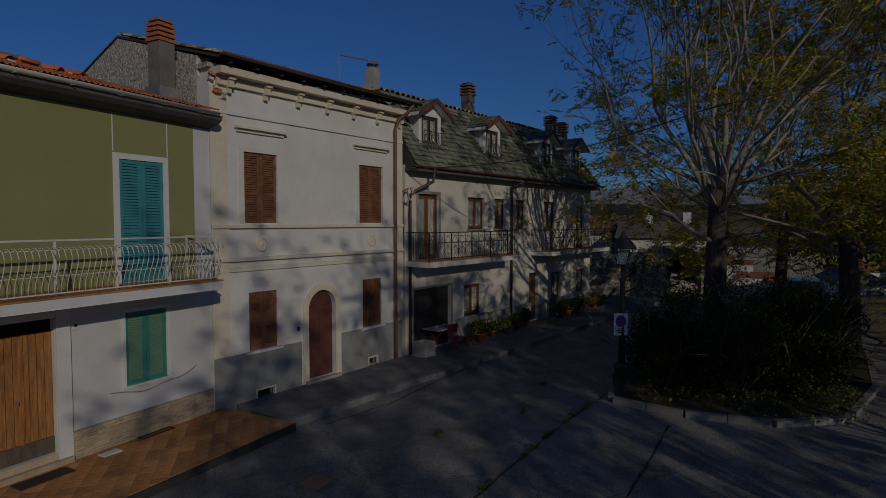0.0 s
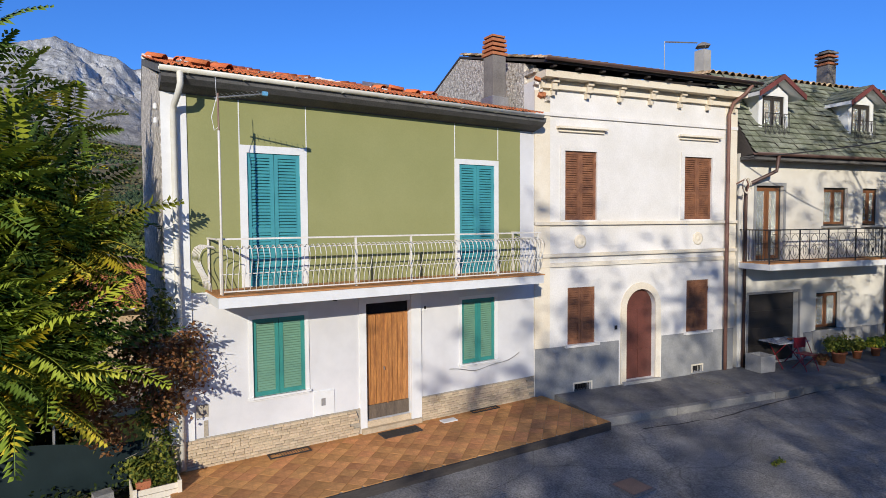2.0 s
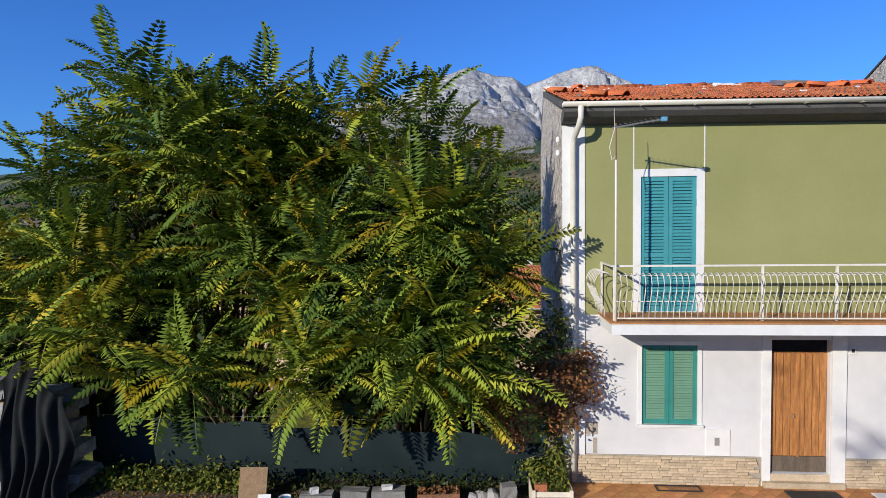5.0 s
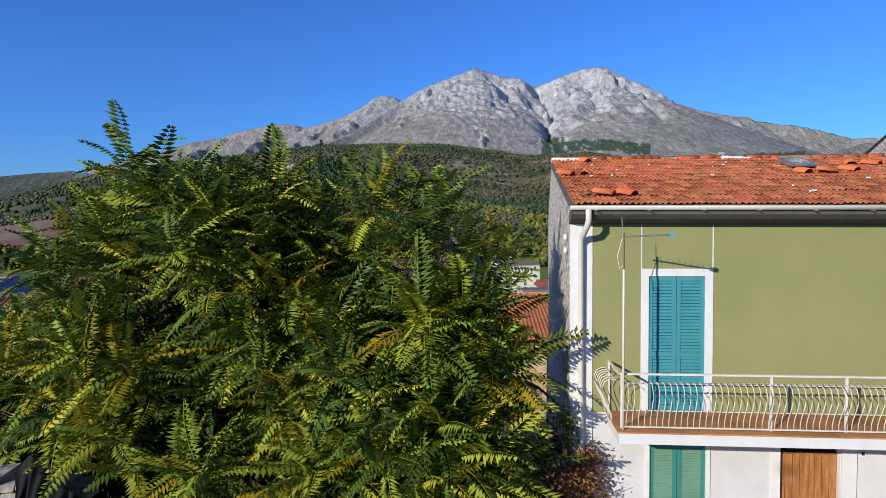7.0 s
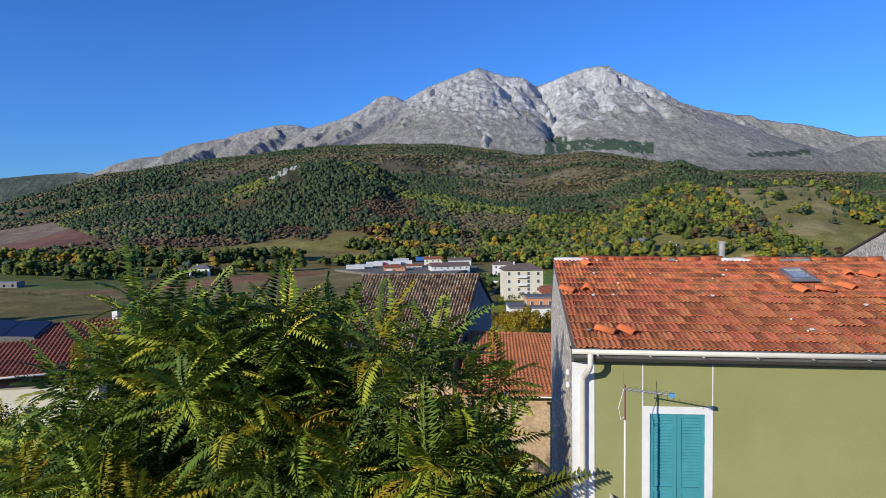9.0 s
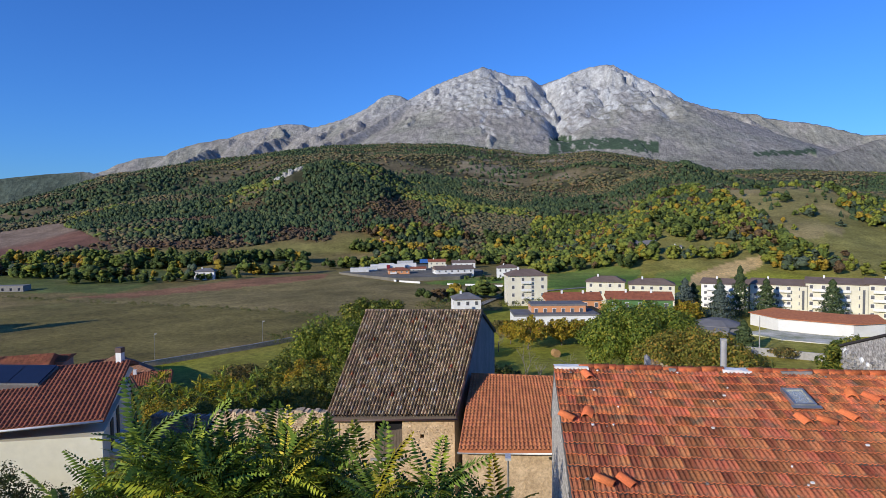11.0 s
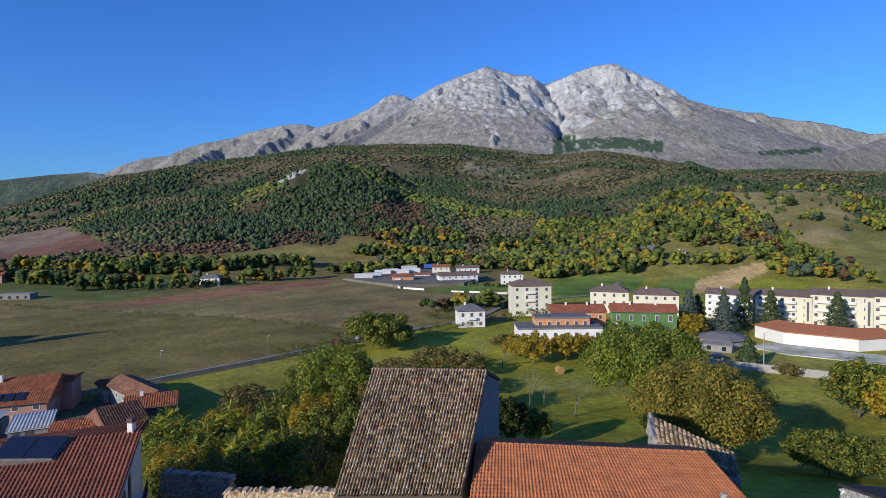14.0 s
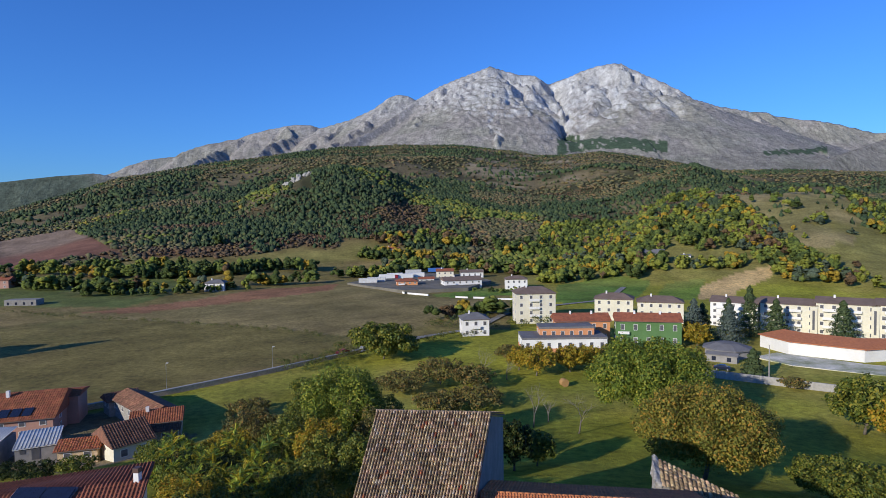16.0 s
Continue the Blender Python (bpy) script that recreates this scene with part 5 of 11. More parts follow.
for (a, b, c, d), (e, f, g, h) in zip(gp, ((1.59, 3.05, 2.53, 5.39), (6.0, 3.05, 6.93, 5.39))):
    part("surround", wall(bmesh.new(), a, c, 3.04, d, -0.026, -0.001, [(e, 3.04, g, h)]), M_TRIM_W, gh, "white painted door surround")
for u in (1.46, 2.645, 5.88, 7.02):
    part("stripe", bx(u, -0.018, 5.521, u + 0.018, -0.0125, 6.32), M_TRIM_W, gh, "thin white painted line")
for (a, z0, b, z1) in ((1.62, 1.06, 2.57, 2.46), (6.05, 1.06, 6.94, 2.47)):
    frame_ring(gh, a, z0, b, z1, 0.07, -0.022, -0.001, M_TRIM_W, bottom=True)
    part("sill", bev(bx(a - 0.09, -0.06, z0 - 0.035, b + 0.09, 0.0, z0), 0.006), M_TRIM_W, gh)
part("door_jamb", bx(4.785, -0.05, 0.0, 5.02, -0.002, 2.68), M_TRIM_W, gh, "white stone door jamb")
part("door_jamb", bx(3.65, -0.03, 0.0, 3.795, -0.002, 2.564), M_TRIM_W, gh, "white stone door jamb")
part("door_head", bx(3.65, -0.03, 2.565, 4.78, -0.002, 2.68), M_TRIM_W, gh)
part("corner_pilaster", bx(X0 - 0.002, -0.03, 0.5, 0.635, -0.002, 6.33), M_TRIM_W, gh, "white corner strip with dirt streaks")
# walls round the back, with the bare side wall set slightly askew
bm = bmesh.new()
v = [bm.verts.new(p) for p in ((0.25, 0.35, -3), (0.25, 0.35, 6.62), (0.33, 4.16, 7.72), (0.33, 4.16, -3), (0.36, 5.3, -3), (0.36, 5.3, 6.4))]
bm.faces.new((v[0], v[3], v[2], v[1])), bm.faces.new((v[3], v[4], v[5], v[2]))
w = [bm.verts.new(p.co + Vector((0.3, 0, 0))) for p in v]
bm.faces.new((w[0], w[1], w[2], w[3])), bm.faces.new((w[3], w[2], w[5], w[4]))
for i, j in ((0, 1), (1, 2), (2, 5), (5, 4), (4, 3), (3, 0)):
    bm.faces.new((v[i], v[j], w[j], w[i]))
part("side_wall", bm, M_ROUGH, gh, "unpainted rough side wall streaked with damp")
part("side_wall_front", bx(X0 - 0.012, -0.028, -0.4, 0.55, 0.348, 6.5), M_ROUGH, gh)
part("back_wall", bx(1.05, 5.0, -3, 8.08, 5.3, 6.3), M_ROUGH, gh)
part("party_wall", bx(7.83, 0.36, -3, 8.08, 4.99, 6.45), M_ROUGH, gh)
# eave, gutter, roof
sl = (7.90 - 6.60) / (4.16 + 0.60)
bm = bmesh.new()
pts = [(-0.40, 6.65), (4.16, 7.85), (5.5, 6.35), (5.5, 6.2), (4.16, 7.71), (-0.40, 6.54)]
a = [bm.verts.new((0.22 + 0.025 * max(0, p[0]), p[0], p[1] - 0.03)) for p in pts]
b = [bm.verts.new((7.98, p[0], p[1] - 0.10)) for p in pts]
for i in range(6):
    j = (i + 1) % 6
    bm.faces.new((a[i], a[j], b[j], b[i]))
bm.faces.new((a[0], a[5], a[4], a[1])), bm.faces.new((a[1], a[4], a[3], a[2]))
bm.faces.new((b[0], b[1], b[4], b[5])), bm.faces.new((b[1], b[2], b[3], b[4]))
roof = part("roof", bm, M_GREY_EAVE, gh, "shallow terracotta tiled roof with lichen and a skylight")
# plaster soffit; its dark grey takes in the eave's shade
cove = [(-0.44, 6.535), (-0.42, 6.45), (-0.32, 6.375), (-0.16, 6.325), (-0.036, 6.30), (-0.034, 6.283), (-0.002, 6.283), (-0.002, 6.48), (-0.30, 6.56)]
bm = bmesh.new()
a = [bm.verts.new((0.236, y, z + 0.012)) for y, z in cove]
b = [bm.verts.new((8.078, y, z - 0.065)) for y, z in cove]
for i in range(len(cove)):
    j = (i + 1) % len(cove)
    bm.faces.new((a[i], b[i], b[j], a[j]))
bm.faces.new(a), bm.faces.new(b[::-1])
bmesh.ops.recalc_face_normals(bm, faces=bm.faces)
part("eave_cove", bm, M_GREY_EAVE, gh, "plastered cove under the eave, its grey darkened for shade")
gt = part("gutter", gutter(bmesh.new(), 0.0, 7.74, 0.0, 0.0), M_GUTTER_W, gh, "cream half-round gutter", True)
gt.matrix_basis = pose(0.2, -0.47, 6.605, 0, 0.62, 0)
for i in range(9):
    part("gutter_clip", bx(0.4 + i * 0.86, -0.078, -0.078, 0.425 + i * 0.86, 0.075, -0.071), M_GUTTER_W, gt)
part("downpipe", tube(bmesh.new(), [(0.5, -0.47, 6.56), (0.5, -0.47, 6.36), (0.48, -0.40, 6.24), (0.44, -0.16, 6.08), (0.43, -0.09, 5.98), (0.43, -0.08, 4), (0.43, -0.08, 2), (0.43, -0.08, 0.05)], 0.05, 10), M_GUTTER_W, gh, "cream painted downpipe", True)
# roof tiles: nearest courses single, the rest joined
RC00, RC10, RC01, RC11 = (0.24, -0.44, 6.626), (7.98, -0.44, 6.556), (0.31, 4.20, 7.865), (7.98, 4.20, 7.785)
def lipped(me, lip):
    """Give the front lips of a field of tiles, every other face, a cleaner clay."""
    me.materials.append(lip)
    idx = np.zeros(len(me.polygons), np.int32)
    idx[1::2] = 1
    me.polygons.foreach_set("material_index", idx)
    return me


NC, NR = 40, 14
V, F = tile_field(RC00, RC10, RC01, RC11, NC, NR, MARS, 0.026, 0.010, 4, skip=7)
tagged(part("roof_tiles", lipped(np_mesh("roof_tiles", V, F, M_TILE_I), M_TILE_LIP), None, roof), kind="stuff")
tile_meshes = []
tw2, tl2 = 7.74 / NC / 2, 4.70 / NR
for q in range(6):
    V, F = tile_field((-tw2, 0, 0), (tw2, 0, 0), (-tw2, tl2, 0.0), (tw2, tl2, 0.0), 1, 1, MARS, 0.026, 0.006, 50 + q)
    tile_meshes.append(lipped(np_mesh("tile", V, F, M_TILE), M_TILE_LIP))
tilt = math.degrees(math.atan2(7.865 - 6.575, 4.83))
rnd = random.Random(8)
for r in range(7):
    for c in range(NC):
        a, b = (c + 0.5) / NC, r / NR
        x0 = 0.24 + 0.07 * b
        ob = new("tile", tile_meshes[rnd.randrange(6)])
        ob.parent = roof
        ob.matrix_basis = pose(x0 + (7.98 - x0) * a, -0.44 + 4.64 * b + rnd.gauss(0, 0.012), 6.626 + 1.239 * b - 0.075 * a + rnd.gauss(0, 0.004), tilt, rnd.gauss(0, 1.0), rnd.gauss(0, 1.5))
# ridge caps, loose tiles, skylight, mortar patches
V, F = tile_field((-0.11, 0, 0), (0.11, 0, 0), (-0.11, 0.40, 0), (0.11, 0.40, 0), 1, 1, COPPO, 0.03, 0.004, 9)
cap = np_mesh("ridge_cap", V * np.array([1.15, 0.9, 0.9]), F, M_TILE_LIP)
for i in range(42):
    x = 0.36 + i * 0.18
    if x < 1.05 or 4.25 < x < 4.9 or (i * 7) % 19 == 3:
        continue
    ob = part("ridge_cap", cap, None, roof)
    ob.matrix_basis = pose(x + 0.2, 4.18 + rnd.gauss(0, 0.012), 7.85 - 0.08 * (x / 7.7) + rnd.gauss(0, 0.006), 0, -6 + rnd.gauss(0, 2), 90 + rnd.gauss(0, 3))
for x0, x1, m, lb in ((0.33, 1.15, M_TRIM_W, "white mortar patch on the ridge"), (4.28, 4.95, M_TRIM_W, "white mortar patch on the ridge"), (3.05, 3.2, M_CONC, "grey mortar patch on the ridge"), (5.6, 6.3, M_CONC, "grey mortar patch on the ridge")):
    bm = bx(x0, 4.02, 7.79 - 0.01 * x0, x1, 4.30, 7.90 - 0.01 * x0)
    bmesh.ops.subdivide_edges(bm, edges=bm.edges[:], cuts=4, use_grid_fill=True)
    for v in bm.verts:
        v.co += Vector((noise.noise(v.co * 9), noise.noise(v.co * 9 + Vector((5, 0, 0))), noise.noise(v.co * 9 + Vector((0, 5, 0))))) * 0.03
    part("ridge_mortar", bm, m, roof, lb)
rnd = random.Random(77)
for i in range(26):
    x, b = rnd.uniform(0.5, 7.6), rnd.uniform(0.08, 0.95)
    q = rnd.uniform(0.012, 0.032)
    ob = part("mortar_crumb", bev(bx(-q, -q * 0.7, -0.01, q, q * 0.7, 0.015), 0.006), M_TRIM_W if i % 3 else M_CONC, roof)
    ob.matrix_basis = pose(x, -0.63 + 4.83 * b, 6.575 + 1.29 * b - 0.01 * x + 0.075, tilt, 0, rnd.uniform(0, 90))
for x, y, rz in ((1.12, 3.55, 14), (1.0, 0.02, 60), (5.22, 2.0, 10), (6.6, 3.0, -20), (6.25, 2.2, 24), (1.35, 0.0, 35), (0.55, 1.9, 50), (0.8, 2.0, -15), (7.1, 2.9, 30), (5.75, 2.05, 70)):
    ob = part("loose_tile", cap, None, roof, "displaced curved tile")
    ob.matrix_basis = pose(x, y, 6.565 + 1.29 * (y + 0.63) / 4.83 - 0.01 * x + 0.055, tilt, 0, rz)
sky_l = part("skylight", wall(bmesh.new(), -0.23, 0.23, -0.32, 0.32, 0, 0.09, [(-0.19, -0.28, 0.19, 0.28)]), M_METAL, roof, "small roof window with metal frame")
sky_l.matrix_basis = pose(5.42, 2.86, 7.62, tilt - 90, 0, 0) @ pose(0, 0, 0, 0, 0, 0)
part("pane", bx(-0.19, 0.035, -0.28, 0.19, 0.045, 0.28), M_GLASS, sky_l).visible_shadow = False
part("shaft", bx(-0.22, 0.06, -0.31, 0.22, 0.085, 0.31), M_SOLAR, sky_l)
part("apron", bev(bx(-0.30, 0.03, -0.42, 0.30, 0.05, -0.325), 0.01), M_METAL, sky_l, "grey lead apron")
# balcony
bal = part("balcony", bev(bx(0.88, -1.06, 2.84, 7.46, 0.0, 3.01), 0.008), M_TRIM_W, gh, "long white balcony with bowed iron railing")
part("floor_edge", bev(bx(0.86, -1.075, 3.012, 7.48, -0.004, 3.034), 0.006), M_PAVER, bal, "terracotta balcony floor edge")
RZ0, RZ1 = 3.10, 3.90
prof = [(-0.90, 3.76), (-0.94, 3.80), (-1.02, 3.805), (-1.10, 3.76), (-1.14, 3.67), (-1.13, 3.55), (-1.08, 3.42), (-1.02, 3.30), (-0.985, 3.20), (-0.98, RZ0 - 0.01)]
balu = to_mesh("baluster", tube(bmesh.new(), [(0, y, z) for y, z in prof], 0.0075, 5), M_IRON_W, True)
nb = 69
for i in range(nb):
    ob = part("baluster", balu, None, bal)
    ob.location = (0.96 + (i + 0.5) * (7.42 - 0.96) / nb, 0, 0)
post = to_mesh("post", bx(-0.016, -0.916, 3.04, 0.016, -0.884, RZ1), M_IRON_W)
for u in (0.95, 3.23, 4.34, 5.33, 6.36, 7.43):
    part("post", post, None, bal).location = (u, 0, 0)
part("top_rail", bev(bx(0.90, -0.925, RZ1, 7.50, -0.875, RZ1 + 0.028), 0.006), M_IRON_W, bal)
part("bottom_rail", bx(0.93, -0.99, RZ0 - 0.02, 7.45, -0.965, RZ0), M_IRON_W, bal)
part("mid_rail", bx(0.93, -0.91, 3.755, 7.45, -0.89, 3.77), M_IRON_W, bal)
part("mid_rail", bx(0.93, -1.03, 3.36, 7.45, -1.02, 3.372), M_IRON_W, bal)
for ux, s in ((0.92, -1), (7.43, 1)):
    for i in range(7):
        sd = part("baluster", balu, None, bal)
        sd.matrix_basis = pose(ux + s * -0.88 * 1.0, -0.82 + i * 0.125, 0, 0, 0, 90 * s) if s > 0 else pose(ux + 0.88, -0.82 + i * 0.125, 0, 0, 0, -90)
    part("side_rail", bx(ux - 0.02, -0.88, RZ1, ux + 0.02, 0.0, RZ1 + 0.026), M_IRON_W, bal)
    part("post", bx(ux - 0.016, -0.05, 3.04, ux + 0.016, -0.018, RZ1), M_IRON_W, bal)
shutters(gh, 1.59, 3.05, 2.53, 5.39, 0.0, M_SHUT_T, M_SHUT_T)
shutters(gh, 6.0, 3.05, 6.93, 5.39, 0.0, M_SHUT_T, M_SHUT_T)
shutters(gh, 1.62, 1.06, 2.57, 2.46, 0.02, M_SHUT_G, M_SLAT_G, 0.045, False)
shutters(gh, 6.05, 1.06, 6.94, 2.47, 0.02, M_SHUT_G, M_SLAT_G, 0.045, False)
# entrance door
dr = part("door", bx(3.80, 0.10, 0.22, 4.78, 0.15, 2.33), M_DOOR, gh, "varnished brown plank double door")
for i in range(8):
    a = 3.81 + i * 0.12
    part("plank", bev(bx(a, 0.075, 0.52, a + 0.109, 0.098, 2.31), 0.012), M_DOOR, dr)
part("bottom_board", bev(bx(3.81, 0.07, 0.23, 4.77, 0.098, 0.50), 0.006), M_OLDWOOD, dr, "grey weathered bottom board")
part("meeting_strip", bev(bx(4.27, 0.055, 0.5, 4.31, 0.074, 2.31), 0.004), M_DOOR, dr)
part("handle", tube(bmesh.new(), [(4.20, 0.05, 1.25), (4.20, 0.03, 1.25), (4.20, 0.02, 1.20)], 0.012, 6), M_METAL, dr, "small metal handle")
# transom sheet painted near-black for the gloom behind it
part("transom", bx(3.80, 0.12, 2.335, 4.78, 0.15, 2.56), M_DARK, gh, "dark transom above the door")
part("doorstep", bev(bx(3.66, -0.12, 0.0, 4.99, 0.34, 0.10), 0.01), M_BRICK, gh, "pale stone doorstep")
part("threshold", bev(bx(3.80, -0.02, 0.10, 4.78, 0.34, 0.218), 0.01), M_BRICK, gh)
# meter hatch, lamp, loose cable
part("meter_hatch", bev(bx(2.72, -0.02, 0.52, 3.12, -0.001, 0.98), 0.006), M_TRIM_W, gh)
part("hatch_grille", bx(2.86, -0.026, 0.70, 2.94, -0.0205, 0.84), M_GREYWALL, gh)
part("wall_lamp", lathe(bmesh.new(), [(0.03, 2.68), (0.06, 2.70), (0.06, 2.76), (0.02, 2.79)], 12, 3.15, -0.07), M_IRON_D, gh, "small black round lamp under the balcony")
part("cable", tube(bmesh.new(), [(5.72 + 1.9 * t, -0.02 - 0.02 * math.sin(9 * t), 1.0 - 0.16 * math.sin(math.pi * t) + 0.02 * math.sin(13 * t) + 0.12 * t) for t in [i / 20 for i in range(21)]], 0.008, 5), M_METAL, gh, "sagging grey cable")
part("house_number_plate", bev(bx(5.08, -0.02, 2.32, 5.18, -0.001, 2.44), 0.004), M_TRIM_W, gh)
part("bar_mark", bx(5.105, -0.024, 2.35, 5.155, -0.0205, 2.41), M_WINDARK, gh)
for z in (5.79, 6.02):
    part("insulator", lathe(bmesh.new(), [(0.02, z), (0.035, z + 0.02), (0.03, z + 0.09), (0.01, z + 0.11)], 10, 0.19, 0.12), M_TRIM_W, gh, "white porcelain insulator")
part("plaster_patch", bx(0.66, -0.006, 0.86, 0.86, -0.001, 1.08), M_MORTAR, gh, "bare patch where plaster has fallen")
part("plaster_patch", bx(0.78, -0.006, 0.52, 0.85, -0.001, 0.80), M_MORTAR, gh)
# split-stone plinth, single stones on mortar
pb = part("plinth", wall(bmesh.new(), 0.25, 8.07, -0.3, 0.50, -0.022, -0.001, [(3.655, -0.31, 5.02, 0.51)]), M_MORTAR, gh, "cream split-stone plinth")
st = [to_mesh("stone", bev(bx(0, -0.022, 0, w, 0.0, 0.044), 0.005), M_BRICK) for w in (0.13, 0.18, 0.23, 0.16)]
sw = (0.13, 0.18, 0.23, 0.16)
rnd = random.Random(3)
for r in range(10):
    u = 0.27 - rnd.random() * 0.0
    while u < 8.04:
        k = rnd.randrange(4)
        if u + sw[k] > 8.06:
            break
        if not (u + sw[k] > 3.65 and u < 5.02):
            ob = part("stone", st[k], None, pb)
            ob.matrix_basis = pose(u, -0.022 - rnd.random() * 0.020, 0.003 + r * 0.0495, 0, rnd.gauss(0, 0.5), 0)
            u += sw[k] + 0.006
        else:
            u = 5.025 if u > 3.4 else u + 0.05
# chimney against the neighbour's gable
ch = empty("chimney", pose(7.70, 1.0, 6.92), "tall grey cement chimney with orange brick louvred cap", "chimney", "chimneys")
part("shaft", bev(bx(-0.19, -0.19, 0, 0.19, 0.19, 1.20), 0.015), M_CHIM, ch)
part("flashing", bev(bx(-0.24, -0.24, -0.05, 0.24, 0.24, 0.22), 0.03), M_METAL, ch)
for i in range(4):
    part("cap_course", bev(bx(-0.225 + 0.006 * i, -0.22 + 0.006 * i, 1.203 + i * 0.108, 0.225 - 0.006 * i, 0.22 - 0.006 * i, 1.27 + i * 0.108), 0.012), M_CHIM_O, ch)
    # near-black block paints the shade between cap courses
    part("cap_gap", bx(-0.16, -0.16, 1.271 + i * 0.108, 0.16, 0.16, 1.310 + i * 0.108), M_DARK, ch)
part("cap_top", bev(bx(-0.19, -0.18, 1.636, 0.19, 0.18, 1.68), 0.012), M_CHIM_O, ch)
# aerial on the balcony
an = empty("aerial", pose(0.96, -0.98, 3.04), "white pole with a television aerial tied to the balcony", "aerial")
part("mast", tube(bmesh.new(), [(0, 0, 0), (0, 0, 1.6), (0.0, 0, 2.55)], 0.018, 8), M_IRON_W, an, "", True)
part("mast_top", tube(bmesh.new(), [(0, 0, 2.552), (0, 0, 3.12)], 0.014, 8), M_PIPE_R, an, "rusty upper tube")
part("boom", tube(bmesh.new(), [(-0.05, 0.03, 3.05), (0.60, -0.44, 3.09)], 0.012, 6), M_METAL, an)
part("boom_end", bx(0.56, -0.47, 3.06, 0.64, -0.41, 3.12), mat("blue_plastic", (0.12, 0.35, 0.55), None, 3, 0.5), an)
rod = to_mesh("element", tube(bmesh.new(), [(0, -0.17, 0), (0, 0.17, 0)], 0.004, 5), M_METAL)
for i in range(9):
    o = part("element", rod, None, an)
    o.matrix_basis = pose(0.04 + i * 0.064, -0.03 - 0.046 * i, 3.065 + 0.004 * i, 0, 0, -36)
part("whip", tube(bmesh.new(), [(-0.02, 0, 3.0), (-0.03, 0, 3.36)], 0.005, 5), M_METAL, an)
part("coax", tube(bmesh.new(), [(-0.02, 0.0, 3.05), (-0.10, 0, 2.75), (-0.06, 0.02, 2.55), (-0.01, 0.0, 2.6)], 0.006, 5), M_TRIM_W, an)

# ---- the white house with the cornice ----
wh = empty("house", pose(8.09, 0, 0, 0, 0, -8), "old two-storey white stucco house with moulded cornice and brown shutters", "house")
WU = 6.55
UP = [(0.85, 4.18, 1.79, 5.83), (4.64, 4.18, 5.63, 5.83)]
LO = [(0.95, 1.15, 1.76, 2.54), (4.78, 1.15, 5.58, 2.54)]
VENT = [(1.14, -0.03, 1.64, 0.17), (5.01, 0.03, 5.36, 0.21)]
ARCH = (2.73, 0.06, 3.69, 2.40)
part("front_wall", wall(bmesh.new(), 0, WU, -0.5, 7.4, 0, 0.45, UP + LO + VENT + [ARCH]), M_STUCCO, wh, "weathered white stucco wall")
part("dado", wall(bmesh.new(), 0.02, 2.5, -0.5, 1.13, -0.02, -0.002, VENT[:1]), M_DADO, wh, "grey cement dado")
part("dado", wall(bmesh.new(), 3.92, WU - 0.02, -0.5, 1.13, -0.02, -0.002, VENT[1:]), M_DADO, wh, "grey cement dado")
for (a, b, c, d) in UP:
    shutters(wh, a, b, c, d, 0.03, M_SHUT_B, M_SHUT_B)
    part("hood", bev(bx(a - 0.24, -0.15, 6.34, c + 0.24, 0.0, 6.39), 0.01), M_PLASTER_OLD, wh, "moulded window hood")
    part("hood_frieze", bx(a - 0.19, -0.06, 6.27, c + 0.19, -0.001, 6.338), M_PLASTER_OLD, wh)
    frame_ring(wh, a, b, c, d, 0.12, -0.03, -0.001, M_STUCCO)
for (a, b, c, d) in LO:
    shutters(wh, a, b, c, d, 0.03, M_SHUT_B, M_SHUT_B)
    part("sill", bev(bx(a - 0.1, -0.09, b - 0.06, c + 0.1, 0.0, b), 0.01), M_STUCCO, wh)
part("sill_course", bev(bx(0.0, -0.08, 4.06, WU, 0.0, 4.14), 0.012), M_PLASTER_OLD, wh, "moulded sill course")
part("string_course", bev(bx(0.0, -0.09, 3.30, WU, 0.0, 3.38), 0.012), M_PLASTER_OLD, wh, "moulded string course")
part("string_course", bev(bx(0.0, -0.05, 3.06, WU, 0.0, 3.16), 0.012), M_PLASTER_OLD, wh)
for u in (1.31, 5.15):
    md = part("medallion", lathe(bmesh.new(), [(0.17, 0.0), (0.17, 0.02), (0.13, 0.035), (0.10, 0.02), (0.06, 0.03), (0.03, 0.05)], 20), M_PLASTER_OLD, wh, "round stucco rosette", True)
    md.matrix_basis = pose(u, 0.0, 3.66, 90, 0, 0)
part("frieze", bx(0.0, -0.05, 6.62, WU, -0.001, 6.70), M_STUCCO, wh)
part("cornice", bev(bx(0.16, -0.10, 7.24, WU, 0.449, 7.36), 0.02), M_PLASTER_OLD, wh, "cream moulded cornice")
part("cornice_upper", bev(bx(0.10, -0.34, 7.44, WU, 0.449, 7.60), 0.02), M_PLASTER_OLD, wh)
part("cornice_core", bx(0.16, -0.08, 7.362, WU, 0.448, 7.438), M_PLASTER_OLD, wh)
br = bmesh.new()
box(br, -0.08, -0.24, 7.36, 0.08, -0.002, 7.43)
box(br, -0.06, -0.19, 7.20, 0.06, -0.001, 7.36)
box(br, -0.04, -0.12, 7.08, 0.04, -0.001, 7.20)
brk = to_mesh("bracket", bev(br, 0.02), M_PLASTER_OLD)
for i in range(7):
    part("bracket", brk, None, wh).location = (0.46 + i * 0.985, 0, 0)
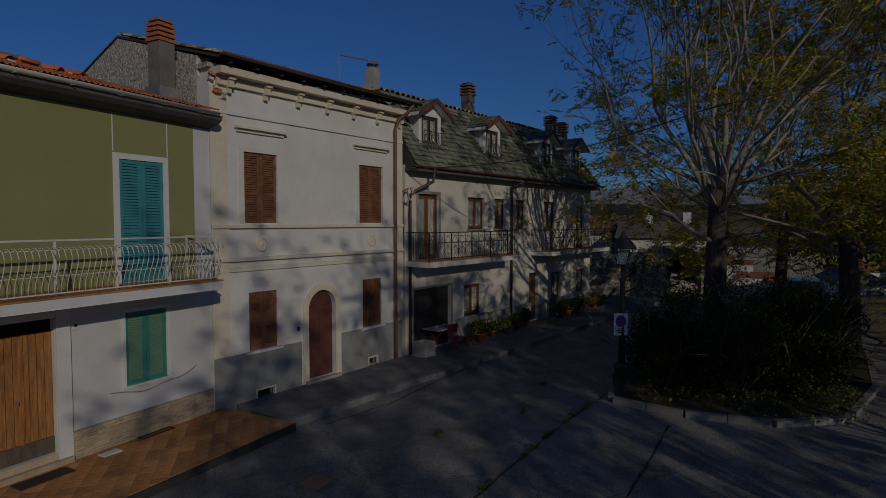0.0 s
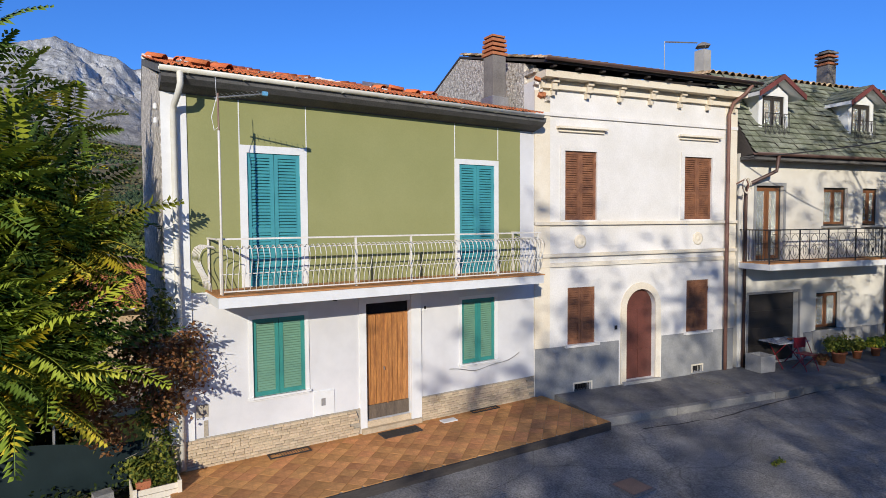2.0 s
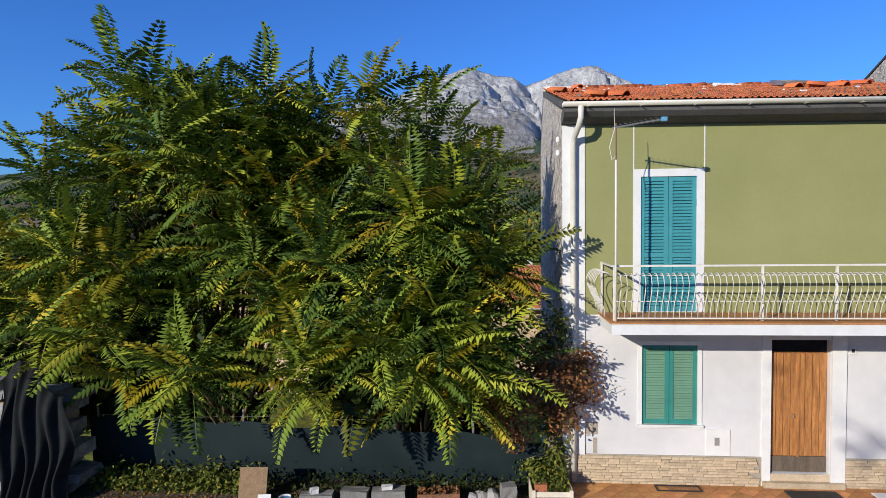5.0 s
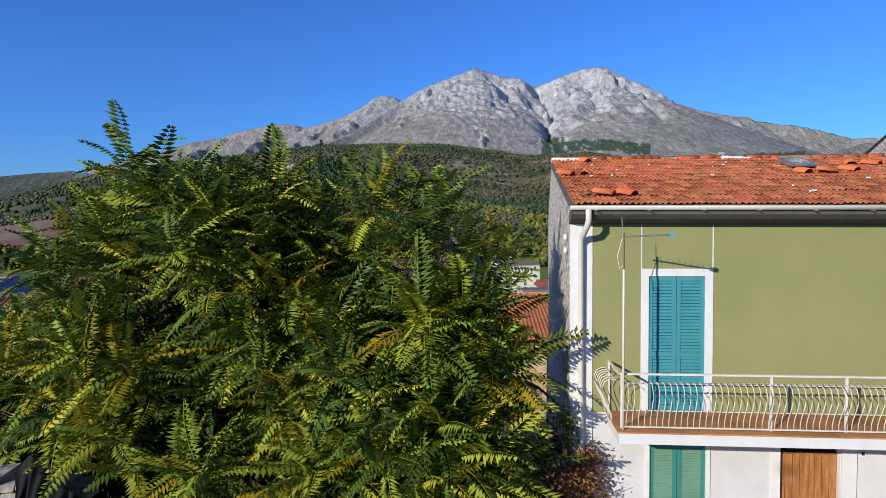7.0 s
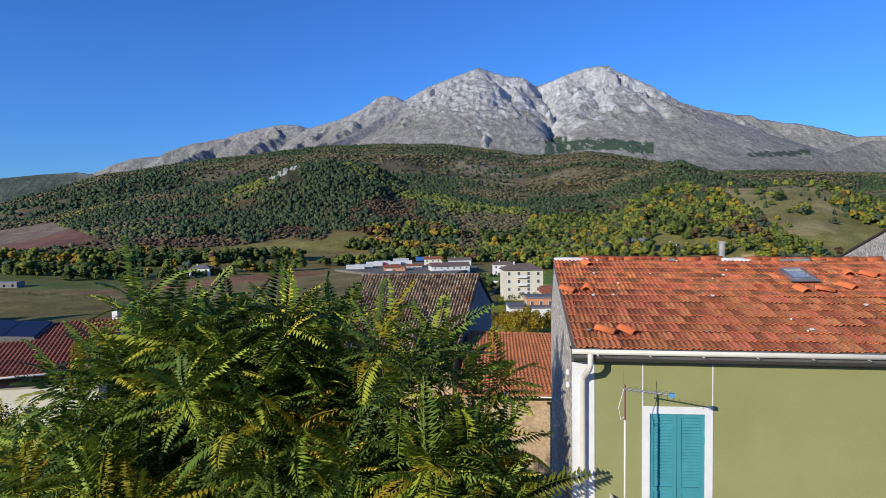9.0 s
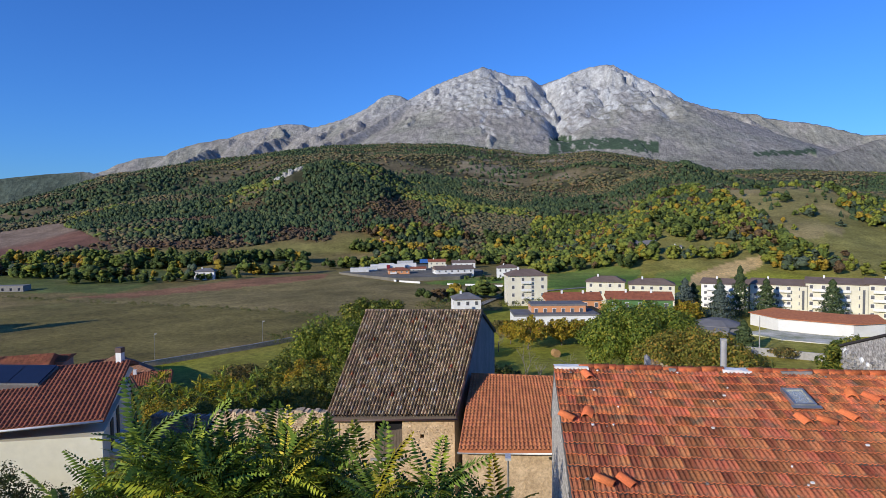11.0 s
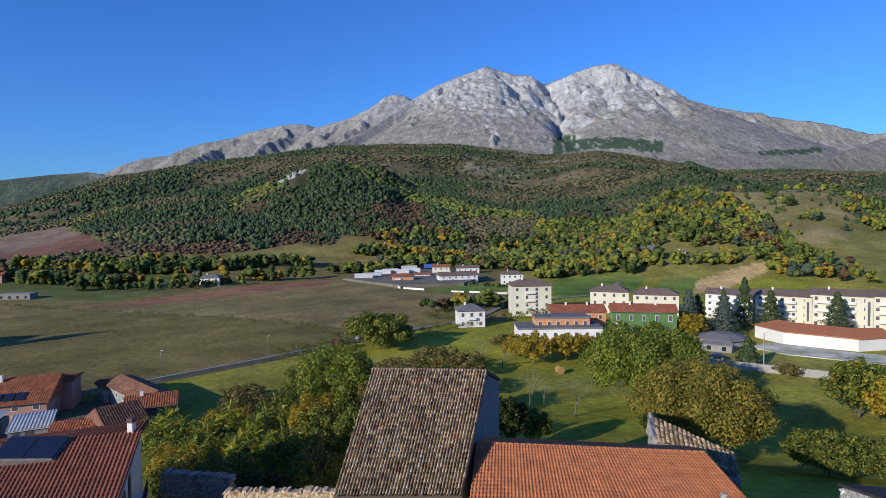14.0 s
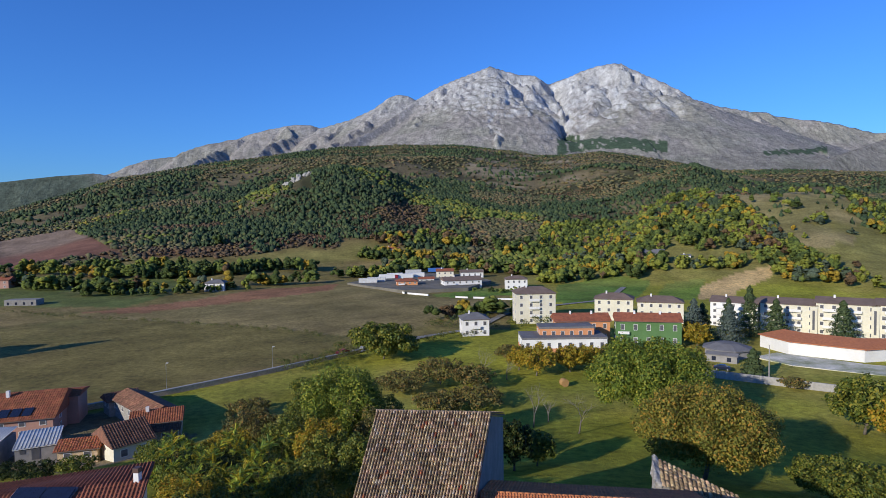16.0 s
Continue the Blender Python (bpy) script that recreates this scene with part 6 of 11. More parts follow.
# quoin strip and broken plaster at the upper corner
rnd = random.Random(21)
for i in range(13):
    w, hh = rnd.uniform(0.06, 0.16), rnd.uniform(0.05, 0.13)
    ob = part("bare_stone", bev(bx(-w / 2, -0.05, -hh / 2, w / 2, 0.06, hh / 2), 0.02), M_ROUGH if i % 4 else M_CHIM_O, wh, "broken stone showing where the cornice end has fallen" if i == 0 else "")
    ob.matrix_basis = pose(0.02 + rnd.random() * 0.30, -0.03 - rnd.random() * 0.06, 6.95 + rnd.random() * 0.62, rnd.uniform(-20, 20), rnd.uniform(-30, 30), rnd.uniform(-25, 25))
part("corner_strip", bx(0.0, -0.03, 1.14, 0.42, -0.001, 7.19), M_PLASTER_OLD, wh)
part("corner_strip", bx(WU - 0.42, -0.03, 1.14, WU, -0.001, 7.19), M_PLASTER_OLD, wh)
# arched door with stone surround
def arch_ring(u0, u1, z0, zs, w, v0, v1, seg=14):
    """Surround: two jambs and a round head. zs: springing height."""
    bm = bmesh.new()
    c, r = (u0 + u1) / 2, (u1 - u0) / 2
    inner = [(u0, z0)] + [(c - r * math.cos(math.pi * k / seg), zs + r * math.sin(math.pi * k / seg)) for k in range(seg + 1)] + [(u1, z0)]
    R = r + w
    outer = [(u0 - w, z0)] + [(c - R * math.cos(math.pi * k / seg), zs + R * math.sin(math.pi * k / seg)) for k in range(seg + 1)] + [(u1 + w, z0)]
    rows = [[bm.verts.new((p[0], v, p[1])) for p in line] for line, v in ((inner, v0), (outer, v0), (outer, v1), (inner, v1))]
    n = len(inner)
    for a in range(4):
        for k in range(n - 1):
            bm.faces.new((rows[a][k], rows[a][k + 1], rows[(a + 1) % 4][k + 1], rows[(a + 1) % 4][k]))
    for k in (0, n - 1):
        bm.faces.new([rows[a][k] for a in range(4)])
    return bm
part("door_surround", arch_ring(2.73, 3.69, 0.0, 1.92, 0.17, -0.04, -0.001), M_PLASTER_OLD, wh, "cream stone arch round the door")
bm = bmesh.new()
c, r, sg = 3.21, 0.48, 12
for side in (-1, 1):
    arcp = [(c + side * r * math.cos(math.pi / 2 * k / sg), 1.92 + r * math.sin(math.pi / 2 * k / sg)) for k in range(sg + 1)]
    corner = (c + side * r, 2.40)
    fr = [bm.verts.new((p[0], 0.0, p[1])) for p in arcp + [corner]]
    bk = [bm.verts.new((p[0], 0.12, p[1])) for p in arcp + [corner]]
    for k in range(sg):
        bm.faces.new((fr[-1], fr[k], fr[k + 1])), bm.faces.new((bk[-1], bk[k + 1], bk[k]))
        bm.faces.new((fr[k], bk[k], bk[k + 1], fr[k + 1]))
part("arch_fill", bm, M_STUCCO, wh)
rd = part("door", bx(2.73, 0.12, 0.06, 3.69, 0.17, 2.40), M_DOOR_RED, wh, "dark red-brown panelled iron door with round head")
for a, b in ((2.77, 3.195), (3.225, 3.65)):
    for z0, z1 in ((0.14, 0.82), (0.90, 1.85)):
        part("panel", bev(bx(a, 0.105, z0, b, 0.119, z1), 0.01), M_DOOR_RED, rd)
part("doorstep", bev(bx(2.6, -0.12, -0.05, 3.82, 0.44, 0.058), 0.01), M_KERB, wh)
for (a, b, c2, d) in VENT:
    # near-black sheet paints the gloom inside the vent
    part("vent_gloom", bx(a, 0.15, b, c2, 0.16, d), M_DARK, wh)
    for i in range(6):
        part("vent_bar", bx(a + 0.04 + i * (c2 - a) / 6, 0.03, b, a + 0.055 + i * (c2 - a) / 6, 0.045, d), M_IRON_D, wh)
    frame_ring(wh, a, b, c2, d, 0.04, -0.028, -0.0205, M_PLASTER_OLD)
part("small_plaque", bx(2.36, -0.03, 1.42, 2.44, -0.021, 1.52), M_WINDARK, wh)
# gable and roof
bm = bmesh.new()
gp2 = [(0.45, -3), (0.45, 7.90), (4.0, 8.91), (8.2, 7.6), (8.2, -3)]
a = [bm.verts.new((0.0, p[0], p[1])) for p in gp2]
b = [bm.verts.new((0.35, p[0], p[1])) for p in gp2]
bm.faces.new(a), bm.faces.new(b[::-1])
for i in range(5):
    bm.faces.new((a[i], b[i], b[(i + 1) % 5], a[(i + 1) % 5]))
part("gable_wall", bm, M_ROUGH, wh, "rough grey unpainted gable wall")
rnd = random.Random(71)
bm, bm2 = bmesh.new(), bmesh.new()
for i in range(420):
    v, z = 8.25 - 3.6 * rnd.random() ** 1.6, rnd.uniform(4.6, 7.55)
    k = bm2 if rnd.random() < 0.15 else bm
    a, h = rnd.uniform(0.05, 0.15), rnd.uniform(0.04, 0.10)
    q = bmesh.ops.create_icosphere(k, subdivisions=1, radius=1.0)["verts"]
    for w in q:
        w.co = Vector((-0.01 + w.co.x * rnd.uniform(0.05, 0.09), v + w.co.y * a * rnd.uniform(0.75, 1.15), z + w.co.z * h * rnd.uniform(0.75, 1.15)))
tagged(part("rubble", bm, M_STONE_G, wh, "broken pale rubble at the rear edge of the gable"), kind="stuff")
tagged(part("plaster_scraps", bm2, M_TRIM_W, wh, "scraps of white plaster on the rubble"), kind="stuff")
part("corner_rubble", bev(bx(0.0, 0.03, 7.601, 0.6, 0.449, 7.70), 0.05), M_ROUGH, wh, "broken plaster at the cornice end")
part("back_wall", bx(0.36, 7.9, -3, WU, 8.2, 7.5), M_ROUGH, wh)
part("far_gable", bx(WU - 0.3, 0.46, -3, WU, 7.89, 7.5), M_ROUGH, wh)
bm = bmesh.new()
pts = [(-0.55, 7.74), (4.0, 8.99), (8.5, 7.6), (8.5, 7.53), (4.0, 8.93), (-0.55, 7.68)]
a = [bm.verts.new((-0.01, p[0], p[1])) for p in pts]
b = [bm.verts.new((WU + 0.1, p[0], p[1])) for p in pts]
for i in range(6):
    bm.faces.new((a[i], a[(i + 1) % 6], b[(i + 1) % 6], b[i]))
bm.faces.new((a[0], a[5], a[4], a[1])), bm.faces.new((a[1], a[4], a[3], a[2]))
bm.faces.new((b[0], b[1], b[4], b[5])), bm.faces.new((b[1], b[2], b[3], b[4]))
wroof = part("roof", bm, M_DARK_WOOD, wh, "low brown tiled roof over dark eave boards")
V, F = tile_field((-0.03, -0.6, 7.745), (WU + 0.1, -0.6, 7.745), (-0.03, 4.0, 9.01), (WU + 0.1, 4.0, 9.01), 30, 13, PANTILE, 0.02, 0.01, 14)
tagged(part("roof_tiles", np_mesh("roof_tiles", V, F, M_COPPO), None, wroof), kind="stuff")
part("gutter", gutter(bmesh.new(), -0.1, WU + 0.15, -0.64, 7.79), M_GUTTER_B, wh, "dark brown gutter", True)
for i in range(10):
    part("rafter_end", bx(0.2 + i * 0.68, -0.50, 7.635, 0.29 + i * 0.68, -0.35, 7.675), M_DARK_WOOD, wh)
part("downpipe", tube(bmesh.new(), [(6.38, -0.62, 7.72), (6.30, -0.45, 7.5), (6.16, -0.22, 7.3), (6.11, -0.13, 7.0), (6.11, -0.12, 4), (6.11, -0.12, 0.02)], 0.05, 8), M_PIPE_R, wh, "rust-red downpipe", True)
mcap = empty("chimney", pose(15.72, 0.95, 8.12), "pale square cement flue with a small dark cap", "chimney", "chimneys")
part("pipe", bev(bx(-0.17, -0.17, -0.2, 0.17, 0.17, 1.30), 0.02), M_KERB, mcap)
part("cap", lathe(bmesh.new(), [(0.27, 1.42), (0.25, 1.46), (0.06, 1.56)], 4), M_CHIM, mcap, "dark metal rain cap")
for a in range(3):
    part("cap_leg", tube(bmesh.new(), [(0.13 * math.cos(a * 2.1), 0.13 * math.sin(a * 2.1), 1.35), (0.2 * math.cos(a * 2.1), 0.2 * math.sin(a * 2.1), 1.46)], 0.012, 5), M_CHIM, mcap)
ra = empty("aerial", pose(14.35, 1.3, 8.25), "thin roof aerial pole with a horizontal arm", "aerial")
part("pole", tube(bmesh.new(), [(0, 0, 0), (0, 0, 1.35)], 0.015, 6), M_METAL, ra)
part("arm", tube(bmesh.new(), [(0, 0, 1.33), (1.15, -0.3, 1.40)], 0.022, 6), M_METAL, ra)

# ---- the long mansard house ----
mh = empty("house", pose(14.62, -0.92, 0, 0, 0, -10), "long ivory house with mossy mansard roof, dormers and iron balconies", "house")
ML = 14.2
WIN = [(3.51, 3.95, 4.59, 5.10), (5.28, 3.95, 6.05, 5.10), (6.86, 3.95, 7.65, 5.10), (9.24, 3.9, 10.29, 5.10), (12.5, 3.0, 13.46, 5.02), (3.28, 0.81, 4.36, 1.93), (9.99, 0.75, 10.93, 1.94), (12.56, 0.81, 13.52, 1.91)]
GAR, FD, D2 = (0.51, 0.0, 2.52, 2.02), (0.74, 2.98, 1.82, 5.12), (8.0, 0.0, 8.75, 2.05)
part("front_wall", wall(bmesh.new(), 0.1, ML, -0.5, 6.0, 0, 0.4, WIN + [GAR, FD, D2]), M_PLASTER_C, mh, "ivory painted wall mottled by tree shade")
part("plinth", wall(bmesh.new(), 2.54, ML, -0.5, 0.62, -0.03, -0.002, [(7.95, -0.51, 8.80, 0.63)]), M_KERB, mh, "pale cement plinth")
part("end_wall", bx(ML - 0.3, 0.41, -1, ML, 7.5, 6.0), M_PLASTER_C, mh)
part("start_wall", bx(0.1, 0.41, -1, 0.4, 7.5, 7.6), M_STUCCO, mh)
part("back_wall", bx(0.41, 7.5, -1, ML, 7.8, 6.0), M_PLASTER_C, mh)
for i, (a, b, c2, d) in enumerate(WIN):
    w = window(mh, a, b, c2, d, 0.10, M_WINDARK, 2, inner=M_WINWOOD, wide=0.065)
    if b > 0.5:
        part("sill", bev(bx(a - 0.08, -0.08, b - 0.05, c2 + 0.08, 0.09, b), 0.01), M_KERB, w)
window(mh, *FD, 0.10, M_WINDARK, 2, "balcony_door", M_WINWOOD, 0.085)
frame_ring(mh, FD[0], FD[1], FD[2], FD[3], 0.09, -0.02, -0.001, M_DADO)
# dark panels added across the opening, painted for the shade inside
gd = part("garage_gloom", bx(0.515, 0.16, 0.0, 2.515, 0.20, 2.015), M_WINDARK, mh, "dark panels standing in for the garage's inner gloom")
for i in range(4):
    part("panel", bev(bx(0.53, 0.140, 0.02 + i * 0.5, 2.50, 0.159, 0.50 + i * 0.5), 0.008), M_WINDARK, gd)
slab = to_mesh("plinth_slab", bev(bx(0.006, -0.085, -0.3, 0.324, -0.031, 0.78), 0.008), M_KERB)
for i in range(33):
    u = 2.72 + i * 0.33
    if not 7.7 < u < 8.8:
        part("plinth_slab", slab, None, mh).location = (u, 0, 0.012 * (i % 3))
part("garage_frame", wall(bmesh.new(), 0.44, 2.59, -0.02, 2.09, -0.02, -0.001, [(0.51, -0.03, 2.52, 2.02)]), M_GREYWALL, mh, "grey frame round the open garage")
part("garage_floor", bx(0.5, 0.0, -0.03, 2.53, 0.3, -0.015), M_CONC, mh)
e2 = part("door", bx(8.0, 0.12, 0.0, 8.75, 0.16, 2.05), M_WINDARK, mh, "dark entrance door")
part("panel", bev(bx(8.08, 0.10, 0.2, 8.67, 0.119, 0.9), 0.01), M_WINWOOD, e2)
part("panel", bev(bx(8.08, 0.10, 1.0, 8.67, 0.119, 1.9), 0.01), M_WINWOOD, e2)
# mansard roof, deck and shingles
MS0, MS1 = (-0.42, 5.94), (1.15, 8.45)
bm = bmesh.new()
pts = [MS0, MS1, (4.2, 8.95), (7.9, 6.1), (7.7, 5.9), (0.0, 5.9)]
a = [bm.verts.new((0.12, p[0], p[1])) for p in pts]
b = [bm.verts.new((ML + 0.25, p[0] + (0.0), p[1])) for p in pts]
b[1].co.x -= 1.0
b[2].co.x -= 1.3
for i in range(6):
    bm.faces.new((a[i], a[(i + 1) % 6], b[(i + 1) % 6], b[i]))
bm.faces.new(a[::-1]), bm.faces.new(b)
mroof = part("roof", bm, M_DARK_WOOD, mh, "mossy grey shingled mansard roof")
FLAT = [(0.01, 0.006), (0.5, 0.008), (0.99, 0.006)]
V, F = tile_field((0.12, MS0[0] - 0.02, MS0[1] + 0.02), (ML + 0.25, MS0[0] - 0.02, MS0[1] + 0.02), (0.12, MS1[0], MS1[1] + 0.02), (ML - 0.75, MS1[0], MS1[1] + 0.02), 56, 15, FLAT, 0.045, 0.03, 24)
tagged(part("shingles", np_mesh("shingles", V, F, M_SLATE), None, mroof), kind="stuff")
V, F = tile_field((0.12, MS1[0], MS1[1] + 0.02), (ML - 0.75, MS1[0], MS1[1] + 0.02), (0.12, 4.2, 8.98), (ML - 1.05, 4.2, 8.98), 50, 8, COPPO, 0.03, 0.012, 25)
tagged(part("top_tiles", np_mesh("top_tiles", V, F, M_COPPO), None, mroof), kind="stuff")
part("gutter", gutter(bmesh.new(), 0.1, ML + 0.3, -0.50, 5.98, 0.08), M_GUTTER_B, mh, "dark brown gutter", True)
part("eave_board", bx(0.1, -0.42, 5.80, ML + 0.2, -0.002, 5.90), M_GREY_EAVE, mh)
part("downpipe", tube(bmesh.new(), [(1.0, -0.5, 5.95), (1.0, -0.42, 5.5), (0.35, -0.12, 5.15), (0.26, -0.08, 5.0), (0.26, -0.08, 0.0)], 0.05, 8), M_GUTTER_B, mh, "", True)
part("downpipe", tube(bmesh.new(), [(7.0, -0.5, 5.95), (6.7, -0.35, 5.75), (6.42, -0.09, 5.6), (6.42, -0.08, 0.0)], 0.05, 8), M_GUTTER_B, mh, "", True)


def dormer(u, zb=6.10, w=1.16, gable=True):
    d = part("dormer", wall(bmesh.new(), u - w / 2, u + w / 2, zb, 7.75, 0.06, 0.16, [(u - 0.43, zb + 0.10, u + 0.43, 7.68)]), M_TRIM_W, mh, "white dormer with small pitched roof")
    part("cheek", bx(u - w / 2, 0.161, zb, u - w / 2 + 0.1, 1.6, 7.75), M_TRIM_W, d)
    part("cheek", bx(u + w / 2 - 0.1, 0.161, zb, u + w / 2, 1.6, 7.75), M_TRIM_W, d)
    window(d, u - 0.43, zb + 0.10, u + 0.43, 7.68, 0.09, M_WINDARK, 2, "dormer_window")
    bm = bmesh.new()
    hw = w / 2 + 0.30
    tri = [(-hw, 7.60), (0, 8.10), (hw, 7.60), (hw, 7.70), (0, 8.21), (-hw, 7.70)]
    a = [bm.verts.new((u + p[0], -0.24, p[1])) for p in tri]
    b = [bm.verts.new((u + p[0], 2.4, p[1])) for p in tri]
    for i in range(6):
        bm.faces.new((a[i], a[(i + 1) % 6], b[(i + 1) % 6], b[i]))
    bm.faces.new(a[::-1]), bm.faces.new(b)
    part("dormer_roof", bm, M_TRIM_W, d, "small pitched roof with white underside")
    for s in (-1, 1):
        bm = bmesh.new()
        q = [(s * hw * 1.02, 7.56), (0, 8.085), (0, 8.225), (s * hw * 1.02, 7.70)]
        a = [bm.verts.new((u + p[0], -0.285, p[1])) for p in q]
        b = [bm.verts.new((u + p[0], -0.243, p[1])) for p in q]
        bm.faces.new(a), bm.faces.new(b[::-1])
        for i in range(4):
            bm.faces.new((a[i], b[i], b[(i + 1) % 4], a[(i + 1) % 4]))
        bmesh.ops.recalc_face_normals(bm, faces=bm.faces)
        part("barge_board", bm, M_BARGE, d, "red-brown barge board")
    bm = bmesh.new()
    v3 = [bm.verts.new((u + p[0], 0.06, p[1])) for p in ((-w / 2, 7.751), (w / 2, 7.751), (0, 8.07))]
    v4 = [bm.verts.new((u + p[0], 0.16, p[1])) for p in ((-w / 2, 7.751), (w / 2, 7.751), (0, 8.07))]
    bm.faces.new(v3), bm.faces.new(v4[::-1])
    for i in range(3):
        bm.faces.new((v3[i], v3[(i + 1) % 3], v4[(i + 1) % 3], v4[i]))
    part("tympanum", bm, M_TRIM_W, d)
    for s in (-1, 1):
        y0, y1 = (-0.26, 2.4) if s > 0 else (2.4, -0.26)
        V, F = tile_field((u + s * hw, y0, 7.71), (u + s * hw, y1, 7.71), (u, y0, 8.225), (u, y1, 8.225), 12, 4, FLAT, 0.03, 0.012, 33 + int(u * 3) + s)
        tagged(part("dormer_tiles", np_mesh("dormer_tiles", V, F, M_SLATE), None, d), kind="stuff")
    part("guard_rail", tube(bmesh.new(), [(u - 0.48, -0.08, 7.16), (u + 0.48, -0.08, 7.16)], 0.012, 5), M_IRON_D, d)
    part("guard_rail", tube(bmesh.new(), [(u - 0.48, -0.08, 6.3), (u + 0.48, -0.08, 6.3)], 0.012, 5), M_IRON_D, d)
    for i in range(6):
        part("guard_bar", tube(bmesh.new(), [(u - 0.47 + i * 0.188, -0.08, 6.3), (u - 0.47 + i * 0.188, -0.08, 7.16)], 0.009, 5), M_IRON_D, d)
    for i in range(5):
        for s in (-1, 1):
            part("guard_scroll", tube(bmesh.new(), [(u - 0.376 + i * 0.188 + s * 0.075 * math.sin(math.pi * (0.15 + 1.7 * k / 10)), -0.08, 6.32 + 0.082 * k) for k in range(11)], 0.007, 4), M_IRON_D, d)


for u in (1.42, 5.17, 9.55, 12.50):
    dormer(u)


def iron_balcony(u0, u1, z=2.80):
    b = part("balcony", bev(bx(u0, -1.0, z, u1, 0.0, z + 0.16), 0.01), M_TRIM_W, mh, "white balcony slab with black wrought-iron railing")
    part("floor", bx(u0 + 0.03, -0.97, z + 0.162, u1 - 0.03, -0.01, z + 0.18), M_PAVER, b)
    zt, zb = z + 1.06, z + 0.24
    part("top_rail", bx(u0 + 0.02, -0.96, zt, u1 - 0.02, -0.92, zt + 0.03), M_IRON_D, b)
    part("bottom_rail", bx(u0 + 0.02, -0.95, zb, u1 - 0.02, -0.93, zb + 0.02), M_IRON_D, b)
    n = int((u1 - u0) / 0.36)
    w = (u1 - u0 - 0.06) / n
    bar = to_mesh("bar", tube(bmesh.new(), [(0, -0.94, zb), (0, -0.94, zt)], 0.009, 5), M_IRON_D)
    part("mid_rail", bx(u0 + 0.02, -0.947, zt - 0.10, u1 - 0.02, -0.933, zt - 0.088), M_IRON_D, b)
    # a lyre of two mirrored scrolls with a ring, between upright bars
    h = zt - 0.10 - zb
    lyres = []
    for s in (-1, 1):
        pts = [(s * w * (0.04 + 0.40 * math.sin(math.pi * k / 9) ** 1.5), -0.94, zb + h * 0.62 * k / 9) for k in range(10)]
        pts += [(s * w * (0.04 + 0.30 * math.sin(math.pi * k / 7)), -0.94, zb + h * (0.62 + 0.38 * k / 7)) for k in range(1, 8)]
        lyres.append(to_mesh("scroll", tube(bmesh.new(), pts, 0.009, 4), M_IRON_D))
    curl = to_mesh("curl", tube(bmesh.new(), [(w * 0.13 * math.cos(a), -0.94, zb + h * 0.36 + 0.13 * math.sin(a)) for a in np.linspace(0, 6.0, 14)], 0.008, 4), M_IRON_D)
    for i in range(n + 1):
        u = u0 + 0.03 + i * w
        if i % 3 == 0:
            part("post", bx(u - 0.014, -0.955, z + 0.16, u + 0.014, -0.925, zt), M_IRON_D, b)
        else:
            part("bar", bar, None, b).location = (u, 0, 0)
        if i < n:
            for ly in lyres:
                part("scroll", ly, None, b).location = (u + w / 2, 0, 0)
            part("curl", curl, None, b).location = (u + w / 2, 0, 0)
    for uu in (u0 + 0.03, u1 - 0.03):
        part("side_rail", bx(uu - 0.015, -0.93, zt, uu + 0.015, 0, zt + 0.03), M_IRON_D, b)
        for i in range(9):
            part("side_bar", bar, None, b).matrix_basis = pose(uu, 0.04 + i * 0.1, 0)
    return b


iron_balcony(0.12, 5.48)
iron_balcony(8.1, 14.5)
for u, v, w, h, l1 in ((7.15, 2.6, 0.42, 1.62, "grey brick chimney with louvred dark cap"), (15.05, 2.4, 0.46, 1.25, "squat brown chimney with louvred cap"), (15.1, 1.75, 0.4, 0.85, "squat brown chimney with louvred cap")):
    c4 = empty("chimney", pose(14.62, -0.92, 0, 0, 0, -10) @ pose(u - (0.6 if u > 13 else 0), v, 8.5), l1, "chimney", "chimneys")
    part("shaft", bev(bx(-w / 2, -w / 2, -0.2, w / 2, w / 2, h - 0.45), 0.02), M_CHIM, c4)
    for i in range(4):
        part("cap_course", bev(bx(-w / 2 - 0.05, -w / 2 - 0.05, h - 0.448 + i * 0.13, w / 2 + 0.05, w / 2 + 0.05, h - 0.378 + i * 0.13), 0.012), M_CHIM_O if i % 2 == 0 else M_CHIM, c4)
        # near-black block again for shade between the courses
        part("cap_gap", bx(-w / 2 + 0.04, -w / 2 + 0.04, h - 0.377 + i * 0.13, w / 2 - 0.04, w / 2 - 0.04, h - 0.319 + i * 0.13), M_DARK, c4)

# ---- buildings behind the row ----
def prism(bm, foot, z0, z1):
    """Upright solid over a ground polygon; z1: height or one per corner."""
    n = len(foot)
    a = [bm.verts.new((p[0], p[1], z0)) for p in foot]
    b = [bm.verts.new((p[0], p[1], z1[i] if isinstance(z1, (list, tuple)) else z1)) for i, p in enumerate(foot)]
    bm.faces.new(a[::-1]), bm.faces.new(b)
    for i in range(n):
        bm.faces.new((a[i], a[(i + 1) % n], b[(i + 1) % n], b[i]))
    return bm


def roof_sheet(bm, c00, c10, c01, c11, t=0.15):
    c = [Vector(p) for p in (c00, c10, c11, c01)]
    up = [bm.verts.new(p) for p in c]
    lo = [bm.verts.new(p - Vector((0, 0, t))) for p in c]
    bm.faces.new(up), bm.faces.new(lo[::-1])
    for i in range(4):
        bm.faces.new((up[i], lo[i], lo[(i + 1) % 4], up[(i + 1) % 4]))
    return bm


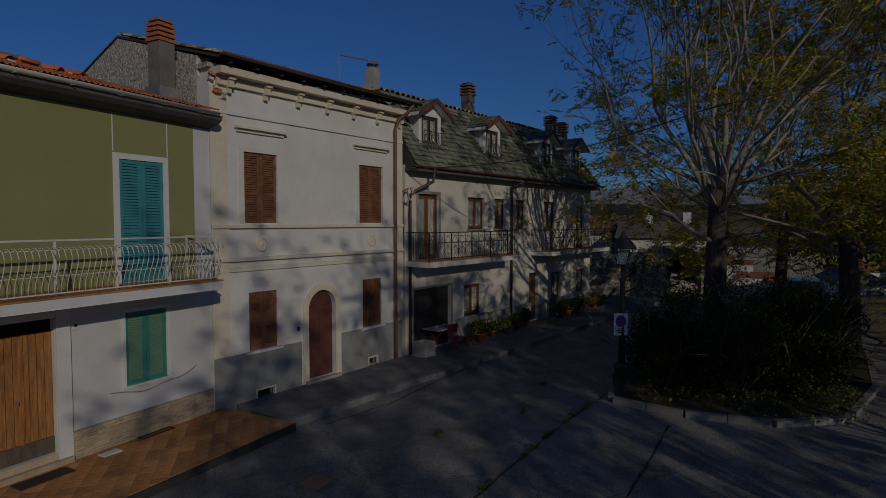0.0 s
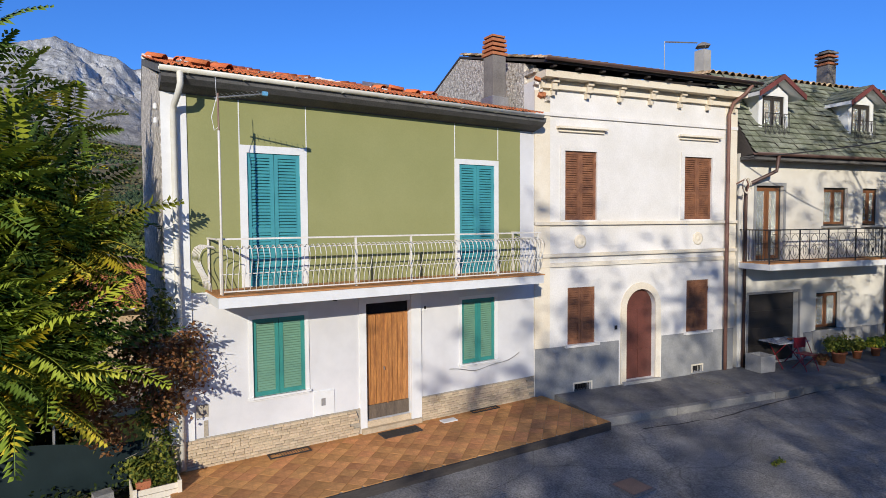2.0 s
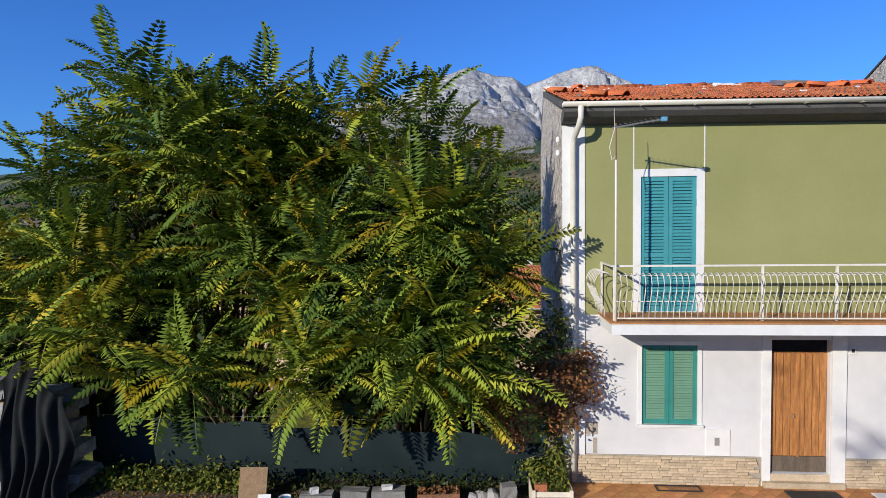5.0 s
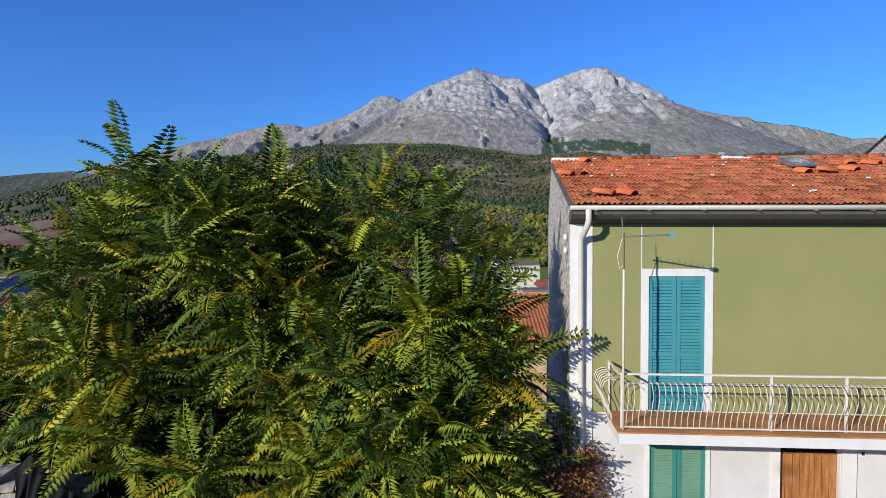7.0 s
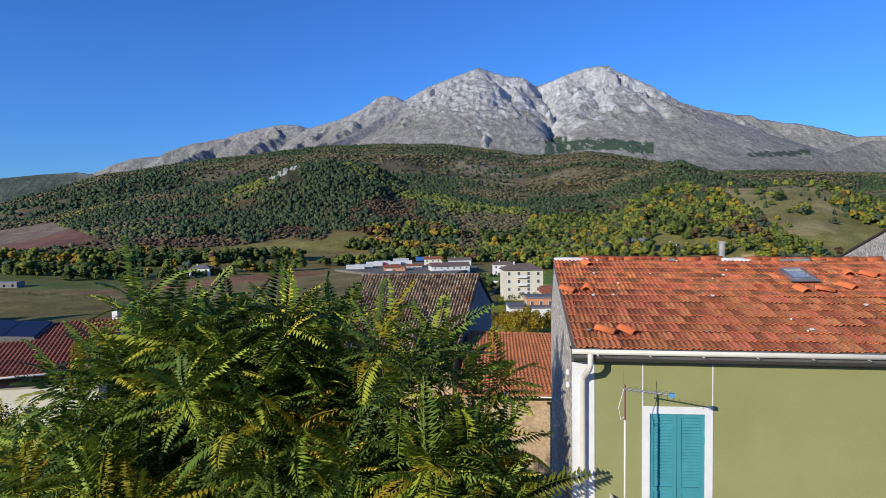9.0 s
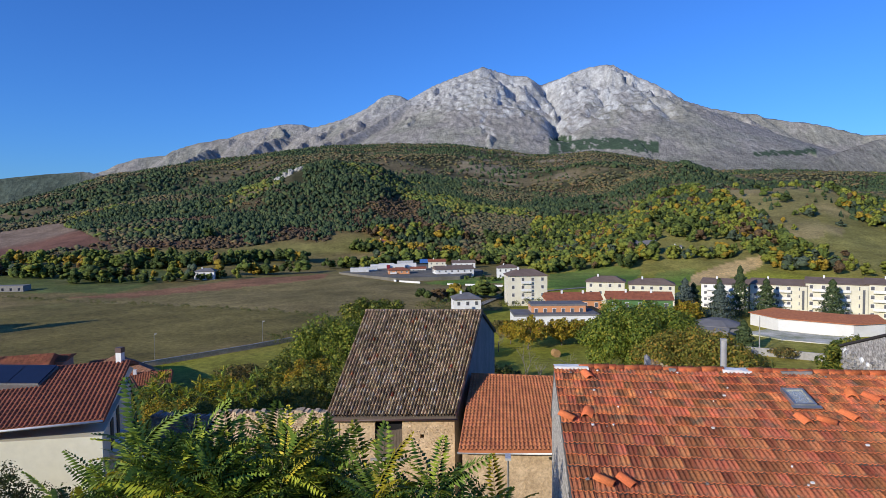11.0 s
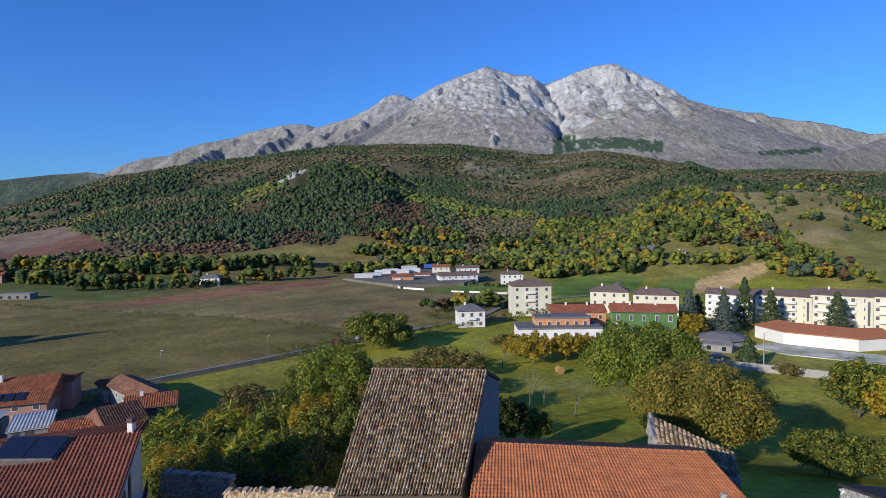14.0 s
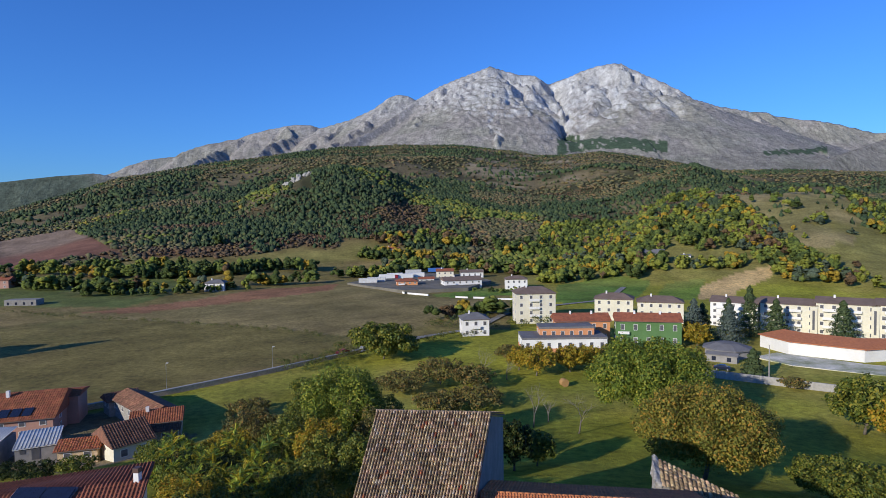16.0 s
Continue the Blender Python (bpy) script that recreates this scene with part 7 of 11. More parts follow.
# stone barn
barn = empty("barn", pose(0, 0, 0), "old stone barn with weathered clay tile roof and ochre plaster", "barn")
E0, E1, R0, R1, K0, K1 = (-10.26, 18.92, 1.30), (-3.40, 19.56, 1.30), (-10.9, 31.1, 5.05), (-2.36, 31.1, 5.08), (-11.4, 41.2, 1.6), (-1.55, 40.6, 1.9)
ax, ay = (E1[0] - E0[0]), (E1[1] - E0[1])
al = math.degrees(math.atan2(ay, ax))
fl = math.hypot(ax, ay)
fw = part("front_wall", wall(bmesh.new(), 0.15, fl - 0.12, -6.0, 1.22, 0.0, 0.5, [(2.55, -0.95, 4.0, 1.12), (4.95, 0.05, 5.15, 0.28)]), M_BARN, barn, "patched ochre plaster over rubble stone")
fw.matrix_basis = pose(E0[0], E0[1] + 0.3, 0, 0, 0, al)
dd = part("hatch", bx(2.56, 0.16, -0.94, 4.0, 0.22, 0.46), M_OLDWOOD, barn, "grey weathered double hatch under a dark gap")
dd.matrix_basis = fw.matrix_basis
for i in range(9):
    o = part("plank", bev(bx(2.57 + i * 0.159, 0.13, -0.93, 2.722 + i * 0.159, 0.158, 0.50 + 0.05 * math.sin(i * 0.9)), 0.005), M_OLDWOOD, dd)
# near-black sheet stands in for the unlit loft
o = part("void", bx(2.5, 0.6, -1.0, 4.05, 0.62, 1.15), M_DARK, barn)
o.matrix_basis = fw.matrix_basis
o = part("sill", bev(bx(2.3, -0.1, -1.1, 4.2, 0.5, -0.955), 0.02), M_STONE_G, barn)
o.matrix_basis = fw.matrix_basis
rnd = random.Random(12)
bm = bmesh.new()
for i in range(1500):
    u, z = rnd.uniform(0.2, fl - 0.25), rnd.uniform(-5.0, 1.15)
    if 2.3 < u < 4.25 and -1.2 < z:
        continue
    if noise.noise((u * 0.6, z * 0.6, 3.0)) < -0.12:
        continue
    w, h = rnd.uniform(0.04, 0.12), rnd.uniform(0.03, 0.07)
    c = [bm.verts.new((u + w * math.cos(k * 1.047) * rnd.uniform(0.8, 1.1), -0.004 - rnd.random() * 0.012, z + h * math.sin(k * 1.047) * rnd.uniform(0.8, 1.1))) for k in range(6)]
    d = [bm.verts.new((u + (v.co.x - u) * 0.8, -0.016 - rnd.random() * 0.012, z + (v.co.z - z) * 0.8)) for v in c]
    bm.faces.new(d)
    for k in range(6):
        bm.faces.new((c[k], c[(k + 1) % 6], d[(k + 1) % 6], d[k]))
bmesh.ops.recalc_face_normals(bm, faces=bm.faces)
o = part("rubble", bm, M_STONE, barn, "rubble stones showing through thin plaster")
o["kind"] = "stuff"
o.matrix_basis = fw.matrix_basis
bm = bmesh.new()
def gable_side(bm, e, r, k, dx):
    P = [(e[0] + dx, e[1] + 0.31, -7), (e[0] + dx, e[1] + 0.31, e[2] - 0.05), (r[0] + dx, r[1], r[2] - 0.18), (k[0] + dx, k[1] - 0.3, k[2] - 0.18), (k[0] + dx, k[1] - 0.3, -12)]
    a = [bm.verts.new(p) for p in P]
    b = [bm.verts.new((p[0] + 0.45, p[1], p[2])) for p in P]
    bm.faces.new(a), bm.faces.new(b[::-1])
    for i in range(5):
        bm.faces.new((a[i], b[i], b[(i + 1) % 5], a[(i + 1) % 5]))
gable_side(bm, E1, R1, K1, -0.60)
part("side_wall", bm, M_GREYWALL, barn, "grey cement rendered gable wall")
bm = bmesh.new()
gable_side(bm, E0, R0, K0, 0.2)
part("side_wall", bm, M_BARN, barn)
part("back_wall", prism(bmesh.new(), [(-11.2, 40.5), (-1.9, 40.0), (-1.9, 40.5), (-11.2, 41.0)], -12, 1.5), M_BARN, barn)
bm = bmesh.new()
roof_sheet(bm, E0, E1, R0, R1)
broof = part("roof", bm, M_OLDWOOD, barn, "weathered brown clay tile roof")
part("rear_slope", roof_sheet(bmesh.new(), R0, R1, K0, K1), M_OLDWOOD, broof)
up = lambda p: (p[0], p[1], p[2] + 0.03)
V, F = tile_field(up(E0), up(E1), up(R0), up(R1), 40, 30, [(q, h * 1.6) for q, h in COPPO], 0.06, 0.034, 61)
F2 = F.reshape(40 * 30, -1, 4)
luck = np.random.default_rng(4).random(len(F2))
for lo, hi, m, lb in ((0.0, 0.90, M_COPPO, ""), (0.90, 0.988, M_COPPO_L, "pale lichened clay tiles"), (0.988, 2, M_TILE_I, "newer orange clay tiles")):
    tagged(part("roof_tiles", np_mesh("roof_tiles", V, F2[(luck >= lo) & (luck < hi)].reshape(-1, 4), m), None, broof, lb), kind="stuff")
V, F = tile_field(up(R0), up(R1), up(K0), up(K1), 33, 30, COPPO, 0.05, 0.03, 62)
tagged(part("back_tiles", np_mesh("back_tiles", V, F[:, ::-1], M_COPPO), None, broof), kind="stuff")
rc = np_mesh("ridge_tile", tile_field((-0.16, 0, 0), (0.16, 0, 0), (-0.16, 0.36, 0), (0.16, 0.36, 0), 1, 1, COPPO, 0.03, 0.006, 63)[0] * np.array([1, 1, 1.3]), tile_field((-0.16, 0, 0), (0.16, 0, 0), (-0.16, 0.36, 0), (0.16, 0.36, 0), 1, 1, COPPO, 0.03, 0.006, 63)[1], M_COPPO_P)
for i in range(25):
    o = part("ridge_tile", rc, None, broof)
    o.matrix_basis = pose(R0[0] + (i + 1) * 0.341, 31.1, 5.09, 0, 0, 90)
V, F = tile_field((-4.05, 22.2, 2.14), (-3.32, 22.2, 2.14), (-3.95, 24.6, 2.88), (-3.22, 24.6, 2.88), 4, 7, COPPO, 0.10, 0.02, 64)
tagged(part("new_tiles", np_mesh("new_tiles", V, F, M_TILE_I), None, broof, "patch of newer orange tiles"), kind="stuff")
o = part("gutter", gutter(bmesh.new(), -0.1, fl + 0.1, -0.1, 1.22, 0.08), M_GUTTER_B, barn, "dark metal gutter", True)
o.matrix_basis = pose(E0[0], E0[1], 0, 0, 0, al)
part("downpipe", tube(bmesh.new(), [(-10.2, 18.85, 1.15), (-10.15, 19.1, 0.9), (-10.1, 19.15, -4.5)], 0.055, 8), M_GUTTER_B, barn, "", True)

# low house with the red pantile roof
rh = empty("house", pose(0, 0, 0), "low house with a broad red pantile roof beside the barn", "house")
part("outer_wall", prism(bmesh.new(), [(-2.9, 16.9), (10.6, 18.2), (11.2, 30.0), (-2.0, 30.0)], -8, [0.62, 0.2, 0.05, 0.35]), M_BARN, rh, "ochre plaster walls")
bm = bmesh.new()
roof_sheet(bm, (-3.05, 16.4, 0.78), (4.9, 17.0, 0.78), (-2.9, 25.2, 2.06), (4.4, 25.45, 1.9), 0.12)
rroof = part("roof", bm, M_TILE_RED, rh, "bright red pantile roof")
part("roof_slope", roof_sheet(bmesh.new(), (4.9, 17.0, 0.72), (12.3, 17.8, 0.3), (4.4, 25.45, 1.86), (11.0, 25.7, 1.66), 0.12), M_TILE_RED, rroof)
part("rear_slope", roof_sheet(bmesh.new(), (-2.9, 25.2, 2.06), (11.0, 25.7, 1.66), (-2.5, 30.2, 0.50), (11.4, 30.2, 0.22), 0.12), M_TILE_RED, rroof)
V, F = tile_field((11.4, 30.2, 0.24), (-2.5, 30.2, 0.52), (11.0, 25.72, 1.68), (-2.9, 25.22, 2.08), 60, 14, [(q, h * 0.62) for q, h in PANTILE], 0.045, 0.012, 77)
tagged(part("roof_tiles", np_mesh("roof_tiles", V, F, M_TILE_RED), None, rroof, "weathered red pantiles on the rear slope"), kind="stuff")
for i, (c, n) in enumerate((((((-3.05, 16.4, 0.79), (4.9, 17.0, 0.79), (-2.9, 25.2, 2.07), (4.4, 25.45, 1.91))), 40), (((4.9, 17.0, 0.74), (12.3, 17.8, 0.32), (4.4, 25.45, 1.88), (11.0, 25.7, 1.68)), 35))):
    V, F = tile_field(*c, n, 24, [(q, h * 0.62) for q, h in PANTILE], 0.045, 0.006, 70 + i)
    tagged(part("roof_tiles", np_mesh("roof_tiles", V, F, M_TILE_RED), None, rroof), kind="stuff")
cap_ = to_mesh("ridge_cap", tube(bmesh.new(), [(0, 0, 0), (0.40, 0, 0.012)], 0.085, 8, 0.10), M_TILE_RED, True)
for i in range(36):
    part("ridge_cap", cap_, None, rroof).matrix_basis = pose(-2.9 + i * 0.386, 25.2 + i * 0.0139, 2.07 - i * 0.0111, 0, 1.6, 2)
o = part("gutter", gutter(bmesh.new(), 0, 15.4, 0, 0, 0.08), M_METAL, rh, "grey metal gutter", True)
o.matrix_basis = pose(-3.1, 16.33, 0.72, 0, 1.0, 4.6)
pl = empty("chimney_pipe", pose(5.06, 6.15, -3.0), "slim pale cement chimney pipe behind the roof", "chimney", "chimneys")
part("pipe", bev(bx(-0.065, -0.065, 0, 0.065, 0.065, 11.14), 0.015), M_KERB, pl, "", True)
part("cap", bev(bx(-0.07, -0.07, 11.142, 0.07, 0.07, 11.2), 0.015), M_KERB, pl)
lp = empty("street_lamp", pose(-0.75, 14.6, -3.6), "slim grey lamp post with a flat modern lamp head", "street lamp", "modern street lamps")
part("post", tube(bmesh.new(), [(0, 0, 0), (0, 0, 4.9)], 0.06, 8, 0.04), M_METAL, lp)
part("head", bev(bx(-0.12, -0.45, 4.9, 0.12, 0.1, 5.0), 0.02), M_SHEET, lp)
# ruined stone gable behind the red roof
ru = empty("ruined_wall", pose(9.05, 31.0, -2.9, 0, 0, -8), "ruined rubble stone gable with collapsed tiles on top", "ruin")
bm = bmesh.new()
prism(bm, [(0, 0), (0.45, 0), (0.45, 2.2), (0, 2.2)], 0, [3.5, 3.3, 4.2, 4.55])
prism(bm, [(0.45, 0), (5.8, 0), (5.8, 2.2), (0.45, 2.2)], 0, [3.0, 0.8, 1.8, 4.0])
bmesh.ops.subdivide_edges(bm, edges=bm.edges[:], cuts=9, use_grid_fill=True)
for v in bm.verts:
    v.co += Vector((noise.noise(v.co * 2.7), noise.noise(v.co * 2.7 + Vector((9, 0, 0))), noise.noise(v.co * 3.1 + Vector((0, 7, 0))))) * 0.20
part("wall", bm, M_STONE_G, ru)
V, F = tile_field((0.4, -0.1, 3.2), (5.9, -0.1, 0.95), (0.4, 2.2, 4.2), (5.9, 2.2, 1.95), 17, 8, COPPO, 0.08, 0.10, 77)
tagged(part("fallen_tiles", np_mesh("fallen_tiles", V, F, M_COPPO), None, ru, "collapsed clay tiles"), kind="stuff")
# stone garden wall beside the barn
def rubble_wall(name, m, L, H, T, label, cat, step=0.28, seed=2, material=None, k=1.0):
    w = empty(name, m, label, cat)
    r = random.Random(seed)
    part("core", bx(0, 0.03, -3, L, T - 0.03, H - 0.14), M_BARN, w)
    bm = bmesh.new()
    z = -0.6
    while z < H:
        hgt = r.uniform(0.12, 0.24) * k
        u = r.uniform(-0.1, 0.1)
        while u < L:
            wd = r.uniform(0.16, 0.45) * k
            top = z + hgt + (r.uniform(-0.10, 0.12) if z + hgt > H - 0.1 else -0.015)
            s = [bm.verts.new((u + dx * (wd - 0.02) + r.uniform(-.02, .02), dy + r.uniform(-.045, .03), (z if dz == 0 else top) + r.uniform(-.015, .015))) for dx, dy, dz in ((0, 0, 0), (1, 0, 0), (1, T, 0), (0, T, 0), (0, 0.02, 1), (1, 0.02, 1), (1, T - .02, 1), (0, T - .02, 1))]
            for f in ((3, 2, 1, 0), (4, 5, 6, 7), (0, 1, 5, 4), (1, 2, 6, 5), (2, 3, 7, 6), (3, 0, 4, 7)):
                bm.faces.new([s[i] for i in f])
            u += wd
        z += hgt
    for v in bm.verts:
        v.co += Vector((noise.noise(v.co * 2.3), 0.4 * noise.noise(v.co * 3.1), noise.noise(v.co * 1.3 + Vector((4, 0, 0))))) * 0.09
    tagged(part("stones", bm, material or M_STONE, w), kind="stuff")
    return w
rubble_wall("garden_wall", pose(-16.2, 18.6, -2.2, 0, 0, 4), 6.0, 3.72, 0.5, "crumbling ochre rubble stone garden wall beside the barn", "wall", seed=5, material=M_STONE, k=0.55)

# white gate pillar and a heap of broken walling below the barn
gp_ = empty("gate_pillar", pose(-20.8, 19.5, -5.0, 0, 0, 20), "white plastered gate pillar with a stone cap", "pillar")
part("shaft", bev(bx(-0.24, -0.24, -2, 0.24, 0.24, 3.55), 0.02), M_WHITE_FAR, gp_)
part("cap", bev(bx(-0.33, -0.33, 3.552, 0.33, 0.33, 3.75), 0.05), M_TRIM_W, gp_)

rubble_wall("ruined_wall", pose(-26.0, 28.2, -4.6, 0, 0, -2), 5.3, 2.45, 0.7, "tumbled pale stone walling among the bushes", "ruin", seed=9, material=M_STONE_G, k=0.8)

# house with dark red roof and solar panels
lh = empty("house", pose(0, 0, 0), "cream house with dark red pantile roof and solar panels", "house")
LE0, LE1, LR0, LR1 = (-31.0, 14.2, 1.25), (-21.0, 16.7, 1.75), (-34.0, 20.2, 2.75), (-23.3, 22.3, 3.35)
part("outer_wall", prism(bmesh.new(), [(-31.2, 14.8), (-21.5, 17.2), (-27.3, 28.0), (-37.0, 25.0)], -9, 0.7), M_YELLOW_FAR, lh, "cream painted walls")
bm = bmesh.new()
roof_sheet(bm, LE0, LE1, LR0, LR1)
LB0, LB1 = (-38.0, 26.0, 0.75), (-27.4, 29.2, 1.5)
lroof = part("roof", bm, M_TILE_DK, lh, "dark red pantile roof")
part("rear_slope", roof_sheet(bmesh.new(), LR0, LR1, LB0, LB1), M_TILE_DK, lroof)
bm = bmesh.new()
gg = [bm.verts.new(p) for p in ((-21.6, 17.3, 1.3), (-27.35, 28.5, 1.3), (-23.8, 22.3, 3.22))]
g2 = [bm.verts.new(p.co + Vector((-0.3, 0, 0))) for p in gg]
bm.faces.new(gg), bm.faces.new(g2[::-1])
for i in range(3):
    bm.faces.new((gg[i], g2[i], g2[(i + 1) % 3], gg[(i + 1) % 3]))
part("gable", bm, M_WHITE_FAR, lh)
V, F = tile_field(up(LE0), up(LE1), up(LR0), up(LR1), 44, 18, PANTILE, 0.025, 0.004, 80)
tagged(part("roof_tiles", np_mesh("roof_tiles", V, F, M_TILE_DK), None, lroof), kind="stuff")
V, F = tile_field(up(LR0), up(LR1), up(LB0), up(LB1), 44, 18, PANTILE, 0.025, 0.004, 81)
tagged(part("back_tiles", np_mesh("back_tiles", V, F[:, ::-1], M_TILE_DK), None, lroof), kind="stuff")
o = part("gutter", gutter(bmesh.new(), 0, 10.3, 0, 0, 0.09), M_TRIM_W, lh, "white gutter", True)
o.matrix_basis = pose(LE0[0], LE0[1] - 0.08, LE0[2] - 0.02, 0, -2.8, 14)
ga = pose(-21.5, 17.2, 0, 0, 0, math.degrees(math.atan2(10.8, -5.8)))
part("balcony", bev(bx(2.2, -0.95, -1.15, 6.4, -0.002, -1.0), 0.01), M_WHITE_FAR, lh, "small balcony with dark iron rail").matrix_basis = ga
for a, b, c, d in ((2.6, -1.0, 3.5, 0.6), (5.0, -1.0, 5.9, 0.6), (3.9, -4.6, 5.2, -2.4), (1.0, -4.2, 1.9, -2.9)):
    part("shuttered_door", bev(bx(a, -0.06, b, c, -0.002, d), 0.01), M_WINDARK, lh, "dark shuttered opening").matrix_basis = ga
for i in range(15):
    part("rail_bar", bx(2.22 + i * 0.296, -0.93, -0.998, 2.25 + i * 0.296, -0.90, -0.1), M_IRON_D, lh).matrix_basis = ga
part("top_rail", bx(2.2, -0.94, -0.098, 6.4, -0.89, -0.06), M_IRON_D, lh).matrix_basis = ga
lc = empty("chimney", pose(-23.9, 22.2, 2.75), "white plastered chimney with a dark clay top", "chimney", "chimneys")
part("shaft", bev(bx(-0.17, -0.17, 0, 0.17, 0.17, 1.15), 0.02), M_WHITE_FAR, lc)
part("top", bev(bx(-0.19, -0.19, 1.152, 0.19, 0.19, 1.45), 0.03), M_GUTTER_B, lc)
sp = part("solar_collector", bx(-1.7, -1.05, -0.3, 1.7, 1.05, 0.085), M_METAL, lh, "dark solar collectors on a metal frame")
sp.matrix_basis = pose(-28.6, 19.9, 2.98, 16, 3, 13)
for i in range(2):
    part("panel", bev(bx(-1.6 + i * 1.65, -1.0, 0.1, -0.0 + i * 1.65, 1.0, 0.18), 0.02), M_SOLAR, sp)
    part("frame", wall(bmesh.new(), 0, 1, 0, 1, 0, 0.01), M_METAL, sp).matrix_basis = pose(-1.62 + i * 1.65, -1.02, 0.09) @ Matrix.Diagonal((1.62, 0.01, 0.09, 1))
rw = part("roof_window", wall(bmesh.new(), -0.4, 0.4, 0, 0.1, -0.5, 0.5, []), M_METAL, lh, "small roof window in the tiles")
rw.matrix_basis = pose(-29.2, 16.9, 2.02, 16, 3, 13)
part("pane", bx(-0.33, -0.43, 0.102, 0.33, 0.43, 0.112), M_SOLAR, rw)

# ---- trees ----
def leaf_pinnate(rg, n, L, pairs=11, droop=0.5, wid=0.052, llen=0.15):
    """n compound leaves of length about L along +x: a drooping stalk with pairs of leaflets, one island a leaf."""
    t = np.concatenate([[0.0], (np.arange(pairs) + 1.2) / (pairs + 0.4)])
    Ls = L * rg.uniform(0.7, 1.15, (n, 1))
    dr = droop * rg.uniform(0.4, 1.5, (n, 1))
    sx = Ls * (t - 0.25 * dr * t * t)
    sz = Ls * (0.15 * t - 0.75 * dr * t * t)
    sy = Ls * 0.12 * rg.normal(0, 1, (n, 1)) * t * t
    base = np.stack([sx, sy, sz], -1)
    k = pairs + 1
    V = [base, base + np.array([0, 0.008, 0.004])]
    F = [(i, i + 1, k + i + 1, k + i) for i in range(pairs)]
    shape = np.sin(np.pi * np.clip(0.16 + 0.80 * t[1:], 0, 1)) ** 0.6
    b1 = base[:, 1:]
    o = 2 * k
    for side in (-1, 1):
        ll = llen * (Ls / L) * shape[None] * rg.uniform(0.8, 1.15, (n, pairs))
        hang = rg.uniform(0.0, 0.65, (n, 1)) + rg.uniform(-0.15, 0.25, (n, pairs))
        d = np.stack([0.38 * ll, side * ll * np.cos(hang) * 0.92, -ll * np.sin(hang)], -1)
        w = (wid * 0.5 * (Ls / L) * np.ones((n, pairs)))[..., None]
        off = w * np.array([1.0, -0.35 * side, 0.0])
        c = b1 + d * np.array([0.42, 0.42, 0.32])
        V += [c + off, b1 + d, c - off]
        for i in range(pairs):
            F.append((i + 1, o + i, o + pairs + i, o + 2 * pairs + i))
        o += 3 * pairs
    return np.concatenate(V, 1), np.array(F)


def orient(V, dirs, rg):
    """Turn leaves (along +x, up +z) to dirs (n,3)."""
    d = dirs / np.linalg.norm(dirs, axis=1, keepdims=True)
    upv = np.array([0, 0, 1.0]) + rg.normal(0, 0.25, d.shape)
    side = np.cross(upv, d)
    side /= np.linalg.norm(side, axis=1, keepdims=True) + 1e-9
    u2 = np.cross(d, side)
    R = np.stack([d, side, u2], 1)
    return np.einsum("nvk,nkj->nvj", V, R)


L_AIL = leaf_mat("ailanthus_leaves", [(0, (0.051, 0.089, 0.017)), (0.37, (0.120, 0.188, 0.028)), (0.68, (0.246, 0.326, 0.038)), (0.89, (0.400, 0.434, 0.043)), (0.99, (0.610, 0.488, 0.047))], 0.5, 0.12, 0.2)
L_AIL_Y = leaf_mat("yellowing_leaves", [(0, (0.117, 0.141, 0.017)), (0.4, (0.258, 0.235, 0.019)), (0.8, (0.445, 0.340, 0.021)), (1.0, (0.528, 0.352, 0.035))], 0.45, 0.35)
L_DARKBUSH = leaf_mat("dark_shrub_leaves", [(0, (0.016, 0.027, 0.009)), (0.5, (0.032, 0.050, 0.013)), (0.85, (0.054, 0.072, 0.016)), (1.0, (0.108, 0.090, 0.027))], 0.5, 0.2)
L_MID = leaf_mat("garden_tree_leaves", [(0, (0.055, 0.085, 0.018)), (0.45, (0.112, 0.142, 0.026)), (0.8, (0.200, 0.205, 0.034)), (1.0, (0.310, 0.265, 0.042))], 0.5, 0.22)
L_GOLD = leaf_mat("golden_tree_leaves", [(0, (0.142, 0.142, 0.023)), (0.4, (0.284, 0.236, 0.027)), (0.8, (0.454, 0.312, 0.030)), (1.0, (0.491, 0.246, 0.038))], 0.55, 0.25)
L_RUST = leaf_mat("rusty_oak_leaves", [(0, (0.080, 0.085, 0.030)), (0.5, (0.140, 0.130, 0.040)), (0.82, (0.215, 0.160, 0.046)), (1.0, (0.300, 0.165, 0.050))], 0.55, 0.2)
L_PINE = leaf_mat("blue_conifer_needles", [(0, (0.055, 0.078, 0.066)), (0.6, (0.085, 0.112, 0.094)), (1.0, (0.12, 0.145, 0.118))], 0.6, 0.1)
L_CEDAR = leaf_mat("green_conifer_needles", [(0, (0.038, 0.062, 0.026)), (0.6, (0.062, 0.090, 0.036)), (1.0, (0.10, 0.125, 0.045))], 0.6, 0.1)
L_DRY = leaf_mat("dry_brown_leaves", [(0, (0.160, 0.072, 0.032)), (0.5, (0.272, 0.120, 0.048)), (0.85, (0.352, 0.176, 0.072)), (1.0, (0.160, 0.160, 0.048))], 0.6, 0.2)


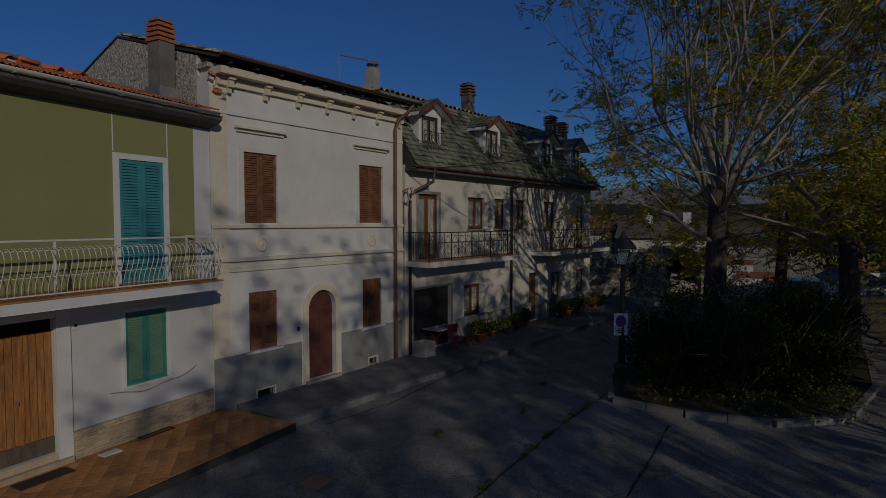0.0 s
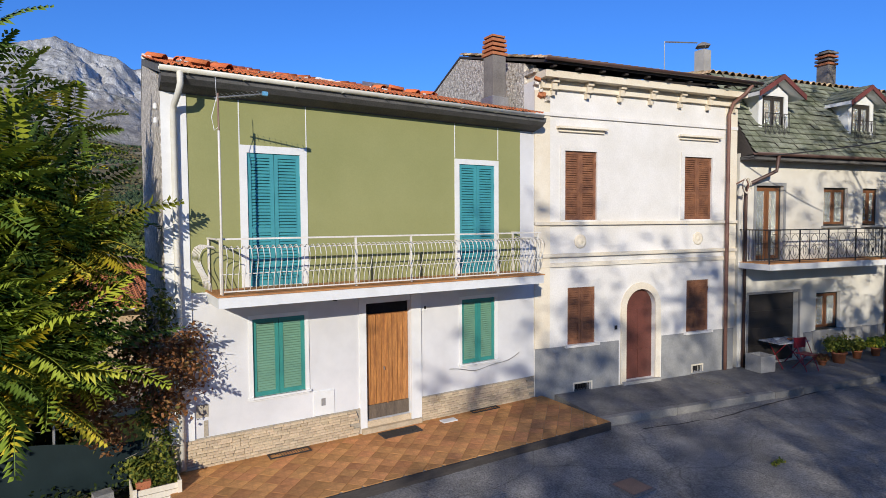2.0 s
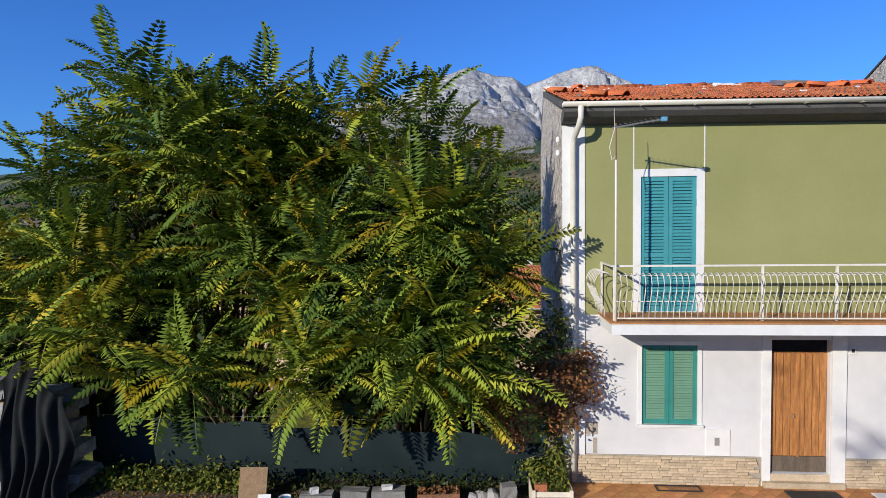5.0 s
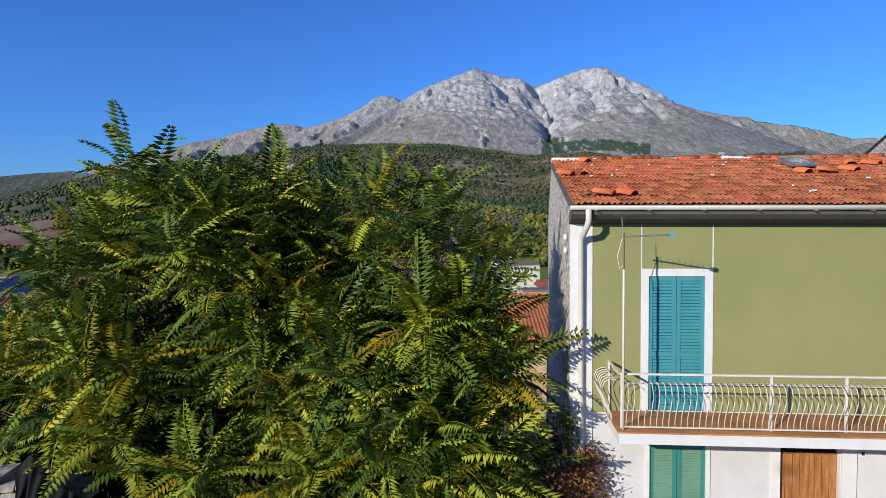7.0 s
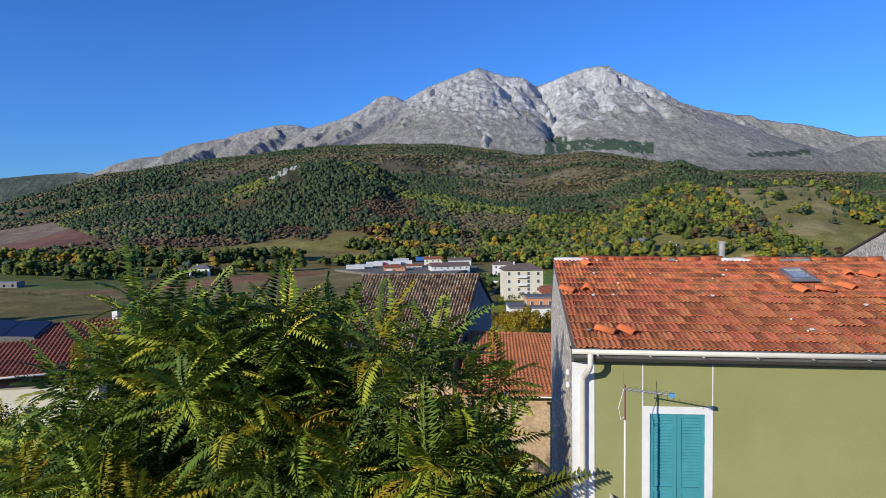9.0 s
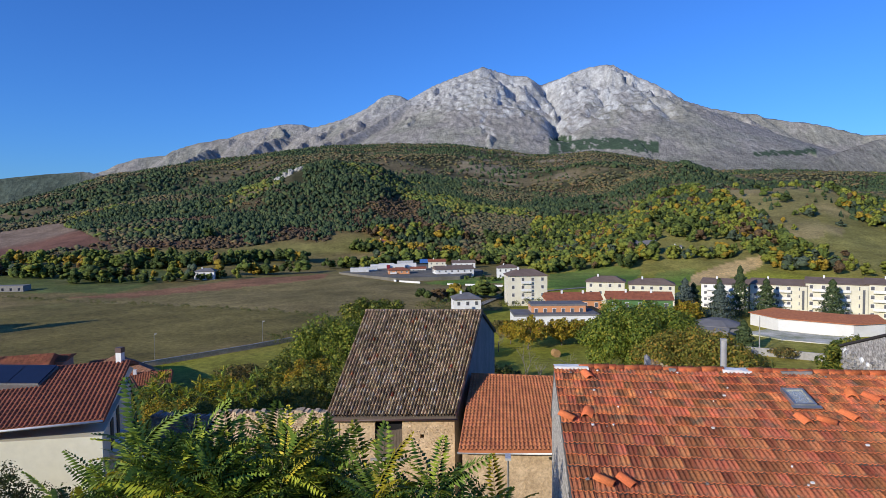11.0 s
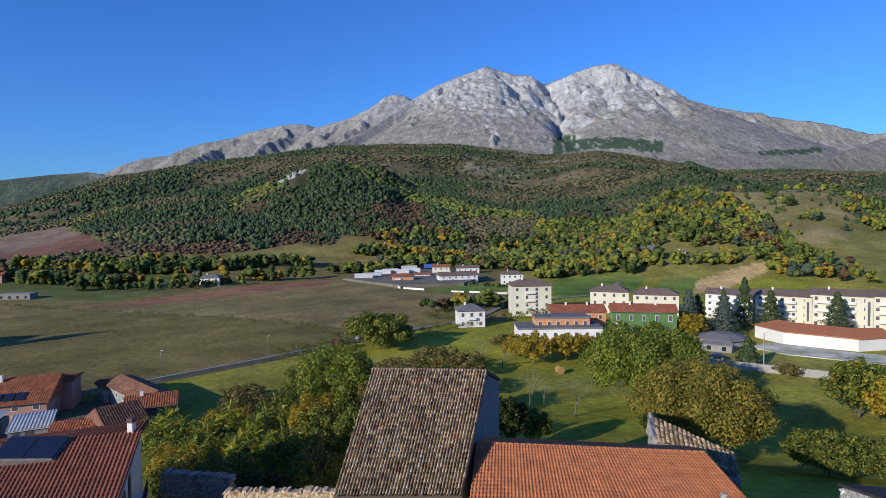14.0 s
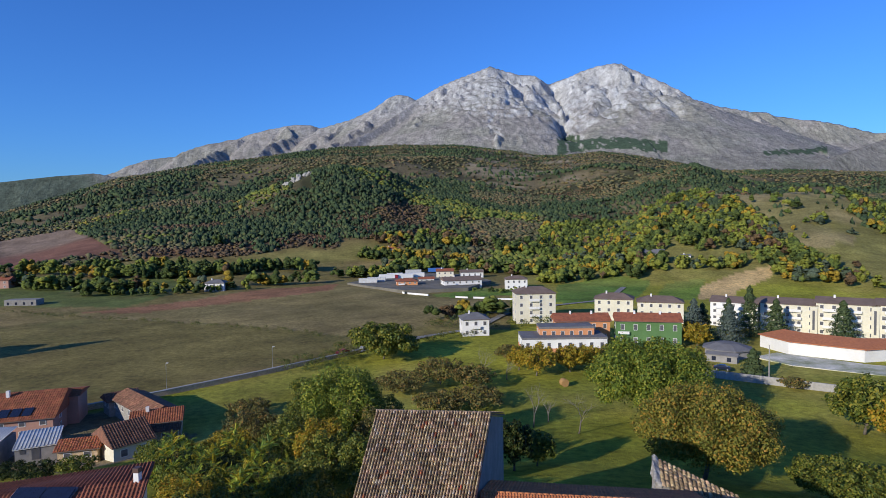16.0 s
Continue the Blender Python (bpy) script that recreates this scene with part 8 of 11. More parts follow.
def grow(rg, base, lean, length, r0, depth, spread=0.6, segs=5, kids=3, up=0.15, out=None, tips=None):
    """Branching limbs: lists of (points, r0, r1); tips collects end points and directions."""
    p, d = np.array(base, float), np.array(lean, float)
    d /= np.linalg.norm(d)
    pts = [p.copy()]
    for i in range(segs):
        d = d + rg.normal(0, 0.10, 3) + np.array([0, 0, up * 0.15])
        d /= np.linalg.norm(d)
        p = p + d * length / segs
        pts.append(p.copy())
    r1 = r0 * (0.6 if depth else 0.35)
    out.append((pts, r0, r1))
    if depth == 0:
        tips.append((p.copy(), d.copy()))
        return
    for k in range(kids):
        i = segs - (0 if k == 0 else rg.integers(0, max(1, segs // 2 + 1)))
        ax = rg.normal(0, 1, 3)
        ax -= ax.dot(d) * d
        ax /= np.linalg.norm(ax)
        nd = d * (1 if k else 1.4) + ax * spread * rg.uniform(0.6, 1.2) + np.array([0, 0, up])
        grow(rg, pts[i], nd, length * rg.uniform(0.6, 0.85), r1 * (0.95 if k == 0 else 0.7), depth - 1, spread, segs, kids, up, out, tips)


def limbs_mesh(limbs, material, name="limbs", seg=6):
    bm = bmesh.new()
    for pts, r0, r1 in limbs:
        tube(bm, pts, r0, seg if r0 > 0.03 else min(seg, 4), r1)
    return to_mesh(name, bm, material, True)


def ailanthus(name, base, lumps, top_shoots, shoots, seed, label, leaf_len=1.22, per=13, yellow=0.03, group="tree-of-heaven clump", wid=0.066, llen=0.24, pairs=14):
    """Many stems, each crowned by a rosette of long compound leaves: young ones upright, old ones arching down."""
    rg = np.random.default_rng(seed)
    t = empty(name, pose(*base), label, "tree", group)
    limbs, P, D, Y = [], [], [], []
    b = np.array(base, float)
    tips, out = lumpy_points(rg, shoots, lumps, 0.62)
    tips = np.concatenate([np.array(top_shoots, float).reshape(-1, 3), tips])
    out = np.concatenate([np.tile([0, 0, 1.0], (len(top_shoots), 1)), out])
    for k, (tip, od) in enumerate(zip(tips, out)):
        if tip[2] < b[2] + 2.5 * min(1.0, leaf_len):
            continue
        mid = b + (tip - b) * np.array([0.35, 0.35, 0.6]) + rg.normal(0, 0.15, 3)
        b0 = b + rg.normal(0, 0.3, 3) * np.array([1, 1, 0])
        def at(s):
            return b0 * (1 - s) ** 2 + 2 * mid * s * (1 - s) + tip * s * s
        s0 = 0.0 if k % 3 == 0 else 0.55
        limbs.append(([at(s) - b for s in np.linspace(s0, 1, 8)], 0.045 if s0 == 0 else 0.02, 0.008))
        yel = rg.random() < 0.09
        a0 = rg.uniform(0, 6.28)
        ax = od * 0.55 + np.array([0, 0, 0.8])
        ax /= np.linalg.norm(ax)
        e1 = np.cross(ax, [0.3, 1.0, 0.1])
        e1 /= np.linalg.norm(e1)
        e2 = np.cross(ax, e1)
        for i in range(per):
            f = i / per
            a = a0 + i * 2.4 + rg.normal(0, 0.15)
            el = 1.05 - 1.30 * f + rg.normal(0, 0.12)
            P.append(tip - ax * (0.02 + 0.38 * f))
            D.append((math.cos(a) * e1 + math.sin(a) * e2) * math.cos(el) + ax * math.sin(el))
            Y.append(rg.random() < (0.40 if yel else yellow))
    part("stem_mass", limbs_mesh(limbs, M_SHOOT, "stem_mass", 5), None, t)["kind"] = "stuff"
    # inner leaves in a very dark green, crown shade put into their colour
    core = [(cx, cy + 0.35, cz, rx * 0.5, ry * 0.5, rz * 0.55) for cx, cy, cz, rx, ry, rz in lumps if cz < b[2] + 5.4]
    # low dark leaves too, filling in gloom near the ground
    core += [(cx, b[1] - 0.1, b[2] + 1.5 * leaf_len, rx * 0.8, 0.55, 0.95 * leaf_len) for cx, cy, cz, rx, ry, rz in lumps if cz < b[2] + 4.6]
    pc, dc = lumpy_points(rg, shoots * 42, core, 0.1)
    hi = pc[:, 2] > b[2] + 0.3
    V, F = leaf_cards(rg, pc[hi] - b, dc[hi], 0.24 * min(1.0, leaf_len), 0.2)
    part("inner_foliage", np_mesh("inner_foliage", V, F, L_DARKBUSH), None, t, "inner leaves coloured dark for crown shade")
    P, D, Y = np.array(P), np.array(D), np.array(Y)
    for sel, m, nm, lb in ((~Y, L_AIL, "crown", "long drooping green compound leaves"), (Y, L_AIL_Y, "yellow_foliage", "yellowing compound leaves")):
        n = int(sel.sum())
        V, F = leaf_pinnate(rg, n, leaf_len, pairs, 0.45, wid, llen)
        V = orient(V, D[sel], rg) + (P[sel] - b)[:, None]
        FF = (F[None] + (np.arange(n) * V.shape[1])[:, None, None]).reshape(-1, 4)
        part(nm, np_mesh(nm, V.reshape(-1, 3), FF, m), None, t, lb)
    return t


def lumpy_points(rg, n, lumps, inner=0.35):
    """n points in the outer shells of several ellipsoids (cx,cy,cz,rx,ry,rz)."""
    lumps = np.array(lumps, float)
    w = (lumps[:, 3] * lumps[:, 4] * lumps[:, 5]) ** 0.67
    k = rg.choice(len(lumps), n, p=w / w.sum())
    d = rg.normal(0, 1, (n, 3))
    d /= np.linalg.norm(d, axis=1, keepdims=True)
    rr = rg.uniform(inner ** 2, 1, n) ** 0.5
    rr *= 1 + 0.12 * rg.normal(0, 1, n)
    return lumps[k, :3] + d * rr[:, None] * lumps[k, 3:], d


def crown_lumps(rg, w, h, z0, n=40):
    """Leafy boughs spread over the dome of a crown, with gaps between them."""
    out = [(0, 0, z0 + h * 0.48, w * 0.62, w * 0.62, h * 0.40)]
    for i in range(n):
        a = i * 2.39996 + rg.uniform(-0.25, 0.25)
        u = (i + 0.5) / n
        lift = -0.55 + 1.5 * u
        c = math.sqrt(max(0.05, 1 - min(1, abs(lift)) ** 2))
        f = rg.uniform(0.68, 0.92)
        s = rg.uniform(0.15, 0.27)
        out.append((w * f * c * math.cos(a), w * f * c * math.sin(a), z0 + h * (0.50 + 0.44 * f * lift), w * s, w * s, h * s * 0.62))
    return out


def leafy_tree(name, x, y, w, h, material, label, seed, n=2600, size=0.32, trunk=None, group="", cat="tree", bare=0.0):
    """Trunk, limbs and a gappy crown of single leaves. w: crown radius, h: total height."""
    rg = np.random.default_rng(seed)
    z = float(height(x, y))
    t = empty(name, pose(x, y, z - 0.1), label, cat, group)
    limbs, tips = [], []
    grow(rg, (0, 0, 0), (0.05, 0.02, 1), h * 0.32, trunk or 0.05 * h * 0.5, 3, 0.75, 4, 3, 0.25, limbs, tips)
    part("trunk", limbs_mesh(limbs[:1], M_BARK, "trunk", 8), None, t)
    part("branchwork", limbs_mesh(limbs[1:], M_BARK, "branchwork", 4), None, t)["kind"] = "stuff"
    lumps = crown_lumps(rg, w, h * 0.92, h * 0.08, 46 if n > 8000 else 26)
    P, D = lumpy_points(rg, int(n * (1.5 - bare)), lumps, 0.62)
    V, F = leaf_cards(rg, P, D, size, 0.35, 0.5)
    part("crown", np_mesh("crown", V, F, material), None, t)
    return t


L_OAK = leaf_mat("dark_oak_leaves", [(0, (0.110, 0.130, 0.028)), (0.5, (0.205, 0.200, 0.036)), (0.82, (0.330, 0.250, 0.042)), (1.0, (0.450, 0.230, 0.046))], 0.55, 0.24)
L_WALNUT = leaf_mat("dark_walnut_leaves", [(0, (0.080, 0.125, 0.022)), (0.45, (0.140, 0.190, 0.028)), (0.8, (0.235, 0.265, 0.036)), (1.0, (0.370, 0.330, 0.048))], 0.5, 0.24)
# the clump of young trees by the green house
ailanthus("ailanthus_tree", (-6.2, 1.2, -0.5), [(-6.5, 0, 4.6, 2.38, 1.41, 2.38), (-9, 0.3, 3.8, 1.76, 1.23, 2.29), (-5, 0.2, 4.8, 1.32, 1.41, 2.29), (-7, -0.6, 2.6, 2.29, 1.06, 1.5), (-4.6, 1.2, 5.3, 1.06, 0.88, 1.58), (-7.6, 0.8, 5.6, 1.32, 0.88, 1.41), (-10.3, 0.9, 2.8, 1.41, 1.06, 1.76), (-11.8, 1.4, 2.6, 1.5, 1.23, 1.94), (-7, 0.4, 6.2, 1.58, 1.06, 1.14), (-5.4, 0.4, 6, 1.41, 1.06, 1.14)],
          [(-7.5, -0.5, 7.45), (-6.9, -0.6, 6.95), (-5, 0, 7.15), (-5.9, 0.3, 7.05), (-4.2, 0.6, 6.85), (-8.4, 0, 6.35), (-6.3, -0.4, 6.95), (-9.6, 0.1, 5.75), (-8, 0.2, 6.85), (-9, 0.5, 6.15)], 185, 3, "bushy tree of heaven with long leaves over the net fence")
ailanthus("ailanthus_tree", (-2.4, 1.2, -0.5), [(-2.6, -0.4, 4.1, 1.58, 1.41, 2.38), (-1.5, -0.3, 3.7, 0.95, 1.0, 1.85), (-3.6, -0.8, 3.4, 1.06, 1.06, 1.85), (-2.4, -1.1, 2.5, 1.67, 0.97, 1.32), (-2.2, 0.8, 4.9, 1.41, 0.79, 1.58), (-3.2, -1.5, 2, 1.41, 0.79, 0.97), (-1.8, -1.1, 2.2, 0.97, 0.7, 1.06)],
          [(-3.1, -0.6, 6.85), (-2.1, -0.2, 6.75), (-1.7, 0.2, 5.95), (-3.6, 0.4, 6.55), (-2.6, -0.5, 6.45)], 118, 4, "bushy tree of heaven with long leaves over the net fence")


def street_tree(x, y, z, hf, h, r0, reach, leaf_n, seed, n_limb=6, tilt=(18, 48), low=0, bend=(0.0, 0.0), leaf_len=0.36, kids=3, depth=3, pairs=4, wid=0.066, llen=0.125, spray=4, skirt=0, lane=None):
    """A full-grown tree: straight trunk to hf, steep forking limbs down to twigs, sparse feathery leaves."""
    rg = np.random.default_rng(seed)
    t = empty("street_tree", pose(x, y, z), "large autumn street tree with forked grey limbs", "tree", "street trees")
    trunk = [np.array([bend[0] * s * s + 0.05 * math.sin(5 * s), bend[1] * s * s + 0.04 * math.sin(4 * s + 1), -0.3 + (hf + 0.3) * s]) for s in np.linspace(0, 1, 8)]
    bm = tube(bmesh.new(), trunk, r0, 12, r0 * 0.72)
    for k in range(5):
        a = k * 1.257 + rg.uniform(0, 0.5)
        tube(bm, [(r0 * 1.7 * math.cos(a), r0 * 1.7 * math.sin(a), -0.15), (r0 * 0.9 * math.cos(a), r0 * 0.9 * math.sin(a), 0.10), (r0 * 0.62 * math.cos(a), r0 * 0.62 * math.sin(a), 0.8)], r0 * 0.4, 6, r0 * 0.2)
    part("trunk", bm, M_BARK_D, t, "", True)
    limbs, tips = [], []
    crown_tips = 0
    for k in range(n_limb + low):
        if k == n_limb:
            crown_tips = len(tips)
        az = k * 2.399 + rg.uniform(-0.3, 0.3)
        if k < n_limb:
            tl = radians(tilt[0] + (tilt[1] - tilt[0]) * k / max(1, n_limb - 1))
            base, L, rr = trunk[-1] - np.array([0, 0, 0.9 * rg.random()]), (h - hf) * 0.42, r0 * (0.34 - 0.16 * k / n_limb)
        else:
            tl = radians(rg.uniform(62, 80))
            base, L, rr = trunk[rg.integers(5, 8)], reach * 0.40, r0 * 0.22
        d = np.array([math.sin(tl) * math.cos(az), math.sin(tl) * math.sin(az), math.cos(tl)])
        grow(rg, base, d, L, rr, depth, 0.62, 5, kids, 0.24 if k < n_limb else 0.02, limbs, tips)
    if lane:
        # kept clear of the lane and the house fronts, but for a few sprigs
        free = lambda p: p[1] < lane[0] or p[2] > lane[1]
        top = crown_tips
        crown_tips = sum(1 for p, d in tips[:top] if free(p))
        sprigs = [(p, d) for p, d in tips[top:] if free(p) or (p[1] < lane[0] + 1.6 and p[2] < lane[1] - 2.4)]
        tips = [q for q in tips[:top] if free(q[0])] + sprigs
        limbs = [q for q in limbs if free(q[0][-1]) or q[1] > 0.05 or (q[0][-1][1] < lane[0] + 1.6 and q[0][-1][2] < lane[1] - 2.4)]
    big = [q for q in limbs if q[1] > 0.03]
    part("branchwork", limbs_mesh(big, M_LIMB, "branchwork", 5), None, t)["kind"] = "stuff"
    fine = [q for q in limbs if q[1] <= r0 * 0.16]
    # thin sprays at the ends
    sprays, P, D = [], [], []
    for p, d in tips:
        for k in range(spray):
            nd = d + rg.normal(0, 0.55, 3) - np.array([0, 0, 0.10])
            nd /= np.linalg.norm(nd)
            L = rg.uniform(0.5, 1.3)
            pts = [p + nd * L * q + np.array([0, 0, -0.10 * L * q * q]) for q in (0, 0.5, 1.0)]
            sprays.append((pts, 0.012, 0.004))
    part("twig_mass", limbs_mesh([q for q in limbs if q[1] <= 0.03] + sprays, M_TWIG, "twig_mass", 3), None, t)["kind"] = "stuff"
    keep = rg.random(len(sprays)) < 0.72
    src = [q for q, k in zip(sprays, keep) if k]
    for i in range(leaf_n):
        pts = src[rg.integers(0, len(src))][0] if i % 4 else fine[rg.integers(0, len(fine))][0]
        q = np.array(pts[rg.integers(len(pts) - 2, len(pts))])
        a, el = rg.uniform(0, 6.28), rg.uniform(-0.6, 0.5)
        P.append(q)
        D.append((math.cos(a) * math.cos(el), math.sin(a) * math.cos(el), math.sin(el)))
    for i in range(skirt):
        pts = sprays[rg.integers(crown_tips * spray, len(sprays))][0]
        a, el = rg.uniform(0, 6.28), rg.uniform(-0.6, 0.4)
        P.append(np.array(pts[rg.integers(1, len(pts))]))
        D.append((math.cos(a) * math.cos(el), math.sin(a) * math.cos(el), math.sin(el)))
    V, F = leaf_pinnate(rg, len(P), leaf_len, pairs, 0.55, wid, llen)
    F = F[pairs:]
    V = orient(V, np.array(D), rg) + np.array(P)[:, None]
    FF = (F[None] + (np.arange(len(P)) * V.shape[1])[:, None, None]).reshape(-1, 4)
    part("crown", np_mesh("crown", V.reshape(-1, 3), FF, L_STREET), None, t, "thin yellow-green compound leaves")
    return t


L_STREET = leaf_mat("street_tree_leaves", [(0, (0.130, 0.180, 0.034)), (0.30, (0.270, 0.310, 0.045)), (0.58, (0.520, 0.460, 0.055)), (0.85, (0.680, 0.450, 0.055)), (1.0, (0.540, 0.270, 0.060))], 0.5, 0.42)
# on the planted island and beyond it
street_tree(18.9, -9.6, -0.2, 5.4, 14.2, 0.37, 5.2, 4300, 11, 13, (5, 70), 6, kids=3, depth=3, spray=4, skirt=1000, leaf_len=0.48, pairs=4, wid=0.075, llen=0.15, lane=(2.7, 7.6))
street_tree(22.5, -13.6, -0.2, 4.6, 14.0, 0.34, 6.0, 6400, 12, 7, (10, 66), 7, (0.5, 0.3), skirt=2400, leaf_len=0.58, pairs=5, wid=0.085, llen=0.15)
street_tree(29.0, -11.8, -0.3, 4.5, 12.0, 0.28, 5.4, 3600, 13, 6, (14, 56), 5, skirt=1400, leaf_len=0.58, pairs=5, wid=0.085, llen=0.15)
# across the street, facing the row: unseen trees added for its dappled shade
street_tree(-11.0, -26.5, -0.2, 4.4, 10.9, 0.22, 3.0, 1000, 18, 7, (8, 42), 1, leaf_len=0.5, pairs=3, wid=0.13, llen=0.2, spray=2)
street_tree(-7.4, -25.8, -0.2, 6.0, 14.4, 0.24, 4.2, 1500, 14, 8, (10, 66), 3, leaf_len=0.5, pairs=3, wid=0.13, llen=0.2, spray=2)
street_tree(-2.0, -25.6, -0.2, 6.0, 14.4, 0.24, 4.5, 1500, 15, 8, (10, 60), 3, leaf_len=0.5, pairs=3, wid=0.13, llen=0.2, spray=2)
street_tree(2.2, -20.6, -0.2, 2.6, 8.0, 0.2, 4.6, 600, 19, 7, (14, 62), 3, leaf_len=0.5, pairs=3, wid=0.16, llen=0.22, spray=1)
street_tree(8.0, -20.5, -0.2, 3.2, 8.6, 0.22, 4.5, 1900, 16, 7, (14, 55), 2, leaf_len=0.5, pairs=3, wid=0.16, llen=0.22, spray=1)
street_tree(14.5, -24.0, -0.2, 3.2, 8.2, 0.22, 4.5, 1500, 17, 7, (14, 55), 2, leaf_len=0.5, pairs=3, wid=0.16, llen=0.22, spray=1)

